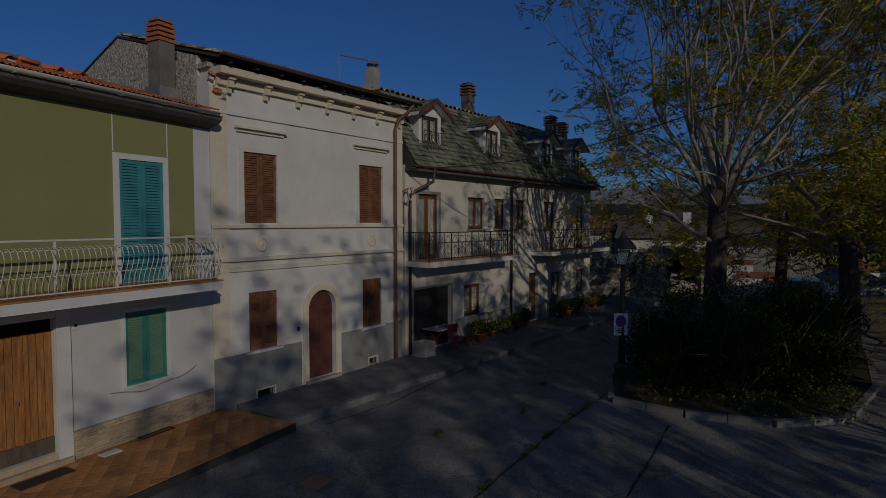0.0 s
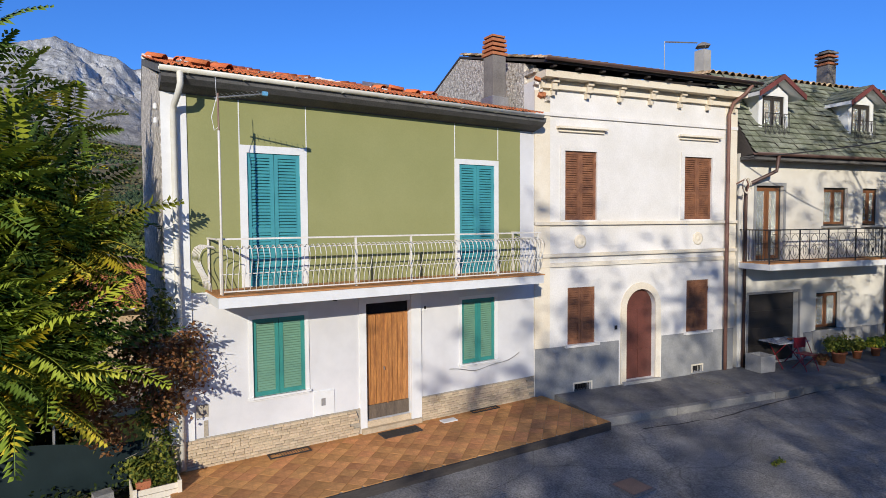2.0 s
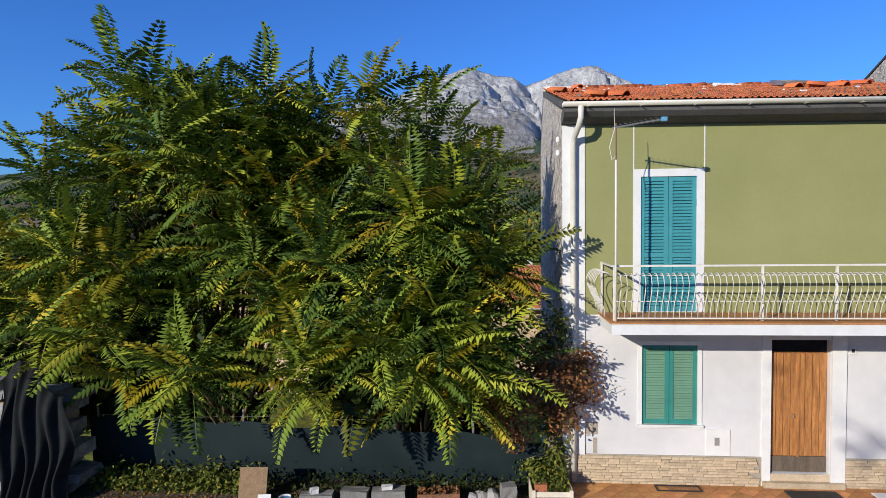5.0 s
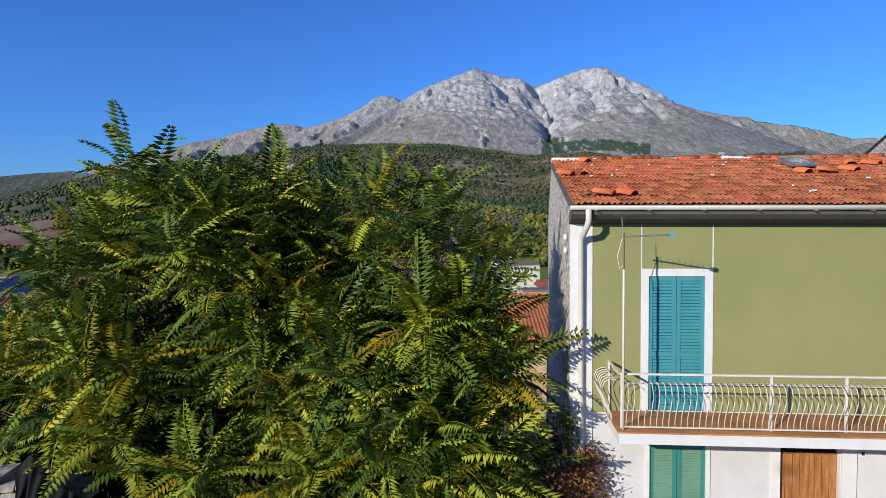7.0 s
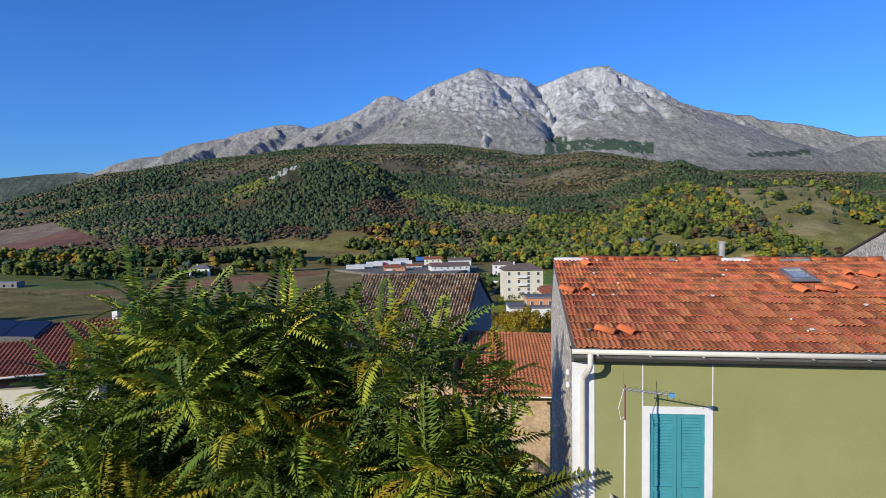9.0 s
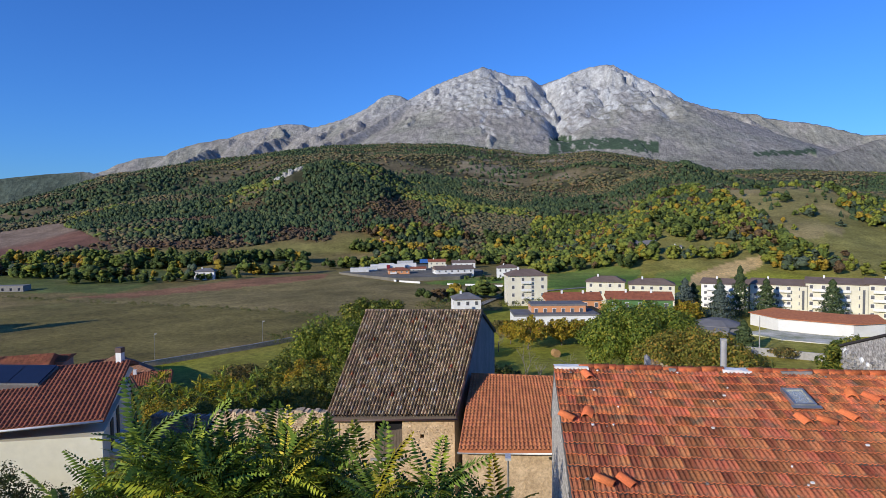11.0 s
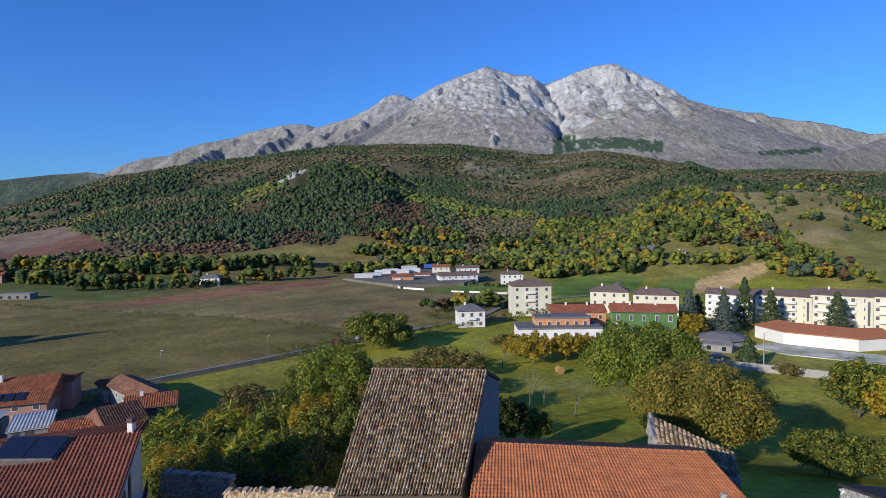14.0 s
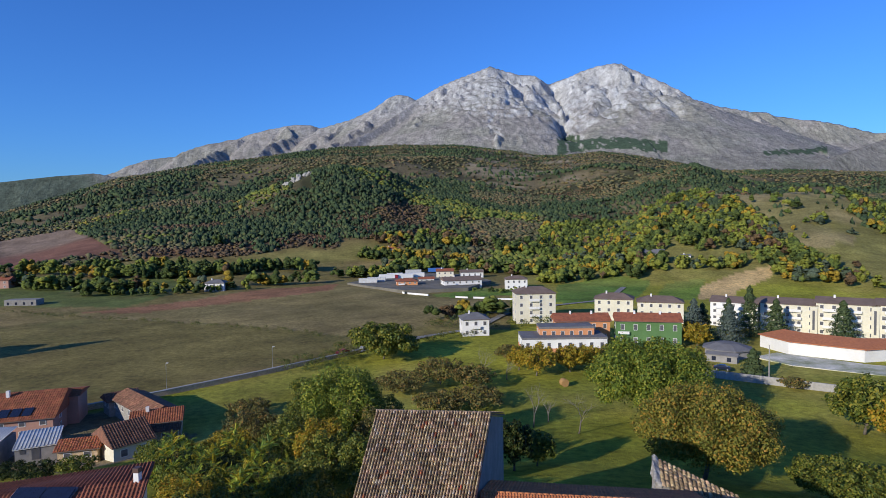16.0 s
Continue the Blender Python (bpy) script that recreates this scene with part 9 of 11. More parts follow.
# trees and shrubs behind the houses, out to the valley
for i, (nm, x, y, w, h, m, lb, n, sz) in enumerate((
    ("walnut_tree", 25.9, 105.0, 11.8, 16.6, L_WALNUT, "broad dark green walnut tree in a meadow", 24000, 0.46),
    ("oak_tree", 24.0, 67.5, 8.8, 13.0, L_OAK, "broad rust and green autumn oak tree", 30000, 0.30),
    ("walnut_tree", -25.2, 70, 6.4, 14.5, L_WALNUT, "tall dark green walnut tree", 12000, 0.32),
    ("maple_tree", -39.0, 158.5, 10.5, 11.5, L_MID, "round green tree beside the lane", 4500, 0.8),
    ("fruit_tree", 5.5, 141.4, 5.4, 9, L_GOLD, "golden autumn fruit tree behind the houses", 2600, 0.5),
    ("fruit_tree", 14.6, 146.1, 4.5, 8, L_GOLD, "golden autumn fruit tree behind the houses", 2200, 0.5),
    ("fruit_tree", 1.0, 147, 3.6, 7, L_GOLD, "golden autumn fruit tree behind the houses", 1500, 0.5),
    ("fruit_tree", 20.0, 150.0, 3.8, 7, L_GOLD, "golden autumn fruit tree behind the houses", 1500, 0.5),
    ("ash_tree", 64.3, 104.1, 6.0, 11.5, L_MID, "tall green ash tree behind the houses", 3500, 0.6),
    ("ash_tree", 68.0, 96.0, 6.5, 10.5, L_GOLD, "yellowing ash tree behind the houses", 3500, 0.6),
    ("hazel_bush", 36.4, 60.5, 5.0, 5.0, L_MID, "spreading green hazel bush", 5075, 0.30),
    ("hazel_bush", 42.5, 60.0, 4.6, 5.0, L_MID, "spreading green hazel bush", 4350, 0.30),
    ("elm_tree", -0.7, 66.2, 2.6, 7.5, L_DARKBUSH, "small dark elm behind the barn", 1800, 0.4),
    ("elm_tree", 2.5, 70.2, 3.0, 5.5, L_MID, "small green elm behind the barn", 1600, 0.4),
    ("lime_tree", 57.9, 181.4, 4.6, 8.8, L_GOLD, "yellow-green lime tree behind the houses", 1800, 0.6),
    ("lime_tree", 29.0, 153.4, 6.0, 7.5, L_MID, "green lime tree behind the houses", 2200, 0.6),
    ("locust_tree", -32.3, 75.4, 4.8, 9.5, L_MID, "green locust thicket behind the houses", 4350, 0.33),
    ("locust_tree", -21.1, 51.6, 3.4, 7.0, L_MID, "green locust thicket behind the houses", 3190, 0.30),
    ("locust_tree", -20.5, 40.0, 3.2, 6.0, L_MID, "green locust thicket behind the houses", 3770, 0.25),
    ("locust_tree", -16.0, 47.0, 3.0, 8.0, L_MID, "green locust thicket behind the houses", 3480, 0.27),
    ("locust_tree", -15.0, 58.0, 3.6, 8.5, L_MID, "green locust thicket behind the houses", 3480, 0.30),
    ("locust_tree", -18.0, 64.0, 4.0, 9.0, L_RUST, "rusty locust thicket behind the houses", 3480, 0.30),
    ("elder_bush", -24.0, 34.0, 3.0, 4.5, L_MID, "leafy green elder bush", 2940, 0.22),
    ("elder_bush", -19.5, 30.5, 2.4, 4.0, L_DARKBUSH, "dark green elder bush", 2714, 0.21),
    ("elder_bush", -16.5, 34.5, 2.6, 5.0, L_MID, "leafy green elder bush", 2714, 0.21),
    ("elder_bush", -18.0, 24.5, 1.8, 3.2, L_DARKBUSH, "dark green elder bush", 2035, 0.16),
    ("elder_bush", -25.2, 30.0, 2.2, 3.6, L_DARKBUSH, "dark green elder bush below the garden wall", 1716, 0.18),
    ("elder_bush", -21.2, 25.0, 1.9, 3.2, L_MID, "leafy green elder bush below the garden wall", 1560, 0.17),
    ("elder_bush", -28.6, 35.0, 2.6, 3.8, L_MID, "leafy green elder bush below the garden wall", 1872, 0.20),
    ("elder_bush", -22.0, 22.6, 1.6, 2.8, L_DARKBUSH, "dark green elder bush below the garden wall", 1404, 0.15),
    ("elder_bush", -31.5, 39.5, 2.8, 4.2, L_GOLD, "yellowing elder bush behind the houses", 1716, 0.22),
    ("elder_bush", -23.4, 12.6, 1.7, 1.2 - float(height(-23.4, 12.6)), L_DARKBUSH, "tall dark elder bush beside the cream house", 2200, 0.13),
    ("elder_bush", -20.0, 11.8, 1.5, 0.9 - float(height(-20.0, 11.8)), L_DARKBUSH, "tall dark elder bush beside the cream house", 2000, 0.13),
    ("locust_tree", -29.5, 62.5, 4.5, 8.0, L_MID, "green locust thicket behind the houses", 3770, 0.30),
    ("locust_tree", -24.0, 57.0, 3.8, 8.0, L_GOLD, "yellow-green locust thicket behind the houses", 3770, 0.30),
    ("locust_tree", -20.0, 72.5, 4.4, 10.0, L_MID, "green locust thicket behind the houses", 3770, 0.33),
    ("locust_tree", -42.0, 76.0, 5.0, 7.0, L_RUST, "rusty locust thicket behind the houses", 3190, 0.33),
    ("elder_bush", -36.0, 47.5, 3.4, 3.6, L_MID, "leafy green elder bush", 2496, 0.24),
    ("elder_bush", -30.0, 44.0, 3.2, 3.6, L_MID, "leafy green elder bush", 2496, 0.24),
    ("elder_bush", -41.0, 52.5, 3.4, 4.0, L_MID, "leafy green elder bush", 2496, 0.24),
    ("elder_bush", -33.0, 53.0, 3.4, 4.0, L_DARKBUSH, "dark green elder bush", 2496, 0.24),
    ("elder_bush", -46.0, 60.0, 3.6, 5.0, L_MID, "leafy green elder bush", 2340, 0.26),
    ("elder_bush", -40.0, 64.0, 3.6, 5.0, L_GOLD, "yellowing leafy elder bush", 2340, 0.26),
    ("elder_bush", -52.0, 67.0, 3.4, 4.5, L_MID, "leafy green elder bush beside the cottages", 2184, 0.28),
    ("elder_bush", -84.0, 69.5, 3.0, 2.6, L_DARKBUSH, "dark green garden bush beside the cottages", 1404, 0.30),
    ("elder_bush", -79.0, 70.0, 3.0, 2.6, L_DARKBUSH, "dark green garden bush beside the cottages", 1404, 0.30),
    ("elder_bush", -71.0, 66.5, 3.2, 2.6, L_DARKBUSH, "dark green garden bush beside the cottages", 1404, 0.30),
    ("elder_bush", -66.0, 68.0, 3.0, 2.8, L_MID, "leafy green garden bush beside the cottages", 1404, 0.30),
    ("elder_bush", -90.0, 68.0, 3.0, 2.6, L_DARKBUSH, "dark green garden bush beside the cottages", 1404, 0.30),
    ("elder_bush", -14.0, 41.0, 2.6, 5.0, L_MID, "leafy green elder bush behind the barn", 2488, 0.22),
    ("scrub_bush", -18.7, 132.2, 6.5, 7.0, L_RUST, "brownish leafless scrub behind the houses", 1800, 0.5),
    ("scrub_bush", -10.0, 128.2, 5.5, 6.0, L_RUST, "brownish leafless scrub behind the houses", 1500, 0.5),
    ("scrub_bush", -27.0, 124.2, 6.5, 5.0, L_RUST, "brownish leafless scrub behind the houses", 1500, 0.5),
    ("scrub_bush", -8.9, 111.8, 6.5, 4.6, L_RUST, "rust-coloured autumn scrub behind the houses", 1600, 0.45),
    ("scrub_bush", -16.5, 108.0, 5.5, 4.2, L_RUST, "rust-coloured autumn scrub behind the houses", 1500, 0.45),
    ("scrub_bush", -48.8, 121.5, 5.5, 4.6, L_MID, "green roadside scrub behind the houses", 1400, 0.45),
    ("scrub_bush", -57.0, 106.0, 5.0, 4.0, L_RUST, "brownish leafless scrub behind the houses", 1200, 0.45),
    ("scrub_bush", -1.0, 158.0, 5.0, 5.0, L_RUST, "brownish leafless scrub behind the houses", 1200, 0.5),
    ("scrub_bush", 66.0, 135.0, 3.5, 3.0, L_RUST, "brownish leafless scrub behind the houses", 900, 0.4),
    ("scrub_bush", 77.0, 128.0, 3.0, 3.0, L_RUST, "brownish leafless scrub behind the houses", 900, 0.4))):
    leafy_tree(nm, x, y, w, h, m, lb, 200 + i, n, sz)


for i, (x, y, w, h) in enumerate(((-38.5, 50, 3.6, 5.5), (-32.5, 46.5, 3.2, 5.0), (-27.0, 48.5, 3.2, 6.0), (-43.5, 57, 3.8, 5.5), (-35.5, 58, 3.6, 6.0), (-25.0, 41.5, 2.8, 5.0))):
    z = float(height(x, y)) - 0.1
    ailanthus("ailanthus_sapling", (x, y, z), [(x, y, z + h * 0.5, w, w * 0.9, h * 0.5), (x + w * 0.5, y - 0.6, z + h * 0.4, w * 0.6, w * 0.6, h * 0.4), (x - w * 0.5, y + 0.5, z + h * 0.45, w * 0.6, w * 0.6, h * 0.4)], [(x, y, z + h)], 48, 500 + i, "young tree of heaven in a thicket behind the barn", 1.15, 12, 0.30, "tree-of-heaven thicket", 0.13, 0.26, 7)


def bare_tree(x, y, h, seed):
    rg = np.random.default_rng(seed)
    t = empty("bare_fruit_tree", pose(x, y, float(height(x, y)) - 0.1), "leafless grey fruit tree in the meadow", "tree", "bare fruit trees")
    limbs, tips = [], []
    grow(rg, (0, 0, 0), (0.1, 0, 1), h * 0.36, 0.16, 4, 0.8, 3, 3, 0.2, limbs, tips)
    part("trunk", limbs_mesh(limbs[:1], M_BARK, "trunk", 7), None, t)
    part("branchwork", limbs_mesh(limbs[1:], M_TWIG, "branchwork", 4), None, t)["kind"] = "stuff"


for i, (x, y, h) in enumerate(((3.0, 96.3, 8.6), (10.8, 92.6, 8.8), (-8.5, 140.8, 8.0), (-2.2, 137.2, 7.2), (6.0, 101.0, 5.0))):
    bare_tree(x, y, h, 300 + i)


def conifer(x, y, w, h, seed, m=None, lb="dark green spire-shaped garden conifer"):
    rg = np.random.default_rng(seed)
    t = empty("conifer", pose(x, y, float(height(x, y)) - 0.1), lb, "tree", "conifers")
    part("trunk", tube(bmesh.new(), [(0, 0, 0), (0, 0, h * 0.95)], 0.25, 6, 0.04), M_BARK, t)
    n = 3000
    f = rg.uniform(0.03, 1.0, n) ** 0.9
    tier = 0.75 + 0.25 * np.cos(f * 40)
    a = rg.uniform(0, 6.28, n)
    r = w * (1 - f) ** 0.72 * tier * rg.uniform(0.45, 1.08, n) + 0.1
    P = np.stack([r * np.cos(a), r * np.sin(a), h * f - 0.12 * r], -1)
    D = np.stack([np.cos(a), np.sin(a), 0.3 + 0 * a], -1)
    V, F = leaf_cards(rg, P, D, 0.62, 0.2, 0.5)
    part("crown", np_mesh("crown", V, F, m or L_DARKBUSH), None, t)


for i, (x, y, w, h, k) in enumerate(((61.0, 194.6, 6.6, 14.1, 1), (70.1, 187.4, 6.8, 13.5, 1), (81.4, 200.7, 5.6, 17.8, 0), (89.3, 198.7, 6.0, 13.5, 0), (106.6, 190.9, 6.6, 14, 0), (60.0, 143.3, 4.0, 7.8, 0), (76.0, 205.0, 4.6, 13, 0), (65.5, 200.0, 5.0, 12, 0))):
    conifer(x, y, w, h, 400 + i, L_PINE if k else L_CEDAR, ("broad bluish grey garden conifer" if k else "dark green spire-shaped garden conifer"))

# ---- the valley settlement ----
def far_house(name, x, y, rot, L, W, H, wm, rm, label, floors=2, bays=4, roof="gable", over=0.5, rise=None, base=None, side_bays=2, balconies=(), cat="house", group="", chim=1, z=None, tiles=False):
    """A house with storeys, single windows with frames, roof and chimneys. Origin at the corner nearest the viewer; L along, W deep."""
    z0 = float(height(x, y)) - 0.4 if z is None else z
    h = empty(name, pose(x, y, z0, 0, 0, rot), label, cat, group)
    part("outer_wall", bx(0, 0, -1.5, L, W, H), wm, h)
    if base:
        part("base_band", bx(-0.04, -0.04, -1.5, L + 0.04, W + 0.04, base[0]), base[1], h)
    rise = rise or W * 0.22
    bm = bmesh.new()
    o = over
    if roof == "flat":
        wall(bm, -0.1, L + 0.1, H + 0.002, H + 0.6, -0.1, W + 0.1)
        part("parapet", bm, rm, h)
    else:
        inset = 0.0 if roof == "gable" else W * 0.45
        a = [bm.verts.new(p) for p in ((-o, -o, H - 0.05), (L + o, -o, H - 0.05), (L + o, W + o, H - 0.05), (-o, W + o, H - 0.05))]
        t = [bm.verts.new(p) for p in ((-o, -o, H + 0.1), (L + o, -o, H + 0.1), (L + o, W + o, H + 0.1), (-o, W + o, H + 0.1))]
        r = [bm.verts.new((-o + inset, W / 2, H + rise)), bm.verts.new((L + o - inset, W / 2, H + rise))]
        bm.faces.new(a[::-1])
        for i in range(4):
            bm.faces.new((a[i], a[(i + 1) % 4], t[(i + 1) % 4], t[i]))
        bm.faces.new((t[0], t[1], r[1], r[0])), bm.faces.new((t[2], t[3], r[0], r[1]))
        bm.faces.new((t[1], t[2], r[1])), bm.faces.new((t[3], t[0], r[0]))
        rf = part("roof", bm, rm, h)
        if tiles and roof == "gable":
            c = int((L + 2 * o) / 0.42)
            V, F = tile_field((-o, -o, H + 0.1), (L + o, -o, H + 0.1), (-o, W / 2, H + rise), (L + o, W / 2, H + rise), c, 11, PANTILE, 0.05, 0.03, int(L * 7))
            tagged(part("roof_tiles", np_mesh("roof_tiles", V, F, rm), None, rf), kind="stuff")
        for c in range(chim):
            part("chimney", bev(bx(L * (0.3 + 0.4 * c) - 0.3, W * 0.4, H + rise * 0.5, L * (0.3 + 0.4 * c) + 0.3, W * 0.4 + 0.6, H + rise + 0.7), 0.03), M_WHITE_FAR, rf)
        part("gutter", bx(-o, -o - 0.12, H - 0.02, L + o, -o - 0.002, H + 0.1), M_ROOF_BR, h)
    fh = H / floors
    ww, hh = min(1.0, L / bays * 0.34), fh * 0.42
    pane = to_mesh("window", bx(-ww / 2, -0.03, 0, ww / 2, -0.002, hh), M_WINFAR)
    frm = to_mesh("window_frame", wall(bmesh.new(), -ww / 2 - 0.1, ww / 2 + 0.1, -0.1, hh + 0.1, -0.06, -0.002, [(-ww / 2, 0, ww / 2, hh)]), M_WHITE_FAR)
    shut = to_mesh("shutter", bx(-ww / 2, -0.05, hh * 0.45, ww / 2, -0.031, hh), M_ROOF_GR)
    for f in range(floors):
        for b in range(bays):
            p = part("window", pane, None, h)
            p.matrix_basis = pose(L * (b + 0.5) / bays, 0, f * fh + fh * 0.34)
            q = part("window_frame", frm, None, p)
            if (b * 3 + f * 5 + int(x)) % 3 == 0:
                part("shutter", shut, None, p)
        for sgn, xx, rr in ((1, L, 90), (-1, 0, -90)):
            for b in range(side_bays):
                p = part("window", pane, None, h)
                p.matrix_basis = pose(xx, W * (b + 0.5) / side_bays, f * fh + fh * 0.34, 0, 0, rr)
                part("window_frame", frm, None, p)
    for (u0, u1, f) in balconies:
        b = part("balcony", bx(u0, -1.1, f * fh, u1, -0.002, f * fh + 0.18), wm, h)
        part("parapet", wall(bmesh.new(), u0, u1, f * fh + 0.182, f * fh + 1.05, -1.1, -1.0), M_WHITE_FAR, b)
    return h


far_house("small_house", -18.0, 192, 12, 9.5, 9, 6.3, M_WHITE_FAR, M_ROOF_GR, "small white two-storey house with grey hip roof", 2, 3, "hip", balconies=((3.2, 6.2, 1),))
far_house("apartment_block", 1.2, 219, 8, 15.5, 11, 12.3, M_YELLOW_FAR, M_ROOF_BR, "four-storey pale yellow apartment block with brown roof", 4, 4, "hip", balconies=((5, 9, 1), (5, 9, 2), (5, 9, 3)))
far_house("long_villa", 2.5, 168, 6, 26, 11, 4.4, M_WHITE_FAR, M_ROOF_GR, "low white building with orange bands and flat terraces", 1, 8, "flat", base=(1.6, M_ORANGE_FAR))
far_house("terraced_building", 8.0, 172.5, 6, 17, 7, 7.0, M_ORANGE_FAR, M_ROOF_GR, "orange upper storey behind a white terrace", 2, 6, "flat")
far_house("school_house", 14.0, 186, 4, 18, 10, 7.0, M_ORANGE_FAR, M_ROOF_FAR, "orange house with wide red roof", 2, 5, "gable", chim=2)
far_house("green_house_block", 33.0, 182, -6, 20, 10, 8.4, M_GREEN_FAR, M_ROOF_FAR, "green terraced house with red roof and white window frames", 2, 5, "gable", chim=2, balconies=((0.5, 4, 1),))
far_house("pale_block", 33.0, 231, -12, 15, 10, 9.0, M_YELLOW_FAR, M_ROOF_BR, "cream apartment block with brown roof", 3, 4, "hip")
far_house("pale_block", 49.0, 226, -12, 17, 10, 8.6, M_YELLOW_FAR, M_ROOF_BR, "cream apartment block with brown roof", 3, 5, "hip")
for x, y, L, H in ((75, 221, 16, 9.6), (89.6, 212.5, 17.5, 10.4), (104.6, 204, 17.5, 11.6), (119.5, 195.5, 18, 11.8), (136, 186, 20, 11.8)):
    ab = far_house("apartment_block", x, y, -29, L, 11, H, M_YELLOW_FAR if x > 80 else M_WHITE_FAR, M_ROOF_BR, "cream balconied apartment block with brown roof in a row", 4, 5, "gable", rise=1.8, group="row of apartment blocks", balconies=((2, 6, 1), (2, 6, 2), (2, 6, 3), (9, 13, 1), (9, 13, 2), (9, 13, 3)))
    tower = part("stair_tower", bev(bx(L - 1.9, -0.9, -1.5, L + 0.3, 3.5, H - 0.3), 0.03), M_YELLOW_FAR, ab, "pale yellow stair tower")
    part("stair_window", bx(L - 1.2, -0.94, 2.0, L - 0.5, -0.902, H - 1.6), M_WINFAR, tower)
# low white hall, bent in plan
hall = empty("low_hall", pose(0, 0, float(height(90, 172)) - 0.3), "long low white hall with orange-red roof", "building")
part("outer_wall", prism(bmesh.new(), [(78.8, 185.6), (82.5, 174.6), (98.0, 164.0), (108, 166.5), (104, 176), (88, 186)], -1, 4.2), M_WHITE_FAR, hall)
bm = bmesh.new()
ft = [(78.2, 186), (82.2, 173.9), (98.0, 163.2), (108.8, 166.2)]
bk = [(86.5, 187), (89.5, 181.5), (101.0, 172.8), (109.5, 172.8)]
f1 = [bm.verts.new((p[0], p[1], 4.1)) for p in ft]
f2 = [bm.verts.new((p[0], p[1], 5.7)) for p in bk]
f3 = [bm.verts.new((p[0], p[1], 4.3)) for p in ft]
for i in range(3):
    bm.faces.new((f3[i], f3[i + 1], f2[i + 1], f2[i])), bm.faces.new((f1[i], f1[i + 1], f3[i + 1], f3[i]))
bm.faces.new((f1[0], f3[0], f2[0])), bm.faces.new((f1[3], f2[3], f3[3]))
part("roof", bm, M_TILE_RED, hall)
# grey round pavilion, sheds
pav = empty("pavilion", pose(63.5, 171.0, float(height(63, 171)) - 0.2), "low grey many-sided pavilion with a metal roof", "pavilion")
part("outer_wall", lathe(bmesh.new(), [(6.4, -1), (6.4, 2.6)], 8), M_GREYWALL, pav)
part("roof", lathe(bmesh.new(), [(7.2, 2.602), (7.2, 2.9), (3.0, 4.2), (0.4, 4.4)], 8), M_ROOF_GR, pav)
def box_thing(name, x, y, rot, L, W, H, m, label, cat, top=None, group="", z=None, roof=None):
    z0 = (float(height(x, y)) - 0.15) if z is None else z
    t = empty(name, pose(x, y, z0, 0, 0, rot), label, cat, group)
    part("body", bev(bx(0, 0, -0.5, L, W, H), 0.05), m, t)
    if roof:
        bm = bmesh.new()
        roof_sheet(bm, (-0.3, -0.3, H + 0.15), (L + 0.3, -0.3, H + 0.15), (-0.3, W / 2, H + 0.3 + W * 0.16), (L + 0.3, W / 2, H + 0.3 + W * 0.16), 0.14)
        roof_sheet(bm, (-0.3, W / 2, H + 0.3 + W * 0.16), (L + 0.3, W / 2, H + 0.3 + W * 0.16), (-0.3, W + 0.3, H + 0.15), (L + 0.3, W + 0.3, H + 0.15), 0.14)
        part("roof", bm, roof, t)
    for i in range(max(1, int(L / 4))):
        part("opening", bx(L * (i + 0.35) / max(1, int(L / 4)), -0.04, 0.6, L * (i + 0.35) / max(1, int(L / 4)) + 1.1, -0.002, min(H - 0.4, 2.0)), M_SOLAR, t)
    return t
box_thing("garden_shed", 55.0, 163.0, -30, 8, 3, 2.2, M_GREYWALL, "low grey garden shed", "shed", roof=M_ROOF_GR)
box_thing("garden_shed", 104.5, 152.0, -30, 6, 4, 3.0, M_WHITE_FAR, "small white shed with red roof", "shed", roof=M_ROOF_FAR)
yd = [(70, 168), (79, 174), (97, 160), (112, 155), (128, 150), (124, 138), (108, 141), (92, 149), (76, 158)]
tagged(new("gravel_yard", to_mesh("gravel_yard", prism(bmesh.new(), yd, -24, -22.05), M_GRAVEL)), "pale gravel yard before the low hall", "yard", kind="structure")
# compound with trucks and workshops
yd2 = [(-108, 360), (-96, 392), (-84, 424), (-60, 436), (-30, 412), (-14, 372), (-26, 330), (-62, 318), (-86, 338)]
tagged(new("truck_yard", to_mesh("truck_yard", prism(bmesh.new(), yd2, -24, float(max(height(np.array([p[0] for p in yd2]), np.array([p[1] for p in yd2])))) - 0.25), M_YARD)), "worn earth and concrete yard between the workshops", "yard", kind="structure")
far_house("workshop_house", -71.5, 343, 14, 13, 9, 4.4, M_ORANGE_FAR, M_ROOF_FAR, "orange house with terracotta roof beside the truck yard", 2, 4, "hip", rise=1.6, balconies=((1, 5, 1),))
far_house("workshop_house", -53.0, 394, 8, 12, 9, 5.6, M_YELLOW_FAR, M_ROOF_FAR, "cream house with red roof beside the truck yard", 2, 3, "gable", rise=1.8)
far_house("workshop_house", -41.5, 342, 20, 24, 10, 5.0, M_WHITE_FAR, M_ROOF_BR, "long white house with brown roof beside the truck yard", 2, 6, "gable", rise=2.2, balconies=((1, 7, 1),))
far_house("workshop_house", -36.0, 398, 12, 16, 8, 4.0, M_WHITE_FAR, M_ROOF_BR, "low white workshop with brown roof", 1, 4, "gable")
far_house("workshop_house", -62.0, 372, 12, 10, 6, 3.0, M_WHITE_FAR, M_ROOF_FAR, "low white workshop with red roof", 1, 3, "gable")


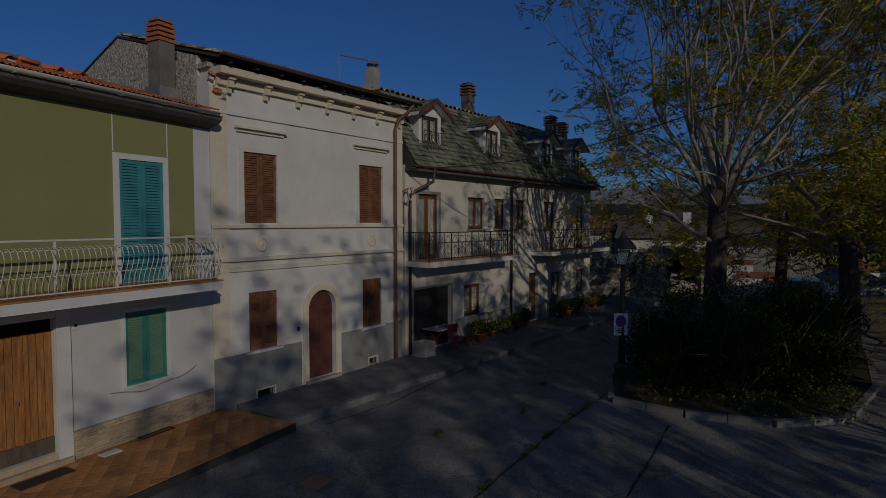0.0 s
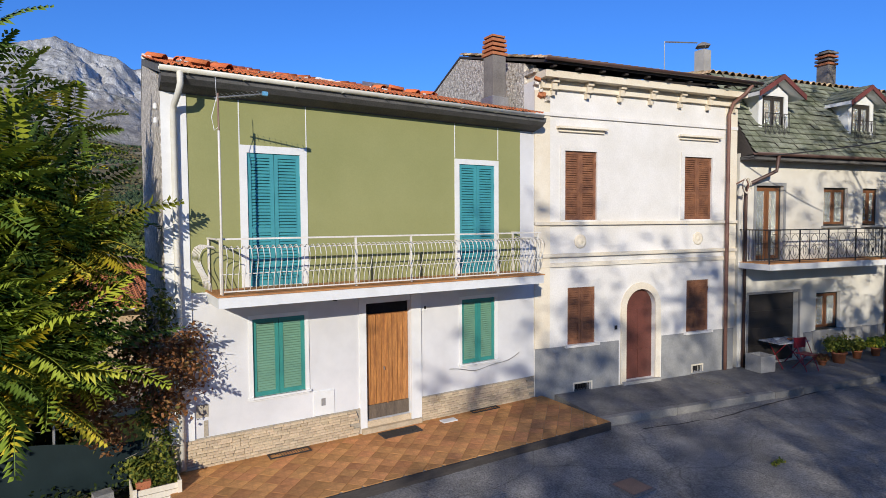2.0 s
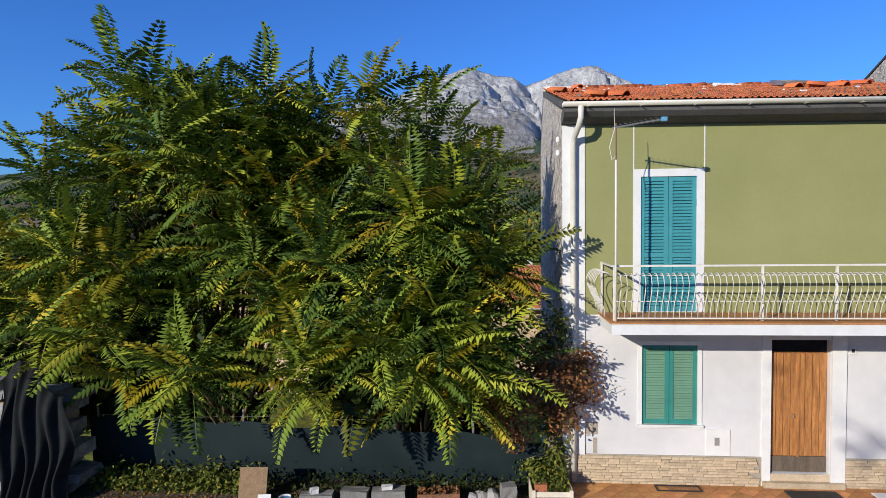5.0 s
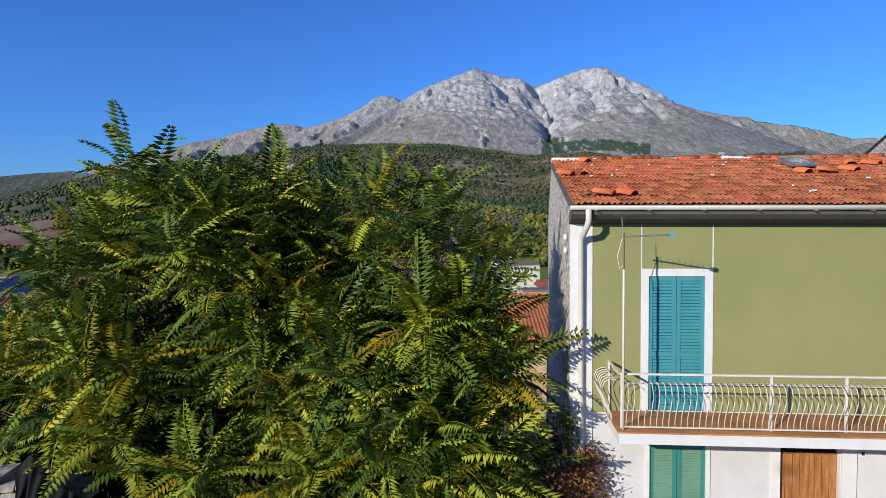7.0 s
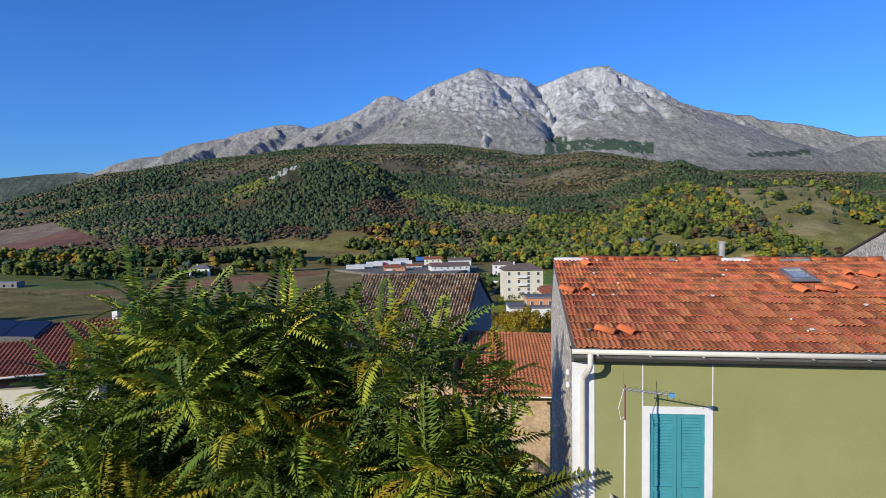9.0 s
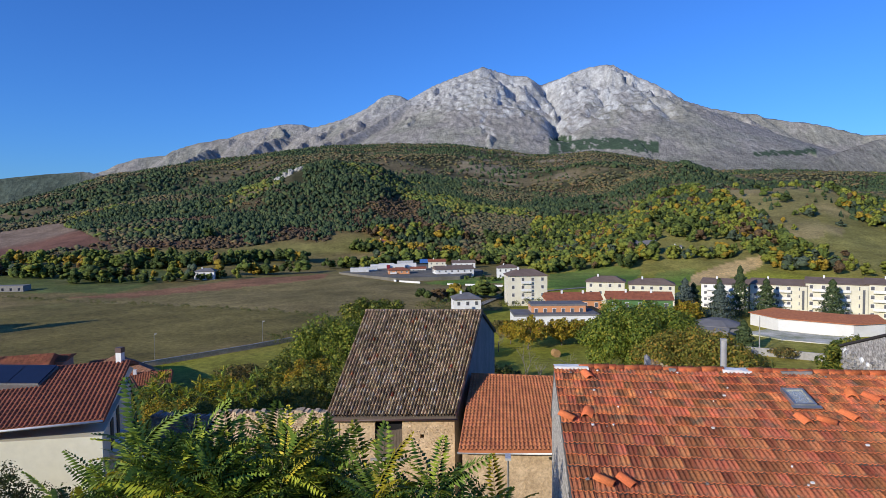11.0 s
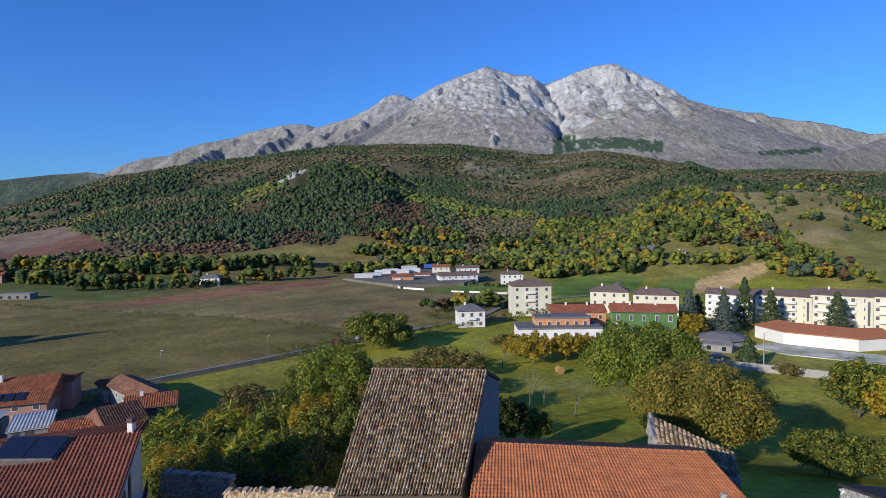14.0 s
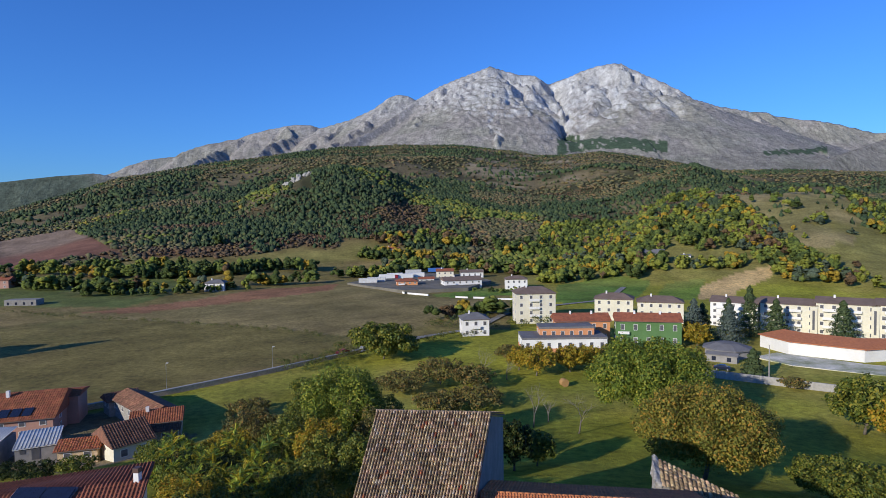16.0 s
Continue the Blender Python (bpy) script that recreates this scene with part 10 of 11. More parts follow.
def lorry(x, y, rot, L, m, label, cab=None):
    """Box body on a chassis with wheels, and a cab where it has one."""
    t = empty("lorry_trailer", pose(x, y, float(height(x, y)) + 0.3, 0, 0, rot), label, "lorry", "parked lorries")
    part("body", bev(bx(0, 0, 1.0, L, 2.5, 3.9), 0.08), m, t)
    part("chassis", bx(0.2, 0.4, 0.7, L - 0.2, 2.1, 0.998), M_DARK, t)
    for u in (1.2, 2.5, L - 1.4):
        for v in (0.25, 2.25):
            w = part("wheel", lathe(bmesh.new(), [(0.5, -0.15), (0.5, 0.15)], 12), M_DARK, t)
            w.matrix_basis = pose(u, v, 0.5, 90, 0, 0)
    if cab:
        part("cab", bev(bx(L + 0.1, 0.1, 0.6, L + 2.2, 2.4, 3.2), 0.15), cab, t)
        part("windscreen", bx(L + 2.202, 0.3, 1.9, L + 2.24, 2.2, 2.8), M_SOLAR, t)


for x, y, rot, L, m, c, lb in ((-100, 359, 8, 12, M_SHEET, None, "white lorry trailer in the yard"), (-96, 366, 8, 12, M_SHEET, None, "white lorry trailer in the yard"), (-92, 384, 20, 11, M_WHITE_FAR, M_RED, "white lorry with red cab in the yard"), (-88, 392, 20, 11, M_WHITE_FAR, M_BLUE, "white lorry with blue cab in the yard"), (-80, 390, 20, 11, M_WHITE_FAR, None, "white lorry trailer in the yard"), (-73, 397, 20, 11, M_WHITE_FAR, None, "white lorry trailer in the yard"), (-80, 420, 15, 12, M_SHEET, None, "grey lorry trailer in the yard"), (-64, 428, 10, 12, M_BLUE, M_WHITE_FAR, "blue lorry in the yard")):
    lorry(x, y, rot, L, m, lb, c)
for p in ([(-84, 337), (-70, 328), (-62, 317)], [(-60, 316), (-47, 309)], [(-31, 301.5), (-24, 299)], [(-21, 298), (-13, 296)], [(-8, 292), (20, 290)]):
    for (x0, y0), (x1, y1) in zip(p, p[1:]):
        w = empty("boundary_wall", pose(x0, y0, float(height(x0, y0)) - 0.1, 0, 0, math.degrees(math.atan2(y1 - y0, x1 - x0))), "low white boundary wall", "wall", "boundary walls")
        q = math.hypot(x1 - x0, y1 - y0)
        part("wall", bx(0, 0, -0.5, q, 0.25, 1.0), M_WHITE_FAR, w)
        part("coping", bev(bx(-0.05, -0.05, 1.002, q + 0.05, 0.30, 1.1), 0.03), M_KERB, w)
far_house("farmhouse", -4.0, 340, 5, 13, 9, 6.4, M_WHITE_FAR, M_ROOF_BR, "white two-storey farmhouse with brown roof", 2, 4, "hip")
far_house("villa", 93.0, 418, -8, 15, 10, 5.4, M_YELLOW_FAR, M_ROOF_GR, "cream villa with dark gable roof on the wooded slope", 2, 4, "gable", rise=3.0, base=(2.6, M_ORANGE_FAR), balconies=((1, 9, 1),))
far_house("villa", 117.0, 408, -8, 6, 5, 2.8, M_WHITE_FAR, M_ROOF_GR, "small white house on the wooded slope", 1, 2, "gable")
far_house("farmhouse", -118, 515, 5, 16, 9, 6.0, M_WHITE_FAR, M_ROOF_FAR, "distant white farmhouse with red roof", 2, 4, "hip")
far_house("farmhouse", -190, 328, 10, 12, 9, 5.5, M_WHITE_FAR, M_ROOF_GR, "white farmhouse among field trees", 2, 3, "hip")
box_thing("concrete_shed", -266, 264, 12, 16, 7, 3.2, M_CONC, "unfinished grey concrete shed in a field", "shed")
far_house("farmhouse", -340, 322, 15, 18, 10, 5.5, M_PINK_FAR, M_ROOF_FAR, "pink farmhouse with red roof", 2, 4, "gable")
for x, y, s in ((-212, 860, 1), (-301, 772, 2), (-293, 771, 3), (-285, 776, 4), (-309, 767, 5), (-277, 771, 6)):
    if x < -250:
        rk = empty("rock_outcrop", pose(x, y, float(height(x, y))), "pale limestone crag among the trees", "rock", "limestone crags")
        bm = bmesh.new()
        bmesh.ops.create_icosphere(bm, subdivisions=3, radius=1)
        for v in bm.verts:
            v.co *= 1 + 0.7 * noise.noise(v.co * 1.6 + Vector((s, 0, 0)))
            v.co = Vector((v.co.x * 4.2, v.co.y * 3, v.co.z * (5.5 if s in (2, 3) else 3) + 2))
        part("crag", bm, M_KERB, rk)
# lane across the fields, with parapet walls and lamps
lane = [(-100, 106), (-85.6, 121.5), (-68.6, 142), (-49.8, 167), (-32.5, 190), (-14, 207), (-5, 240), (20, 270), (48, 290), (66, 345)]
LX, RX = [], []
for i, p in enumerate(lane):
    a, b = lane[max(0, i - 1)], lane[min(len(lane) - 1, i + 1)]
    d = math.hypot(b[0] - a[0], b[1] - a[1])
    nx, ny = -(b[1] - a[1]) / d * 1.6, (b[0] - a[0]) / d * 1.6
    LX.append((p[0] + nx, p[1] + ny)), RX.append((p[0] - nx, p[1] - ny))
tagged(new("lane", strip_mesh("lane", LX, RX, [float(height(*p)) + 0.35 for p in lane], M_ROAD, 2)), "grey country lane across the fields", "road", kind="structure")
for side, hgt in ((LX, 0.2), (RX, 0.95)):
    for i in range(4):
        (x0, y0), (x1, y1) = side[i], side[i + 1]
        if side is RX and i > 2:
            continue
        w = empty("parapet_wall", pose(x0, y0, float(height(x0, y0)) - 0.2, 0, 0, math.degrees(math.atan2(y1 - y0, x1 - x0))), "low pale stone parapet along the lane", "wall", "lane parapets")
        part("wall", bx(0, -0.2, -1, math.hypot(x1 - x0, y1 - y0), 0.2, hgt + 0.5), M_STONE, w)
        part("coping", bev(bx(0, -0.24, hgt + 0.502, math.hypot(x1 - x0, y1 - y0), 0.24, hgt + 0.60), 0.03), M_KERB, w)
for x, y, h in ((-87.0, 124.2, 6.5), (-68.5, 146, 6.0), (-45, 178, 6.0)):
    l2 = empty("street_lamp", pose(x, y, float(height(x, y))), "tall grey lamp post beside the lane", "street lamp", "lane lamps")
    part("post", tube(bmesh.new(), [(0, 0, -0.5), (0, 0, h), (0.4, -0.2, h + 0.4)], 0.09, 6, 0.05), M_METAL, l2)
    part("head", bev(bx(0.2, -0.35, h + 0.35, 0.8, -0.05, h + 0.5), 0.03), M_SHEET, l2)


def car(x, y, rot, m, label, z=None, s=1.0):
    c = empty("car", pose(x, y, float(height(x, y)) + 0.4 if z is None else z, 0, 0, rot), label, "car", "parked cars")
    bm = bmesh.new()
    prof = [(-2.1, 0.35), (-2.15, 0.75), (-1.95, 0.95), (-1.35, 1.02), (-0.75, 1.45), (0.75, 1.48), (1.45, 1.05), (2.0, 0.95), (2.15, 0.7), (2.1, 0.35)]
    a = [bm.verts.new((p[0], -0.82 + (0.12 if p[1] > 1.2 else 0), p[1])) for p in prof]
    b = [bm.verts.new((p[0], 0.82 - (0.12 if p[1] > 1.2 else 0), p[1])) for p in prof]
    for i in range(len(prof)):
        bm.faces.new((a[i], a[(i + 1) % 10], b[(i + 1) % 10], b[i]))
    bm.faces.new(a[::-1]), bm.faces.new(b)
    part("body", bev(bm, 0.05, 2), m, c)
    for sy in (-0.735, 0.735):
        part("side_window", bx(-0.75, sy - 0.03 if sy < 0 else sy, 1.08, 0.75, sy if sy < 0 else sy + 0.03, 1.38), M_SOLAR, c)
        for wx in (-1.3, 1.3):
            w = part("wheel", lathe(bmesh.new(), [(0.32, -0.1), (0.32, 0.1)], 14), M_DARK, c)
            w.matrix_basis = pose(wx, sy * 1.05, 0.32, 90, 0, 0)
            part("rim", lathe(bmesh.new(), [(0.2, -0.108), (0.2, 0.108)], 10), M_METAL, w)
    part("rear_window", bx(-1.28, -0.6, 1.08, -1.0, 0.6, 1.3), M_SOLAR, c)
    for sy in (-0.7, 0.5):
        part("tail_lamp", bx(-2.19, sy, 0.72, -2.1, sy + 0.2, 0.9), M_RED, c, "red tail lamp")
    return c


car(-53, 163, 53, M_RED, "small red car on the lane")
car(-47.5, 170.5, 53, M_SHEET, "pale grey car on the lane")
car(-12, 204, 20, M_SHEET, "white car parked by the lane")
car(55.0, 150.5, -20, M_SOLAR, "dark car parked by a shed")
bw = empty("boundary_wall", pose(48.5, 144.5, float(height(48, 144)) - 0.3, 0, 0, -27), "pale concrete boundary wall across the meadow", "wall", "boundary walls")
part("wall", bev(bx(0, 0, -0.5, 30, 0.35, 2.2), 0.04), M_KERB, bw)
tl = empty("utility_pole", pose(63.3, 142.0, float(height(63, 142))), "tall grey concrete utility pole", "pole")
part("post", tube(bmesh.new(), [(0, 0, -0.5), (0, 0, 9)], 0.17, 7, 0.1), M_KERB, tl)
bl = empty("straw_bale", pose(11.8, 132.2, float(height(11.8, 132.2))), "round straw bale standing in the meadow", "bale")
o = part("bale", bev(lathe(bmesh.new(), [(0.95, -0.8), (0.95, 0.8)], 20), 0.08), M_STRAW, bl)
o.matrix_basis = pose(0, 0, 0.9, 90, 0, 20)

# unseen tall block with a tower, added to cast a shadow on the field
cv = far_house("shadow_block", -214.0, 100.0, 45, 34, 14, 17.0, M_YELLOW_FAR, M_ROOF_BR, "unseen tall block with a tower, added to shadow the field", 4, 8, "gable", cat="building", rise=4.0)
tw = part("shadow_tower", bx(31.0, -4.0, -1.5, 36.0, 1.0, 22.0), M_YELLOW_FAR, cv)
part("tower_roof", lathe(bmesh.new(), [(3.9, 22.002), (3.6, 22.4), (0.2, 28.0)], 4, 33.5, -1.5), M_ROOF_BR, tw)

# ---- the cluster below ----
far_house("pink_house", -103, 86, 24, 14, 17, 3.6, M_PINK_FAR, M_ROOF_FAR, "pink house with red roof and solar panels", 2, 4, "gable", z=-21.6, rise=3.6, tiles=True)
pink = bpy.data.objects["pink_house"]
far_house("pink_house_wing", -99.0, 97.0, 24, 8.0, 6.5, 5.4, M_PINK_FAR, M_ROOF_FAR, "tall pink stair wing with red roof", 2, 1, "gable", z=-21.6, rise=0.8, chim=0, tiles=True, side_bays=0)
far_house("old_cottage", -66.5, 76.8, 54, 6.5, 10, 2.7, M_YELLOW_FAR, M_ROOF_OLD, "old cottage with brown tiled roof and cream gable", 1, 2, "gable", z=-20.3, rise=2.7, tiles=True, chim=0, side_bays=0, over=0.3)
far_house("old_cottage", -72.0, 89.0, 28, 8.5, 8, 2.6, M_BARN, M_ROOF_FAR, "low stone cottage with orange tiled roof", 1, 3, "gable", z=-20.9, rise=1.6, tiles=True, side_bays=1)
far_house("stable", -87.5, 104.0, 50, 6, 5, 2.2, M_STONE_G, M_ROOF_OLD, "dilapidated stable with brown tiled roof", 1, 2, "gable", z=-21.0, rise=1.4, chim=0, tiles=True)
far_house("stable", -87.6, 105.4, -36, 19, 6.4, 2.5, M_STONE_G, M_ROOF_OLD, "long dilapidated stable with brown tiled roof", 1, 5, "gable", z=-20.9, rise=1.6, chim=0, tiles=True)
far_house("lean_to", -76.4, 76.4, 22, 6.0, 5.0, 1.9, M_BARN, M_TILE_I, "small lean-to with bright orange tiles", 1, 2, "gable", z=-20.2, rise=1.3, chim=0, tiles=True, side_bays=0)
far_house("porch", -67.0, 87.6, 28, 4.5, 3.0, 2.0, M_BARN, M_ROOF_OLD, "open tiled porch beside a stone cottage", 1, 1, "gable", z=-20.8, rise=0.8, chim=0, tiles=True, side_bays=0)
def metal_shed(x, y, z, rot, L, W, H, label):
    s = empty("metal_shed", pose(x, y, z, 0, 0, rot), label, "shed", "metal sheds")
    # white walls given grey render, their shade put into the colour
    part("outer_wall", bx(0, 0, -1.5, L, W, H), M_GREYWALL, s)
    V, F = tile_field((-0.3, -0.3, H), (L + 0.3, -0.3, H), (-0.3, W + 0.3, H + 0.9), (L + 0.3, W + 0.3, H + 0.9), int(L / 0.5), 1, [(0.0, 0.03), (0.1, 0.12), (0.2, 0.03), (1.0, 0.03)], 0.03, 0.002, int(L))
    tagged(part("roof_sheeting", np_mesh("roof_sheeting", V, F, M_SHEET), None, s, "ribbed pale metal roof"), kind="stuff")
    part("roof_deck", bx(-0.25, -0.25, H - 0.12, L + 0.25, W * 0.1, H - 0.01), M_WHITE_FAR, s)
    part("door", bx(L * 0.4, -0.06, 0, L * 0.6, -0.002, 2.1), M_WINFAR, s)
    part("window", bx(L * 0.12, -0.06, 1.2, L * 0.25, -0.002, 2.2), M_WINFAR, s)
metal_shed(-97.5, 74, -21.2, 18, 9, 8, 3.0, "white shed with blue-white ribbed metal roof")
metal_shed(-85.4, 77.6, -20.9, 33, 6.0, 7, 2.2, "white shed with ribbed metal roof and skylight")
for i in range(4):
    sp2 = part("solar_panel", bev(bx(0, 0, 0.05, 1.6, 2.4, 0.14), 0.02), M_SOLAR, pink, "dark solar panel on the red roof")
    sp2.matrix_basis = pose(2.5 + i * 2.0, 0.6, 4.22, 22, 0, 0)

# ---- the verge by the fence ----
fence = empty("net_fence", pose(0, 0, 0), "low fence hung with dark green shade netting", "fence")
nx, nz = 64, 8
V = []
for i in range(nx + 1):
    for j in range(nz + 1):
        x = -8.7 + 8.75 * i / nx
        top = np.interp(x, [-8.7, -4.5, -1.8, -0.2], [1.02, 0.86, 0.80, 0.62]) + 0.03 * math.sin(x * 3.1)
        z = -0.12 + (top + 0.12) * j / nz
        y = 0.16 + 0.05 * noise.noise((x * 0.9, z * 1.3, 4)) + 0.025 * math.sin(x * 5 + z * 4) - 0.05 * math.sin(math.pi * j / nz)
        V.append((x, y, z))
V = np.array(V)
n1 = len(V)
idn = np.arange(n1).reshape(nx + 1, nz + 1)
q = np.stack([idn[:-1, :-1].ravel(), idn[1:, :-1].ravel(), idn[1:, 1:].ravel(), idn[:-1, 1:].ravel()], 1)
V2 = np.concatenate([V, V + np.array([0, 0.008, 0])])
part("netting", np_mesh("netting", V2, np.concatenate([q, q[:, ::-1] + n1]), M_NET, True), None, fence)
for x in np.arange(-8.6, 0.1, 1.45):
    part("post", tube(bmesh.new(), [(x, 0.22, -0.4), (x, 0.22, 1.15)], 0.022, 6), M_METAL, fence)
part("wire", tube(bmesh.new(), [(x, 0.2, 1.0 + 0.02 * math.sin(x * 2)) for x in np.linspace(-8.6, 0.0, 30)], 0.004, 4), M_METAL, fence)
# pillar draped in black netting
gp_ = rubble_wall("stone_pillar", pose(-10.4, -0.75, -0.2), 1.75, 1.85, 0.55, "rubble stone gate pillar", "pillar", seed=9, material=M_STONE_G)
drape = empty("draped_net", pose(0, 0, 0), "black shade net hanging in folds over the pillar", "net")
V = []
du, dv = 60, 16
for i in range(du + 1):
    for j in range(dv + 1):
        s, t = i / du, j / dv
        x = -9.55 + 1.25 * s + 0.06 * math.sin(9 * t + s * 4)
        fold = 0.07 * math.sin(s * 38 + 3 * t) * (0.3 + t) + 0.05 * math.sin(s * 17 - 5 * t)
        V.append((x + 0.15 * (t - 0.5) * (s - 0.5), -0.92 - 0.16 * t + fold, 2.0 - 2.12 * t + 0.25 * (1 - t) * math.sin(s * 5) + 0.10 * math.sin(6 * s) * (1 - t)))
V = np.array(V)
n1 = len(V)
idn = np.arange(n1).reshape(du + 1, dv + 1)
q = np.stack([idn[:-1, :-1].ravel(), idn[1:, :-1].ravel(), idn[1:, 1:].ravel(), idn[:-1, 1:].ravel()], 1)
part("cloth", np_mesh("cloth", np.concatenate([V, V + np.array([0, 0.01, 0])]), np.concatenate([q, q[:, ::-1] + n1]), M_NET_K, True), None, drape)


def low_plants(name, x0, x1, y0, y1, z, n, size, m, label, seed, hgt=0.2):
    rg = np.random.default_rng(seed)
    P = np.stack([rg.uniform(x0, x1, n), rg.uniform(y0, y1, n), z + np.abs(rg.normal(0, hgt, n))], -1)
    V, F = leaf_cards(rg, P, rg.normal(0, 0.4, (n, 3)) + np.array([0, -0.4, 0.4]), size, 0.5)
    return tagged(new(name, np_mesh(name, V, F, m)), label, "plants", kind="stuff")


low_plants("ivy", -8.3, -5.3, -0.55, 0.05, -0.15, 2600, 0.075, L_MID, "ivy creeping along the foot of the fence", 21, 0.16)
low_plants("weeds", -5.3, 0.1, -0.45, 0.1, -0.16, 1500, 0.07, L_DARKBUSH, "weeds along the foot of the fence", 22, 0.12)
low_plants("fallen_leaves", -8.4, 0.1, -1.25, -0.35, -0.148, 2200, 0.05, L_DRY, "dry leaves strewn along the verge", 23, 0.008)
low_plants("fallen_leaves", -8.4, 0.1, -1.15, -0.45, -0.146, 500, 0.05, L_AIL_Y, "yellow leaves strewn along the verge", 24, 0.008)
verge = strip_mesh("verge", [(x, -0.98 + 0.08 * math.sin(x * 2.3)) for x in np.linspace(-10, 0.15, 30)], [(x, 0.6) for x in np.linspace(-10, 0.15, 30)], -0.145, mat("verge_soil", (0.13, 0.10, 0.07), (0.075, 0.06, 0.042), 3, 0.95, 0.5, 30, grain=0.3), 6, 0.02)
tagged(new("verge", verge), "bare soil verge between street and fence", "verge", kind="structure")


def block(x, y, w, h, d, rz, label="pale hollow concrete block on the verge", m=None, tilt=0):
    b = empty("concrete_block", pose(x, y, -0.15, tilt, 0, rz), label, "block", "concrete blocks")
    bm = bx(-w / 2, -d / 2, 0, w / 2, d / 2, h)
    bmesh.ops.subdivide_edges(bm, edges=bm.edges[:], cuts=2, use_grid_fill=True)
    for v in bm.verts:
        v.co += Vector((noise.noise(v.co * 9), noise.noise(v.co * 9 + Vector((5, 0, 0))), noise.noise(v.co * 9 + Vector((0, 5, 0))))) * 0.024
    part("block", bm, m or M_KERB_OLD, b)
    return b


block(-3.98, -0.86, 0.55, 0.23, 0.22, 4)
block(-3.35, -0.74, 0.46, 0.26, 0.22, -3)
block(-2.78, -0.70, 0.56, 0.26, 0.24, 5)
block(-0.74, -0.52, 0.26, 0.30, 0.22, 8)
block(-4.02, -0.86, 0.14, 0.31, 0.12, 20, "small white stone on a concrete block", M_TRIM_W)
block(-2.80, -0.70, 0.18, 0.32, 0.12, 10, "small white stone on a concrete block", M_TRIM_W)
for i, (x, y, s) in enumerate(((-1.35, -0.5, 0.11), (-1.18, -0.46, 0.13), (-1.02, -0.44, 0.15), (-1.25, -0.38, 0.09))):
    r = empty("stone", pose(x, y, -0.12), "loose grey limestone by the fence", "stone", "loose stones")
    bm = bmesh.new()
    bmesh.ops.create_icosphere(bm, subdivisions=2, radius=s)
    for v in bm.verts:
        v.co *= 1 + 0.5 * noise.noise(v.co * 7 + Vector((i, 0, 0)))
    part("stone", bm, M_KERB, r)
bd = empty("chipboard_panel", pose(-5.13, -0.85, -0.15, -18, 0, 4), "weathered brown chipboard panel leaning on the fence", "board")
part("board", bev(bx(-0.24, 0, 0, 0.24, 0.03, 0.60), 0.004), mat("chipboard", (0.33, 0.22, 0.13), (0.22, 0.145, 0.085), 9, 0.9, 0.4, 60, grain=0.3), bd)
tp = empty("white_tile", pose(-4.86, -1.0, -0.15, -25, 0, 8), "white ceramic tile leaning on a board", "tile")
part("tile", bev(bx(-0.11, 0, 0, 0.11, 0.012, 0.23), 0.004), M_TRIM_W, tp)
bk = empty("paint_bucket", pose(-4.48, -1.0, -0.15), "white plastic bucket with a blue band", "bucket")
part("body", lathe(bmesh.new(), [(0.085, 0), (0.10, 0.2), (0.105, 0.205), (0.105, 0.225), (0.09, 0.225), (0.085, 0.05)], 18), M_TRIM_W, bk, "", True)
part("band", lathe(bmesh.new(), [(0.1005, 0.14), (0.1045, 0.20)], 18), mat("blue_band", (0.10, 0.30, 0.50), None, 3, 0.5), bk)
ds = empty("plastic_tray", pose(-4.6, -1.2, -0.14, 8, 0, 20), "white plastic tray lying on the asphalt", "tray")
part("tray", wall(bmesh.new(), -0.16, 0.16, -0.11, 0.11, 0, 0.04, []), M_TRIM_W, ds).matrix_basis = pose(0, 0, 0.03, 90, 0, 0)
tr = empty("terracotta_planter", pose(-1.93, -0.62, -0.15, 0, 0, 6), "broken terracotta window-box planter", "planter")
bm = bmesh.new()
wall(bm, -0.36, 0.36, -0.12, 0.12, 0, 0.2, [(-0.34, -0.10, 0.34, 0.10)])
bmesh.ops.rotate(bm, verts=bm.verts, cent=(0, 0, 0), matrix=Matrix.Rotation(radians(90), 3, "X"))
part("box", bm, mat("grimy_terracotta", (0.34, 0.145, 0.08), (0.17, 0.09, 0.055), 6, 0.9, 0.3, 40, grain=0.35), tr)
part("soil", bx(-0.339, -0.099, 0.02, 0.339, 0.099, 0.16), M_BARK, tr)
rg = np.random.default_rng(18)
V, F = leaf_cards(rg, np.stack([rg.uniform(-0.33, 0.33, 160), rg.uniform(-0.09, 0.09, 160), rg.uniform(0.16, 0.26, 160)], -1), rg.normal(0, 1, (160, 3)), 0.07)
part("dry_foliage", np_mesh("dry_foliage", V, F, L_DRY), None, tr, "withered plant remains")
cr = empty("planter_crate", pose(-0.03, -0.56, -0.15, 0, 0, 2), "cream plastic crate planted with green herbs", "planter")
for k in range(3):
    part("slat", bev(bx(-0.34, -0.24, 0.04 + k * 0.095, 0.34, -0.225, 0.125 + k * 0.095), 0.006), M_PLASTER_OLD, cr)
    part("slat", bev(bx(-0.34, 0.225, 0.04 + k * 0.095, 0.34, 0.24, 0.125 + k * 0.095), 0.006), M_PLASTER_OLD, cr)
for sx in (-0.34, 0.325):
    part("end", bx(sx, -0.223, 0.03, sx + 0.015, 0.223, 0.34), M_PLASTER_OLD, cr)
for sx in (-0.34, 0.28):
    part("corner_post", bx(sx, -0.262, 0, sx + 0.06, -0.241, 0.35), M_PLASTER_OLD, cr)
part("soil", bx(-0.324, -0.222, 0.05, 0.324, 0.222, 0.26), M_BARK, cr)
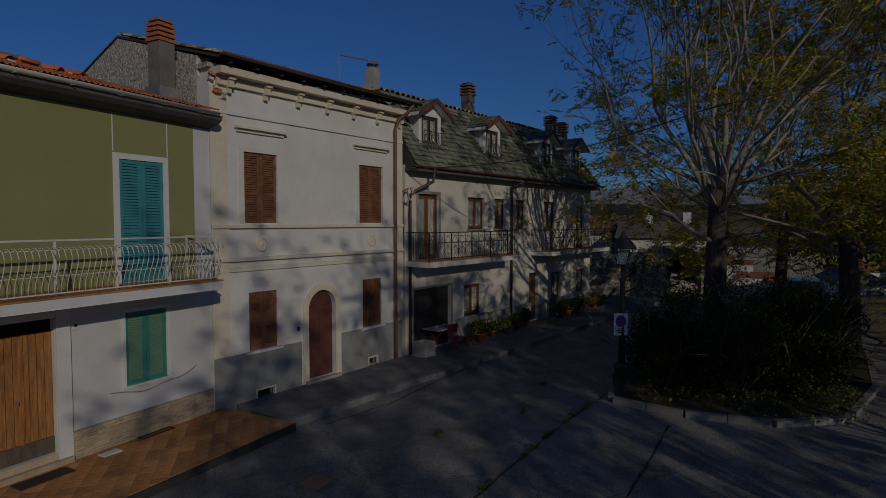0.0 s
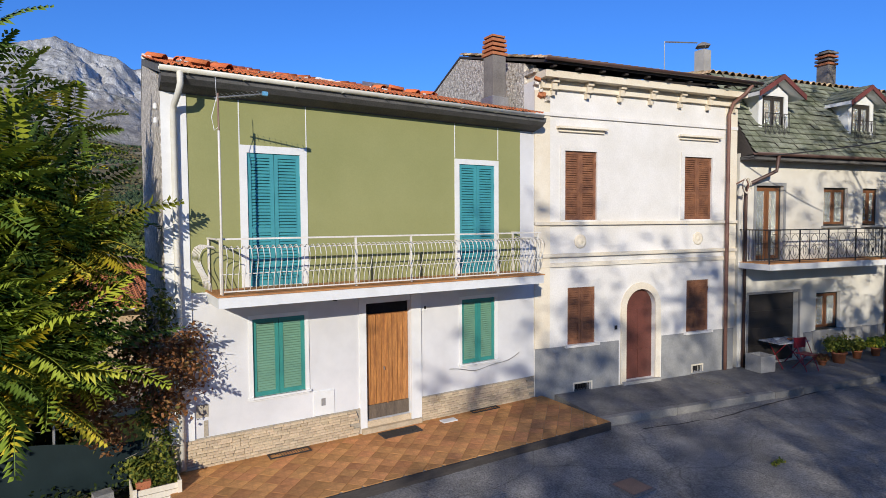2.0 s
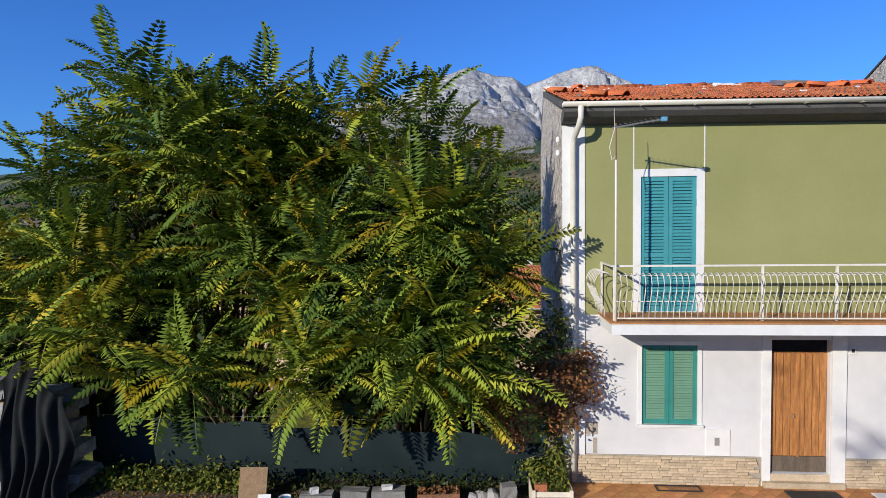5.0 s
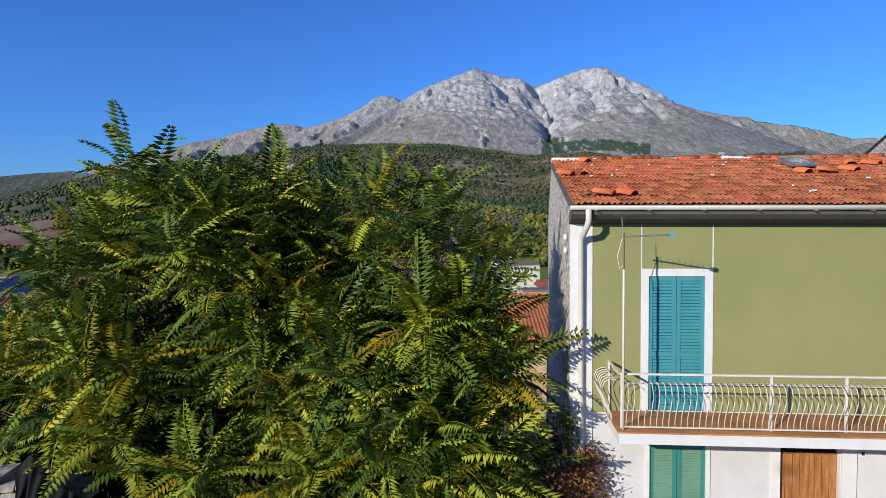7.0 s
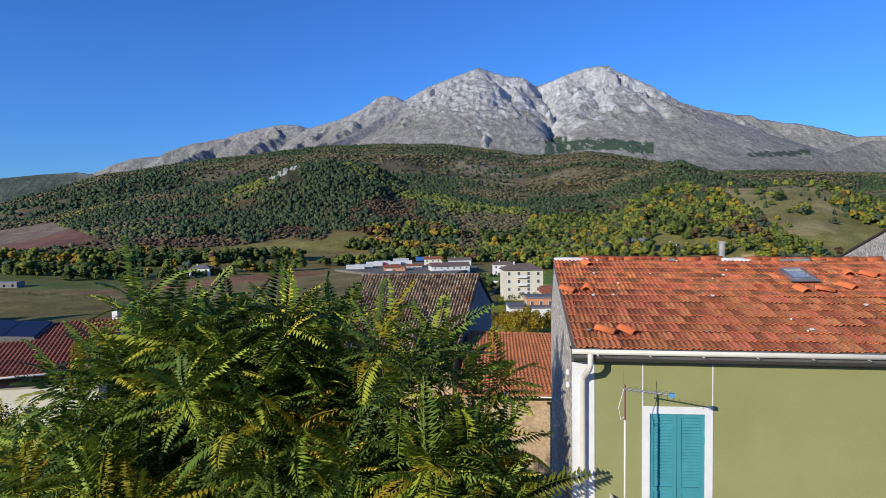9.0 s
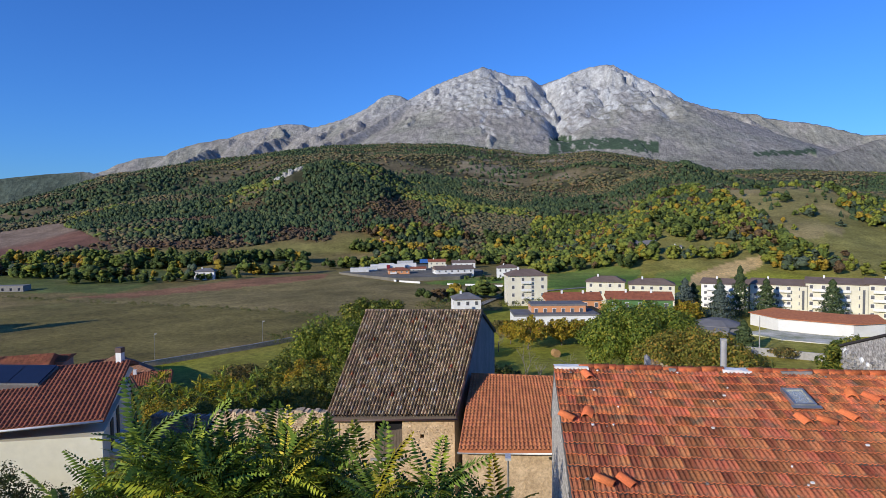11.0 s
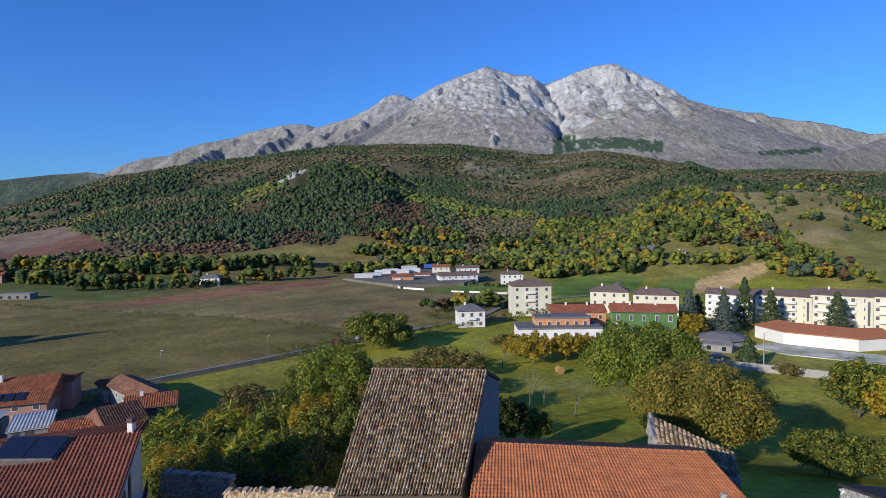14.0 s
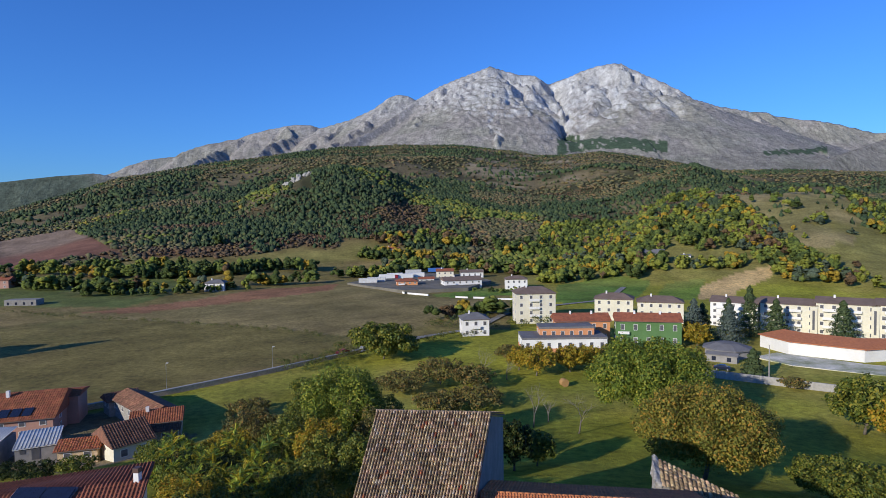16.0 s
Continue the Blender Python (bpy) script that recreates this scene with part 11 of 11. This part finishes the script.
rg = np.random.default_rng(8)
P = np.stack([rg.uniform(-0.3, 0.3, 900), rg.uniform(-0.2, 0.2, 900), rg.uniform(0.26, 0.52, 900)], -1)
V, F = leaf_cards(rg, P, rg.normal(0, 1, (900, 3)), 0.06)
part("herb_foliage", np_mesh("herb_foliage", V, F, L_MID), None, cr, "fine green herbs")
part("pot_shard", bev(bx(-0.28, -0.2, 0.27, -0.08, -0.05, 0.42), 0.03), M_POT, cr)
# creeper on the house corner: dry and green
def creeper(lumps, n, size, m, name, label, seed, stem):
    rg = np.random.default_rng(seed)
    t = empty(name, pose(0, 0, 0), label, "creeper")
    part("stem", limbs_mesh([(stem, 0.025, 0.01)] + [([stem[i], (stem[i][0] + rg.normal(0, 0.4), stem[i][1] - abs(rg.normal(0, 0.15)), stem[i][2] + rg.normal(0.2, 0.4))], 0.01, 0.004) for i in rg.integers(1, len(stem), 24)], M_TWIG, "stem", 5), None, t)["kind"] = "stuff"
    P, D = lumpy_points(rg, n, lumps, 0.2)
    V, F = leaf_cards(rg, P, D, size)
    part("leaves", np_mesh("leaves", V, F, m), None, t)
st1 = [(0.1, -0.1, -0.1), (0.05, -0.12, 0.6), (0.1, -0.15, 1.2), (0.0, -0.2, 1.7), (0.2, -0.25, 2.2), (0.1, -0.2, 2.6)]
creeper([(0.0, -0.35, 2.05, 0.6, 0.38, 0.50), (0.5, -0.3, 1.8, 0.45, 0.24, 0.50), (-0.5, -0.25, 1.65, 0.55, 0.40, 0.42), (0.55, -0.22, 2.25, 0.35, 0.2, 0.3), (0.2, -0.3, 1.3, 0.35, 0.25, 0.4), (-0.9, -0.2, 1.45, 0.45, 0.35, 0.4), (-0.6, -0.2, 0.95, 0.4, 0.3, 0.35)], 3600, 0.075, L_DRY, "dry_creeper", "dry brown creeper hanging from the house corner", 31, st1)
creeper([(0.1, -0.15, 0.5, 0.25, 0.18, 0.6), (0.0, -0.1, 1.2, 0.28, 0.2, 0.5), (-0.2, -0.1, 2.3, 0.35, 0.25, 0.4), (0.1, -0.1, 2.7, 0.3, 0.2, 0.5), (-0.2, 0.1, 0.2, 0.4, 0.3, 0.25)], 2600, 0.075, L_MID, "green_creeper", "green creeper climbing the house corner", 32, [(p[0] - 0.06, p[1] + 0.04, p[2]) for p in st1])

# ---- the planted island with the lamp ----
ISL = [(13.4, -7.7), (13.1, -9.3), (13.3, -11.0), (14.3, -12.4), (17.5, -13.4), (22.0, -13.9), (27.0, -13.6), (28.0, -12.0), (25.0, -9.6), (20.0, -8.0), (15.5, -7.2)]
isl = empty("planted_island", pose(0, 0, 0), "planted island edged with low stone kerbs", "planting", kind="structure")
part("soil_bed", prism(bmesh.new(), ISL, -0.5, -0.03), mat("island_soil", (0.085, 0.07, 0.045), (0.05, 0.043, 0.03), 3, 0.95, 0.5, 30, grain=0.3), isl)
for i, p in enumerate(ISL):
    q = ISL[(i + 1) % len(ISL)]
    L = math.hypot(q[0] - p[0], q[1] - p[1])
    nk = max(1, round(L / 1.0))
    for k in range(nk):
        # darker concrete here, the island's shade put into the kerb colour
        o = part("kerb_stone", bev(bx(0.01, -0.16, -0.42, L / nk - 0.01, -0.004, -0.02), 0.02), M_CONC, isl)
        o.matrix_basis = pose(p[0] + (q[0] - p[0]) * k / nk, p[1] + (q[1] - p[1]) * k / nk, 0, 0, 0, math.degrees(math.atan2(q[1] - p[1], q[0] - p[0]))) @ (pose(0, 0, 0))


def shrub(x, y, w, d, h, m, label, seed, n=8500, size=0.075):
    rg = np.random.default_rng(seed)
    t = empty("shrub", pose(x, y, -0.05), label, "shrub", "island shrubs")
    limbs, tips = [], []
    for k in range(7):
        a = k * 0.9
        grow(rg, (0.1 * math.cos(a), 0.1 * math.sin(a), 0), (0.6 * math.cos(a), 0.6 * math.sin(a), 1), h * 0.55, 0.03, 2, 0.5, 3, 3, 0.1, limbs, tips)
    tagged(part("stem_cluster", limbs_mesh(limbs, M_BARK, "stem_cluster", 4), None, t), kind="stuff")
    lumps = [(0, 0, h * 0.45, w * 0.75, d * 0.75, h * 0.48)] + [(w * 0.55 * math.cos(a), d * 0.55 * math.sin(a), h * rg.uniform(0.3, 0.65), w * 0.45, d * 0.45, h * 0.34) for a in np.linspace(0, 6.28, 8)[:-1]]
    P, D = lumpy_points(rg, n, lumps, 0.5)
    P = P[P[:, 2] > 0.02]
    V, F = leaf_cards(rg, P, rg.normal(0, 1, P.shape) * 0.6 + np.array([0, 0, 0.4]), size)
    part("leaves", np_mesh("leaves", V, F, m), None, t)


for i, (x, y, w, d, h) in enumerate(((14.9, -8.6, 1.15, 1.0, 2.2), (15.0, -10.3, 1.3, 1.3, 2.4), (15.6, -11.8, 1.2, 1.1, 2.0), (17.2, -9.3, 1.5, 1.3, 2.75), (17.4, -11.6, 1.6, 1.4, 2.7), (19.6, -10.6, 1.6, 1.6, 2.7), (20.0, -12.5, 1.4, 1.2, 2.2), (22.5, -12.2, 1.4, 1.2, 1.6))):
    shrub(x, y, w, d, h, L_DARKBUSH, "dense dark evergreen shrub on the planted island", 500 + i)
low_plants("weeds", 13.4, 17.0, -13.0, -8.0, -0.03, 1200, 0.08, L_MID, "weeds on the planted island", 25, 0.10)
# crack weeds on the street
for x, y, w in ((9.48, -4.95, 0.35), (9.4, -6.88, 0.9), (11.75, -7.05, 0.8), (12.7, -7.2, 0.6), (14.0, -5.7, 0.3), (7.8, -6.74, 0.5), (10.4, -6.95, 0.4), (11.6, -6.0, 0.2)):
    low_plants("weeds", x - w / 2, x + w / 2, y - 0.05, y + 0.05, -0.15, 110, 0.045, L_MID, "grass tufts in street cracks", int(x * 10), 0.03)

lp2 = empty("lantern_post", pose(13.9, -7.75, -0.2), "black cast-iron lantern post with a no-parking sign", "street lamp")
part("base", lathe(bmesh.new(), [(0.22, -0.2), (0.22, 0.10), (0.18, 0.14), (0.17, 0.75), (0.21, 0.80), (0.21, 0.86), (0.12, 0.92)], 12), M_IRON_D, lp2, "", True)
part("post", lathe(bmesh.new(), [(0.085, 0.921), (0.075, 1.8), (0.06, 2.9), (0.09, 2.94), (0.09, 2.99), (0.05, 3.03), (0.05, 3.35)], 12), M_IRON_D, lp2, "", True)
part("scroll_arm", tube(bmesh.new(), [(-0.22, 0, 3.36), (-0.12, 0, 3.22), (0, 0, 3.16), (0.12, 0, 3.22), (0.22, 0, 3.36)], 0.02, 6), M_IRON_D, lp2)
for k in range(4):
    a = k * math.pi / 2 + 0.78
    part("lantern_bar", tube(bmesh.new(), [(0.15 * math.cos(a), 0.15 * math.sin(a), 3.36), (0.29 * math.cos(a), 0.29 * math.sin(a), 3.75)], 0.014, 5), M_IRON_D, lp2)
part("lantern_floor", bev(bx(-0.12, -0.12, 3.351, 0.12, 0.12, 3.37), 0.004), M_IRON_D, lp2)
part("lantern_roof", lathe(bmesh.new(), [(0.33, 3.752), (0.30, 3.82), (0.14, 4.0), (0.08, 4.05), (0.05, 4.12), (0.01, 4.18)], 12), M_IRON_D, lp2, "black domed lantern roof", True)
for k in range(4):
    a = k * math.pi / 2
    g = part("pane", bx(-0.11, -0.003, 0, 0.11, 0.003, 0.38), M_GLASS, lp2)
    g.matrix_basis = pose(0.165 * math.cos(a), 0.165 * math.sin(a), 3.37, -15, 0, math.degrees(a) + 90)
    g.visible_shadow = False
sg_ = part("sign", bev(bx(-0.21, -0.012, 0, 0.21, 0.0, 0.62), 0.01), M_TRIM_W, lp2, "white no-parking sign plate")
sg_.matrix_basis = pose(-0.075, 0.02, 1.60, 0, 0, -62) @ Matrix.Diagonal((0.8, 1, 0.88, 1))
m_blue, m_red2 = mat("sign_blue", (0.03, 0.07, 0.30), None, 4, 0.4), mat("sign_red", (0.42, 0.02, 0.03), None, 4, 0.4)
o = part("sign_ring", lathe(bmesh.new(), [(0.165, 0), (0.165, 0.004)], 28), m_red2, sg_)
o.matrix_basis = pose(0, -0.0125, 0.40, 90, 0, 0)
o = part("sign_disc", lathe(bmesh.new(), [(0.135, 0.0045), (0.135, 0.007)], 28), m_blue, sg_)
o.matrix_basis = pose(0, -0.0125, 0.40, 90, 0, 0)
o = part("sign_slash", bx(-0.14, -0.0225, -0.016, 0.14, -0.0201, 0.016), m_red2, sg_)
o.matrix_basis = pose(0, 0, 0.40, 0, 40, 0)
for z, w in ((0.17, 0.16), (0.12, 0.28), (0.07, 0.22)):
    part("sign_bar", bx(-w / 2, -0.0155, z, w / 2, -0.0125, z + 0.025), M_WINDARK, sg_)

# ---- things on the pavement ----
def on_pave(u, v, z=-0.012, rz=0):
    return pose(14.62, -0.92, 0, 0, 0, -10) @ pose(u, v, z, 0, 0, rz)


tb = empty("folding_table", on_pave(1.52, -0.36), "small folding table with a patterned cloth before the garage", "table")
part("tabletop", bev(bx(-0.60, -0.34, 0.70, 0.60, 0.34, 0.73), 0.008), M_CLOTH, tb, "pale patterned table top")
for sx in (-0.42, 0.42):
    part("leg", tube(bmesh.new(), [(sx, -0.3, 0), (sx * 0.7, 0.3, 0.70)], 0.014, 6), M_RED, tb)
    part("leg", tube(bmesh.new(), [(sx, 0.3, 0), (sx * 0.7, -0.3, 0.70)], 0.014, 6), M_RED, tb)
for i, (du_, dv_, c) in enumerate(((-0.2, 0.1, M_TRIM_W), (0.1, -0.1, M_POT), (0.3, 0.15, M_METAL))):
    o = empty("dish", on_pave(1.52 + du_, -0.36 + dv_, 0.718), "small dish on the folding table", "dish", "dishes on the table")
    part("bowl", lathe(bmesh.new(), [(0.04, 0), (0.09, 0.05), (0.085, 0.05), (0.03, 0.012)], 14), c, o, "", True)
ch_ = empty("folding_chair", on_pave(1.62, -0.95, -0.012, 175), "red folding metal chair at the table", "chair")
part("seat", bev(bx(-0.2, -0.2, 0.44, 0.2, 0.2, 0.46), 0.008), M_RED, ch_)
part("backrest", bev(bx(-0.2, -0.23, 0.58, 0.2, -0.205, 0.86), 0.008), M_RED, ch_)
for sx in (-0.21, 0.21):
    part("leg", tube(bmesh.new(), [(sx, 0.22, 0), (sx, -0.22, 0.86)], 0.012, 6), M_RED, ch_)
    part("leg", tube(bmesh.new(), [(sx, -0.25, 0), (sx, 0.18, 0.45)], 0.012, 6), M_RED, ch_)
cb = empty("concrete_planter", on_pave(0.42, -0.50), "square empty grey concrete planter on the pavement", "planter")
bm = bmesh.new()
wall(bm, -0.27, 0.27, -0.25, 0.25, 0, 0.45, [(-0.22, -0.20, 0.22, 0.20)])
bmesh.ops.rotate(bm, verts=bm.verts, cent=(0, 0, 0), matrix=Matrix.Rotation(radians(90), 3, "X"))
part("body", bm, M_KERB, cb)
part("soil", bx(-0.219, -0.199, 0.02, 0.219, 0.199, 0.32), M_BARK, cb)


def potted(u, v, r, h, ph, pw, m, label, seed):
    t = empty("potted_plant", on_pave(u, v), label, "potted plant", "pots along the pavement")
    part("pot", lathe(bmesh.new(), [(r * 0.7, 0), (r * 0.95, h * 0.85), (r * 1.08, h * 0.86), (r * 1.08, h), (r * 0.9, h), (r * 0.85, h * 0.8)], 16), M_POT, t, "terracotta pot", True)
    part("soil", lathe(bmesh.new(), [(r * 0.84, h * 0.7), (r * 0.84, h * 0.82)], 12), M_BARK, t)
    rg = np.random.default_rng(seed)
    P, D = lumpy_points(rg, 700, [(0, 0, h + ph * 0.45, pw, pw, ph * 0.5), (pw * 0.5, 0, h + ph * 0.3, pw * 0.6, pw * 0.6, ph * 0.35), (-pw * 0.5, 0.1, h + ph * 0.35, pw * 0.6, pw * 0.6, ph * 0.35)], 0.2)
    V, F = leaf_cards(rg, P, D, 0.09)
    part("foliage", np_mesh("foliage", V, F, m), None, t)


for i, (u, v, r, h, ph, pw, m) in enumerate(((3.25, -0.75, 0.20, 0.32, 0.55, 0.42, L_MID), (4.27, -0.6, 0.14, 0.24, 0.4, 0.22, L_MID), (5.12, -0.6, 0.14, 0.26, 0.35, 0.22, L_AIL), (6.02, -0.55, 0.14, 0.24, 0.45, 0.25, L_MID), (6.87, -0.5, 0.13, 0.2, 0.6, 0.25, L_DARKBUSH), (9.9, -0.55, 0.18, 0.25, 0.5, 0.5, L_MID), (10.6, -0.55, 0.18, 0.25, 0.5, 0.5, L_MID), (11.7, -0.5, 0.18, 0.25, 0.5, 0.5, L_MID), (12.6, -0.5, 0.16, 0.25, 0.45, 0.4, L_MID), (13.6, -0.5, 0.16, 0.28, 0.3, 0.3, L_AIL_Y), (14.4, -0.6, 0.16, 0.26, 0.3, 0.3, L_AIL))):
    potted(u, v, r, h, ph, pw, m, "green plant in a terracotta pot on the pavement", 600 + i)
potted(2.55, -0.75, 0.12, 0.14, 0.18, 0.16, L_DRY, "small withered plant in a terracotta pot", 630)
gt_ = empty("iron_gate", on_pave(8.35, -0.9), "low black iron gate by the entrance", "gate")
for i in range(9):
    part("bar", tube(bmesh.new(), [(-0.4 + i * 0.1, 0, 0.05), (-0.4 + i * 0.1, 0, 1.0)], 0.009, 5), M_IRON_D, gt_)
for z in (0.05, 1.0):
    part("rail", bx(-0.42, -0.012, z - 0.012, 0.42, 0.012, z + 0.012), M_IRON_D, gt_)
# flood lamp and wires between the white house and the next
cbl = empty("overhead_cable", pose(0, 0, 0), "black cable slung from the house row to the street trees", "cable")
part("cable", tube(bmesh.new(), [(14.6 + 1.6 * t, -1.1 - 13.6 * t, 5.85 + 2.06 * t - 0.42 * math.sin(math.pi * min(1, t * 1.6))) for t in np.linspace(0, 1, 24)], 0.016, 5), M_IRON_D, cbl)
cbl2 = empty("cable_bracket", pose(14.55, -1.05, 5.2), "coil of pale cable on a rusty wall bracket", "bracket")
for k in range(3):
    part("cable_loop", tube(bmesh.new(), [((0.13 + 0.02 * k) * math.cos(a), -0.16 - 0.03 * k, -0.12 + (0.17 + 0.02 * k) * math.sin(a)) for a in np.linspace(0.4 * k, 0.4 * k + 6.28, 18)], 0.016, 5), M_PLASTER_OLD if k else M_PIPE_R, cbl2, "", True)
part("cable_tail", tube(bmesh.new(), [(-0.1, -0.17, -0.2), (-0.08, -0.14, -0.7), (-0.05, -0.12, -1.6)], 0.012, 5), M_PLASTER_OLD, cbl2)
part("bracket", tube(bmesh.new(), [(0, 0.1, -0.05), (0, -0.2, 0.08)], 0.02, 6), M_PIPE_R, cbl2)

# ---- the end of the street ----
rubble_wall("stone_wall", pose(31.9, 0.05, -0.5, 0, 0, -63), 4.8, 2.95, 0.5, "grey rubble stone boundary wall at the end of the street", "wall", seed=12, material=M_STONE_D)
rubble_wall("stone_wall", pose(34.4, -4.75, -0.5, 0, 0, -63), 1.7, 2.75, 0.5, "grey rubble stone boundary wall beside the carport", "wall", seed=13, material=M_STONE_D)
gg_ = empty("garden_gate", pose(34.1, -4.45, -0.5, 0, 0, -63), "dark solid iron garden gate in the stone wall", "gate")
part("leaf", bev(bx(-0.30, 0.1, 0, 0.32, 0.15, 2.35), 0.01), M_IRON_D, gg_)
for i in range(5):
    part("bar", bx(-0.27 + i * 0.13, 0.08, 0.1, -0.25 + i * 0.13, 0.098, 2.3), M_IRON_D, gg_)
cp_ = empty("carport", pose(37.6, -5.7, -0.6, 0, 0, -66), "open carport with a small tiled gable roof", "carport")
for sx in (0, 2.5):
    part("post", bev(bx(sx - 0.12, -0.12, 0, sx + 0.12, 0.12, 2.2), 0.01), M_GREYWALL, cp_)
    part("side_wall", bx(sx - 0.10, 0.122, 0, sx + 0.10, 5.0, 2.2), M_GREYWALL, cp_)
part("back_wall", bx(-0.10, 5.002, 0, 2.6, 5.2, 2.9), M_GREYWALL, cp_)
bm = bmesh.new()
roof_sheet(bm, (-0.35, -0.4, 2.21), (-0.35, 5.4, 2.21), (1.25, -0.4, 3.1), (1.25, 5.4, 3.1), 0.1)
roof_sheet(bm, (1.25, -0.4, 3.1), (1.25, 5.4, 3.1), (2.85, -0.4, 2.21), (2.85, 5.4, 2.21), 0.1)
croof = part("roof", bm, M_COPPO, cp_)
for side, e in ((0, -0.35), (1, 2.85)):
    y0, y1 = (5.4, -0.4) if side == 0 else (-0.4, 5.4)
    V, F = tile_field((e, y0, 2.24), (e, y1, 2.24), (1.25, y0, 3.13), (1.25, y1, 3.13), 22, 5, COPPO, 0.05, 0.02, 90 + side)
    tagged(part("roof_tiles", np_mesh("roof_tiles", V, F, M_COPPO), None, croof), kind="stuff")
car(40.6, -6.6, 10, M_SHEET, "pale car parked under the carport", z=-0.6)
car(35.2, -13.2, -8, M_SOLAR, "dark blue car parked behind the shrubs", z=-0.3)
far_house("cream_house", 46.0, -1.4, -84, 7.2, 7, 4.6, M_PLASTER_C, M_ROOF_BR, "low cream house with brown roof beyond the wall", 1, 3, "gable", z=-1.6, rise=1.3, over=0.25, chim=2)
far_house("cream_house", 48.0, 4.6, -84, 5.0, 7, 4.9, M_STUCCO, M_ROOF_OLD, "low stucco house with old tiled roof beyond the wall", 1, 2, "gable", z=-1.6, rise=1.5, over=0.3, tiles=True)
far_house("white_shed", 46.5, -18.7, 4, 6, 2.9, 1.75, M_PLASTER_C, M_ROOF_GR, "small cream shed with grey gable roof", 1, 2, "gable", z=-1.7, rise=0.95, chim=0, over=0.25, side_bays=2)
for i, (x, y, w, h, m) in enumerate(((38.0, -15.5, 3.4, 7.5, L_MID), (52.0, -24.5, 4.2, 9.0, L_MID), (41.0, -22.5, 3.4, 7.5, L_GOLD))):
    leafy_tree("garden_tree", x, y, w, h, m, "leafy garden tree at the end of the street", 760 + i, 2400, 0.3, group="garden trees")
# bare earth with fallen leaves beside the street trees
vx = np.linspace(24, 62, 39)
vz = np.interp(vx, [-40, 8, 26, 40, 62], [-0.16, -0.16, -0.16, -0.35, -1.5])
tagged(new("verge", strip_mesh("verge", [(x, -34) for x in vx], [(x, -14.6 - 0.06 * (x - 24) + 0.25 * math.sin(x * 1.7)) for x in vx], list(vz + 0.05), M_EARTH, 20, 0.05)), "bare earth verge strewn with yellow fallen leaves", "verge", kind="structure")
rg = np.random.default_rng(31)
lx, ly = rg.uniform(24.5, 44, 2600), rg.uniform(-24, -15.2, 2600)
lz = np.interp(lx, [26, 40, 62], [-0.16, -0.35, -1.5]) + 0.11
V, F = leaf_cards(rg, np.stack([lx, ly, lz], 1), np.tile([0, 0, 1.0], (2600, 1)), 0.13, 0.5, 0.3)
tagged(new("fallen_leaves", np_mesh("fallen_leaves", V, F, L_AIL_Y)), "yellow leaves fallen on the bare earth", "leaves", kind="stuff")

# the town on the plain beyond
rnd = random.Random(44)
for i in range(13):
    x, y = 120 + i * 17 + rnd.uniform(-5, 5), -34 + ((i * 7) % 13) * 6.5 + rnd.uniform(-3, 3)
    far_house("town_house", x, y, rnd.uniform(-100, -70), rnd.uniform(9, 15), rnd.uniform(8, 10), rnd.uniform(5, 8), (M_WHITE_FAR, M_YELLOW_FAR, M_PLASTER_C)[i % 3], (M_ROOF_FAR, M_ROOF_BR)[i % 2], "distant pale town house with tiled roof on the plain", 2, 2, "gable", side_bays=1, group="distant town houses")
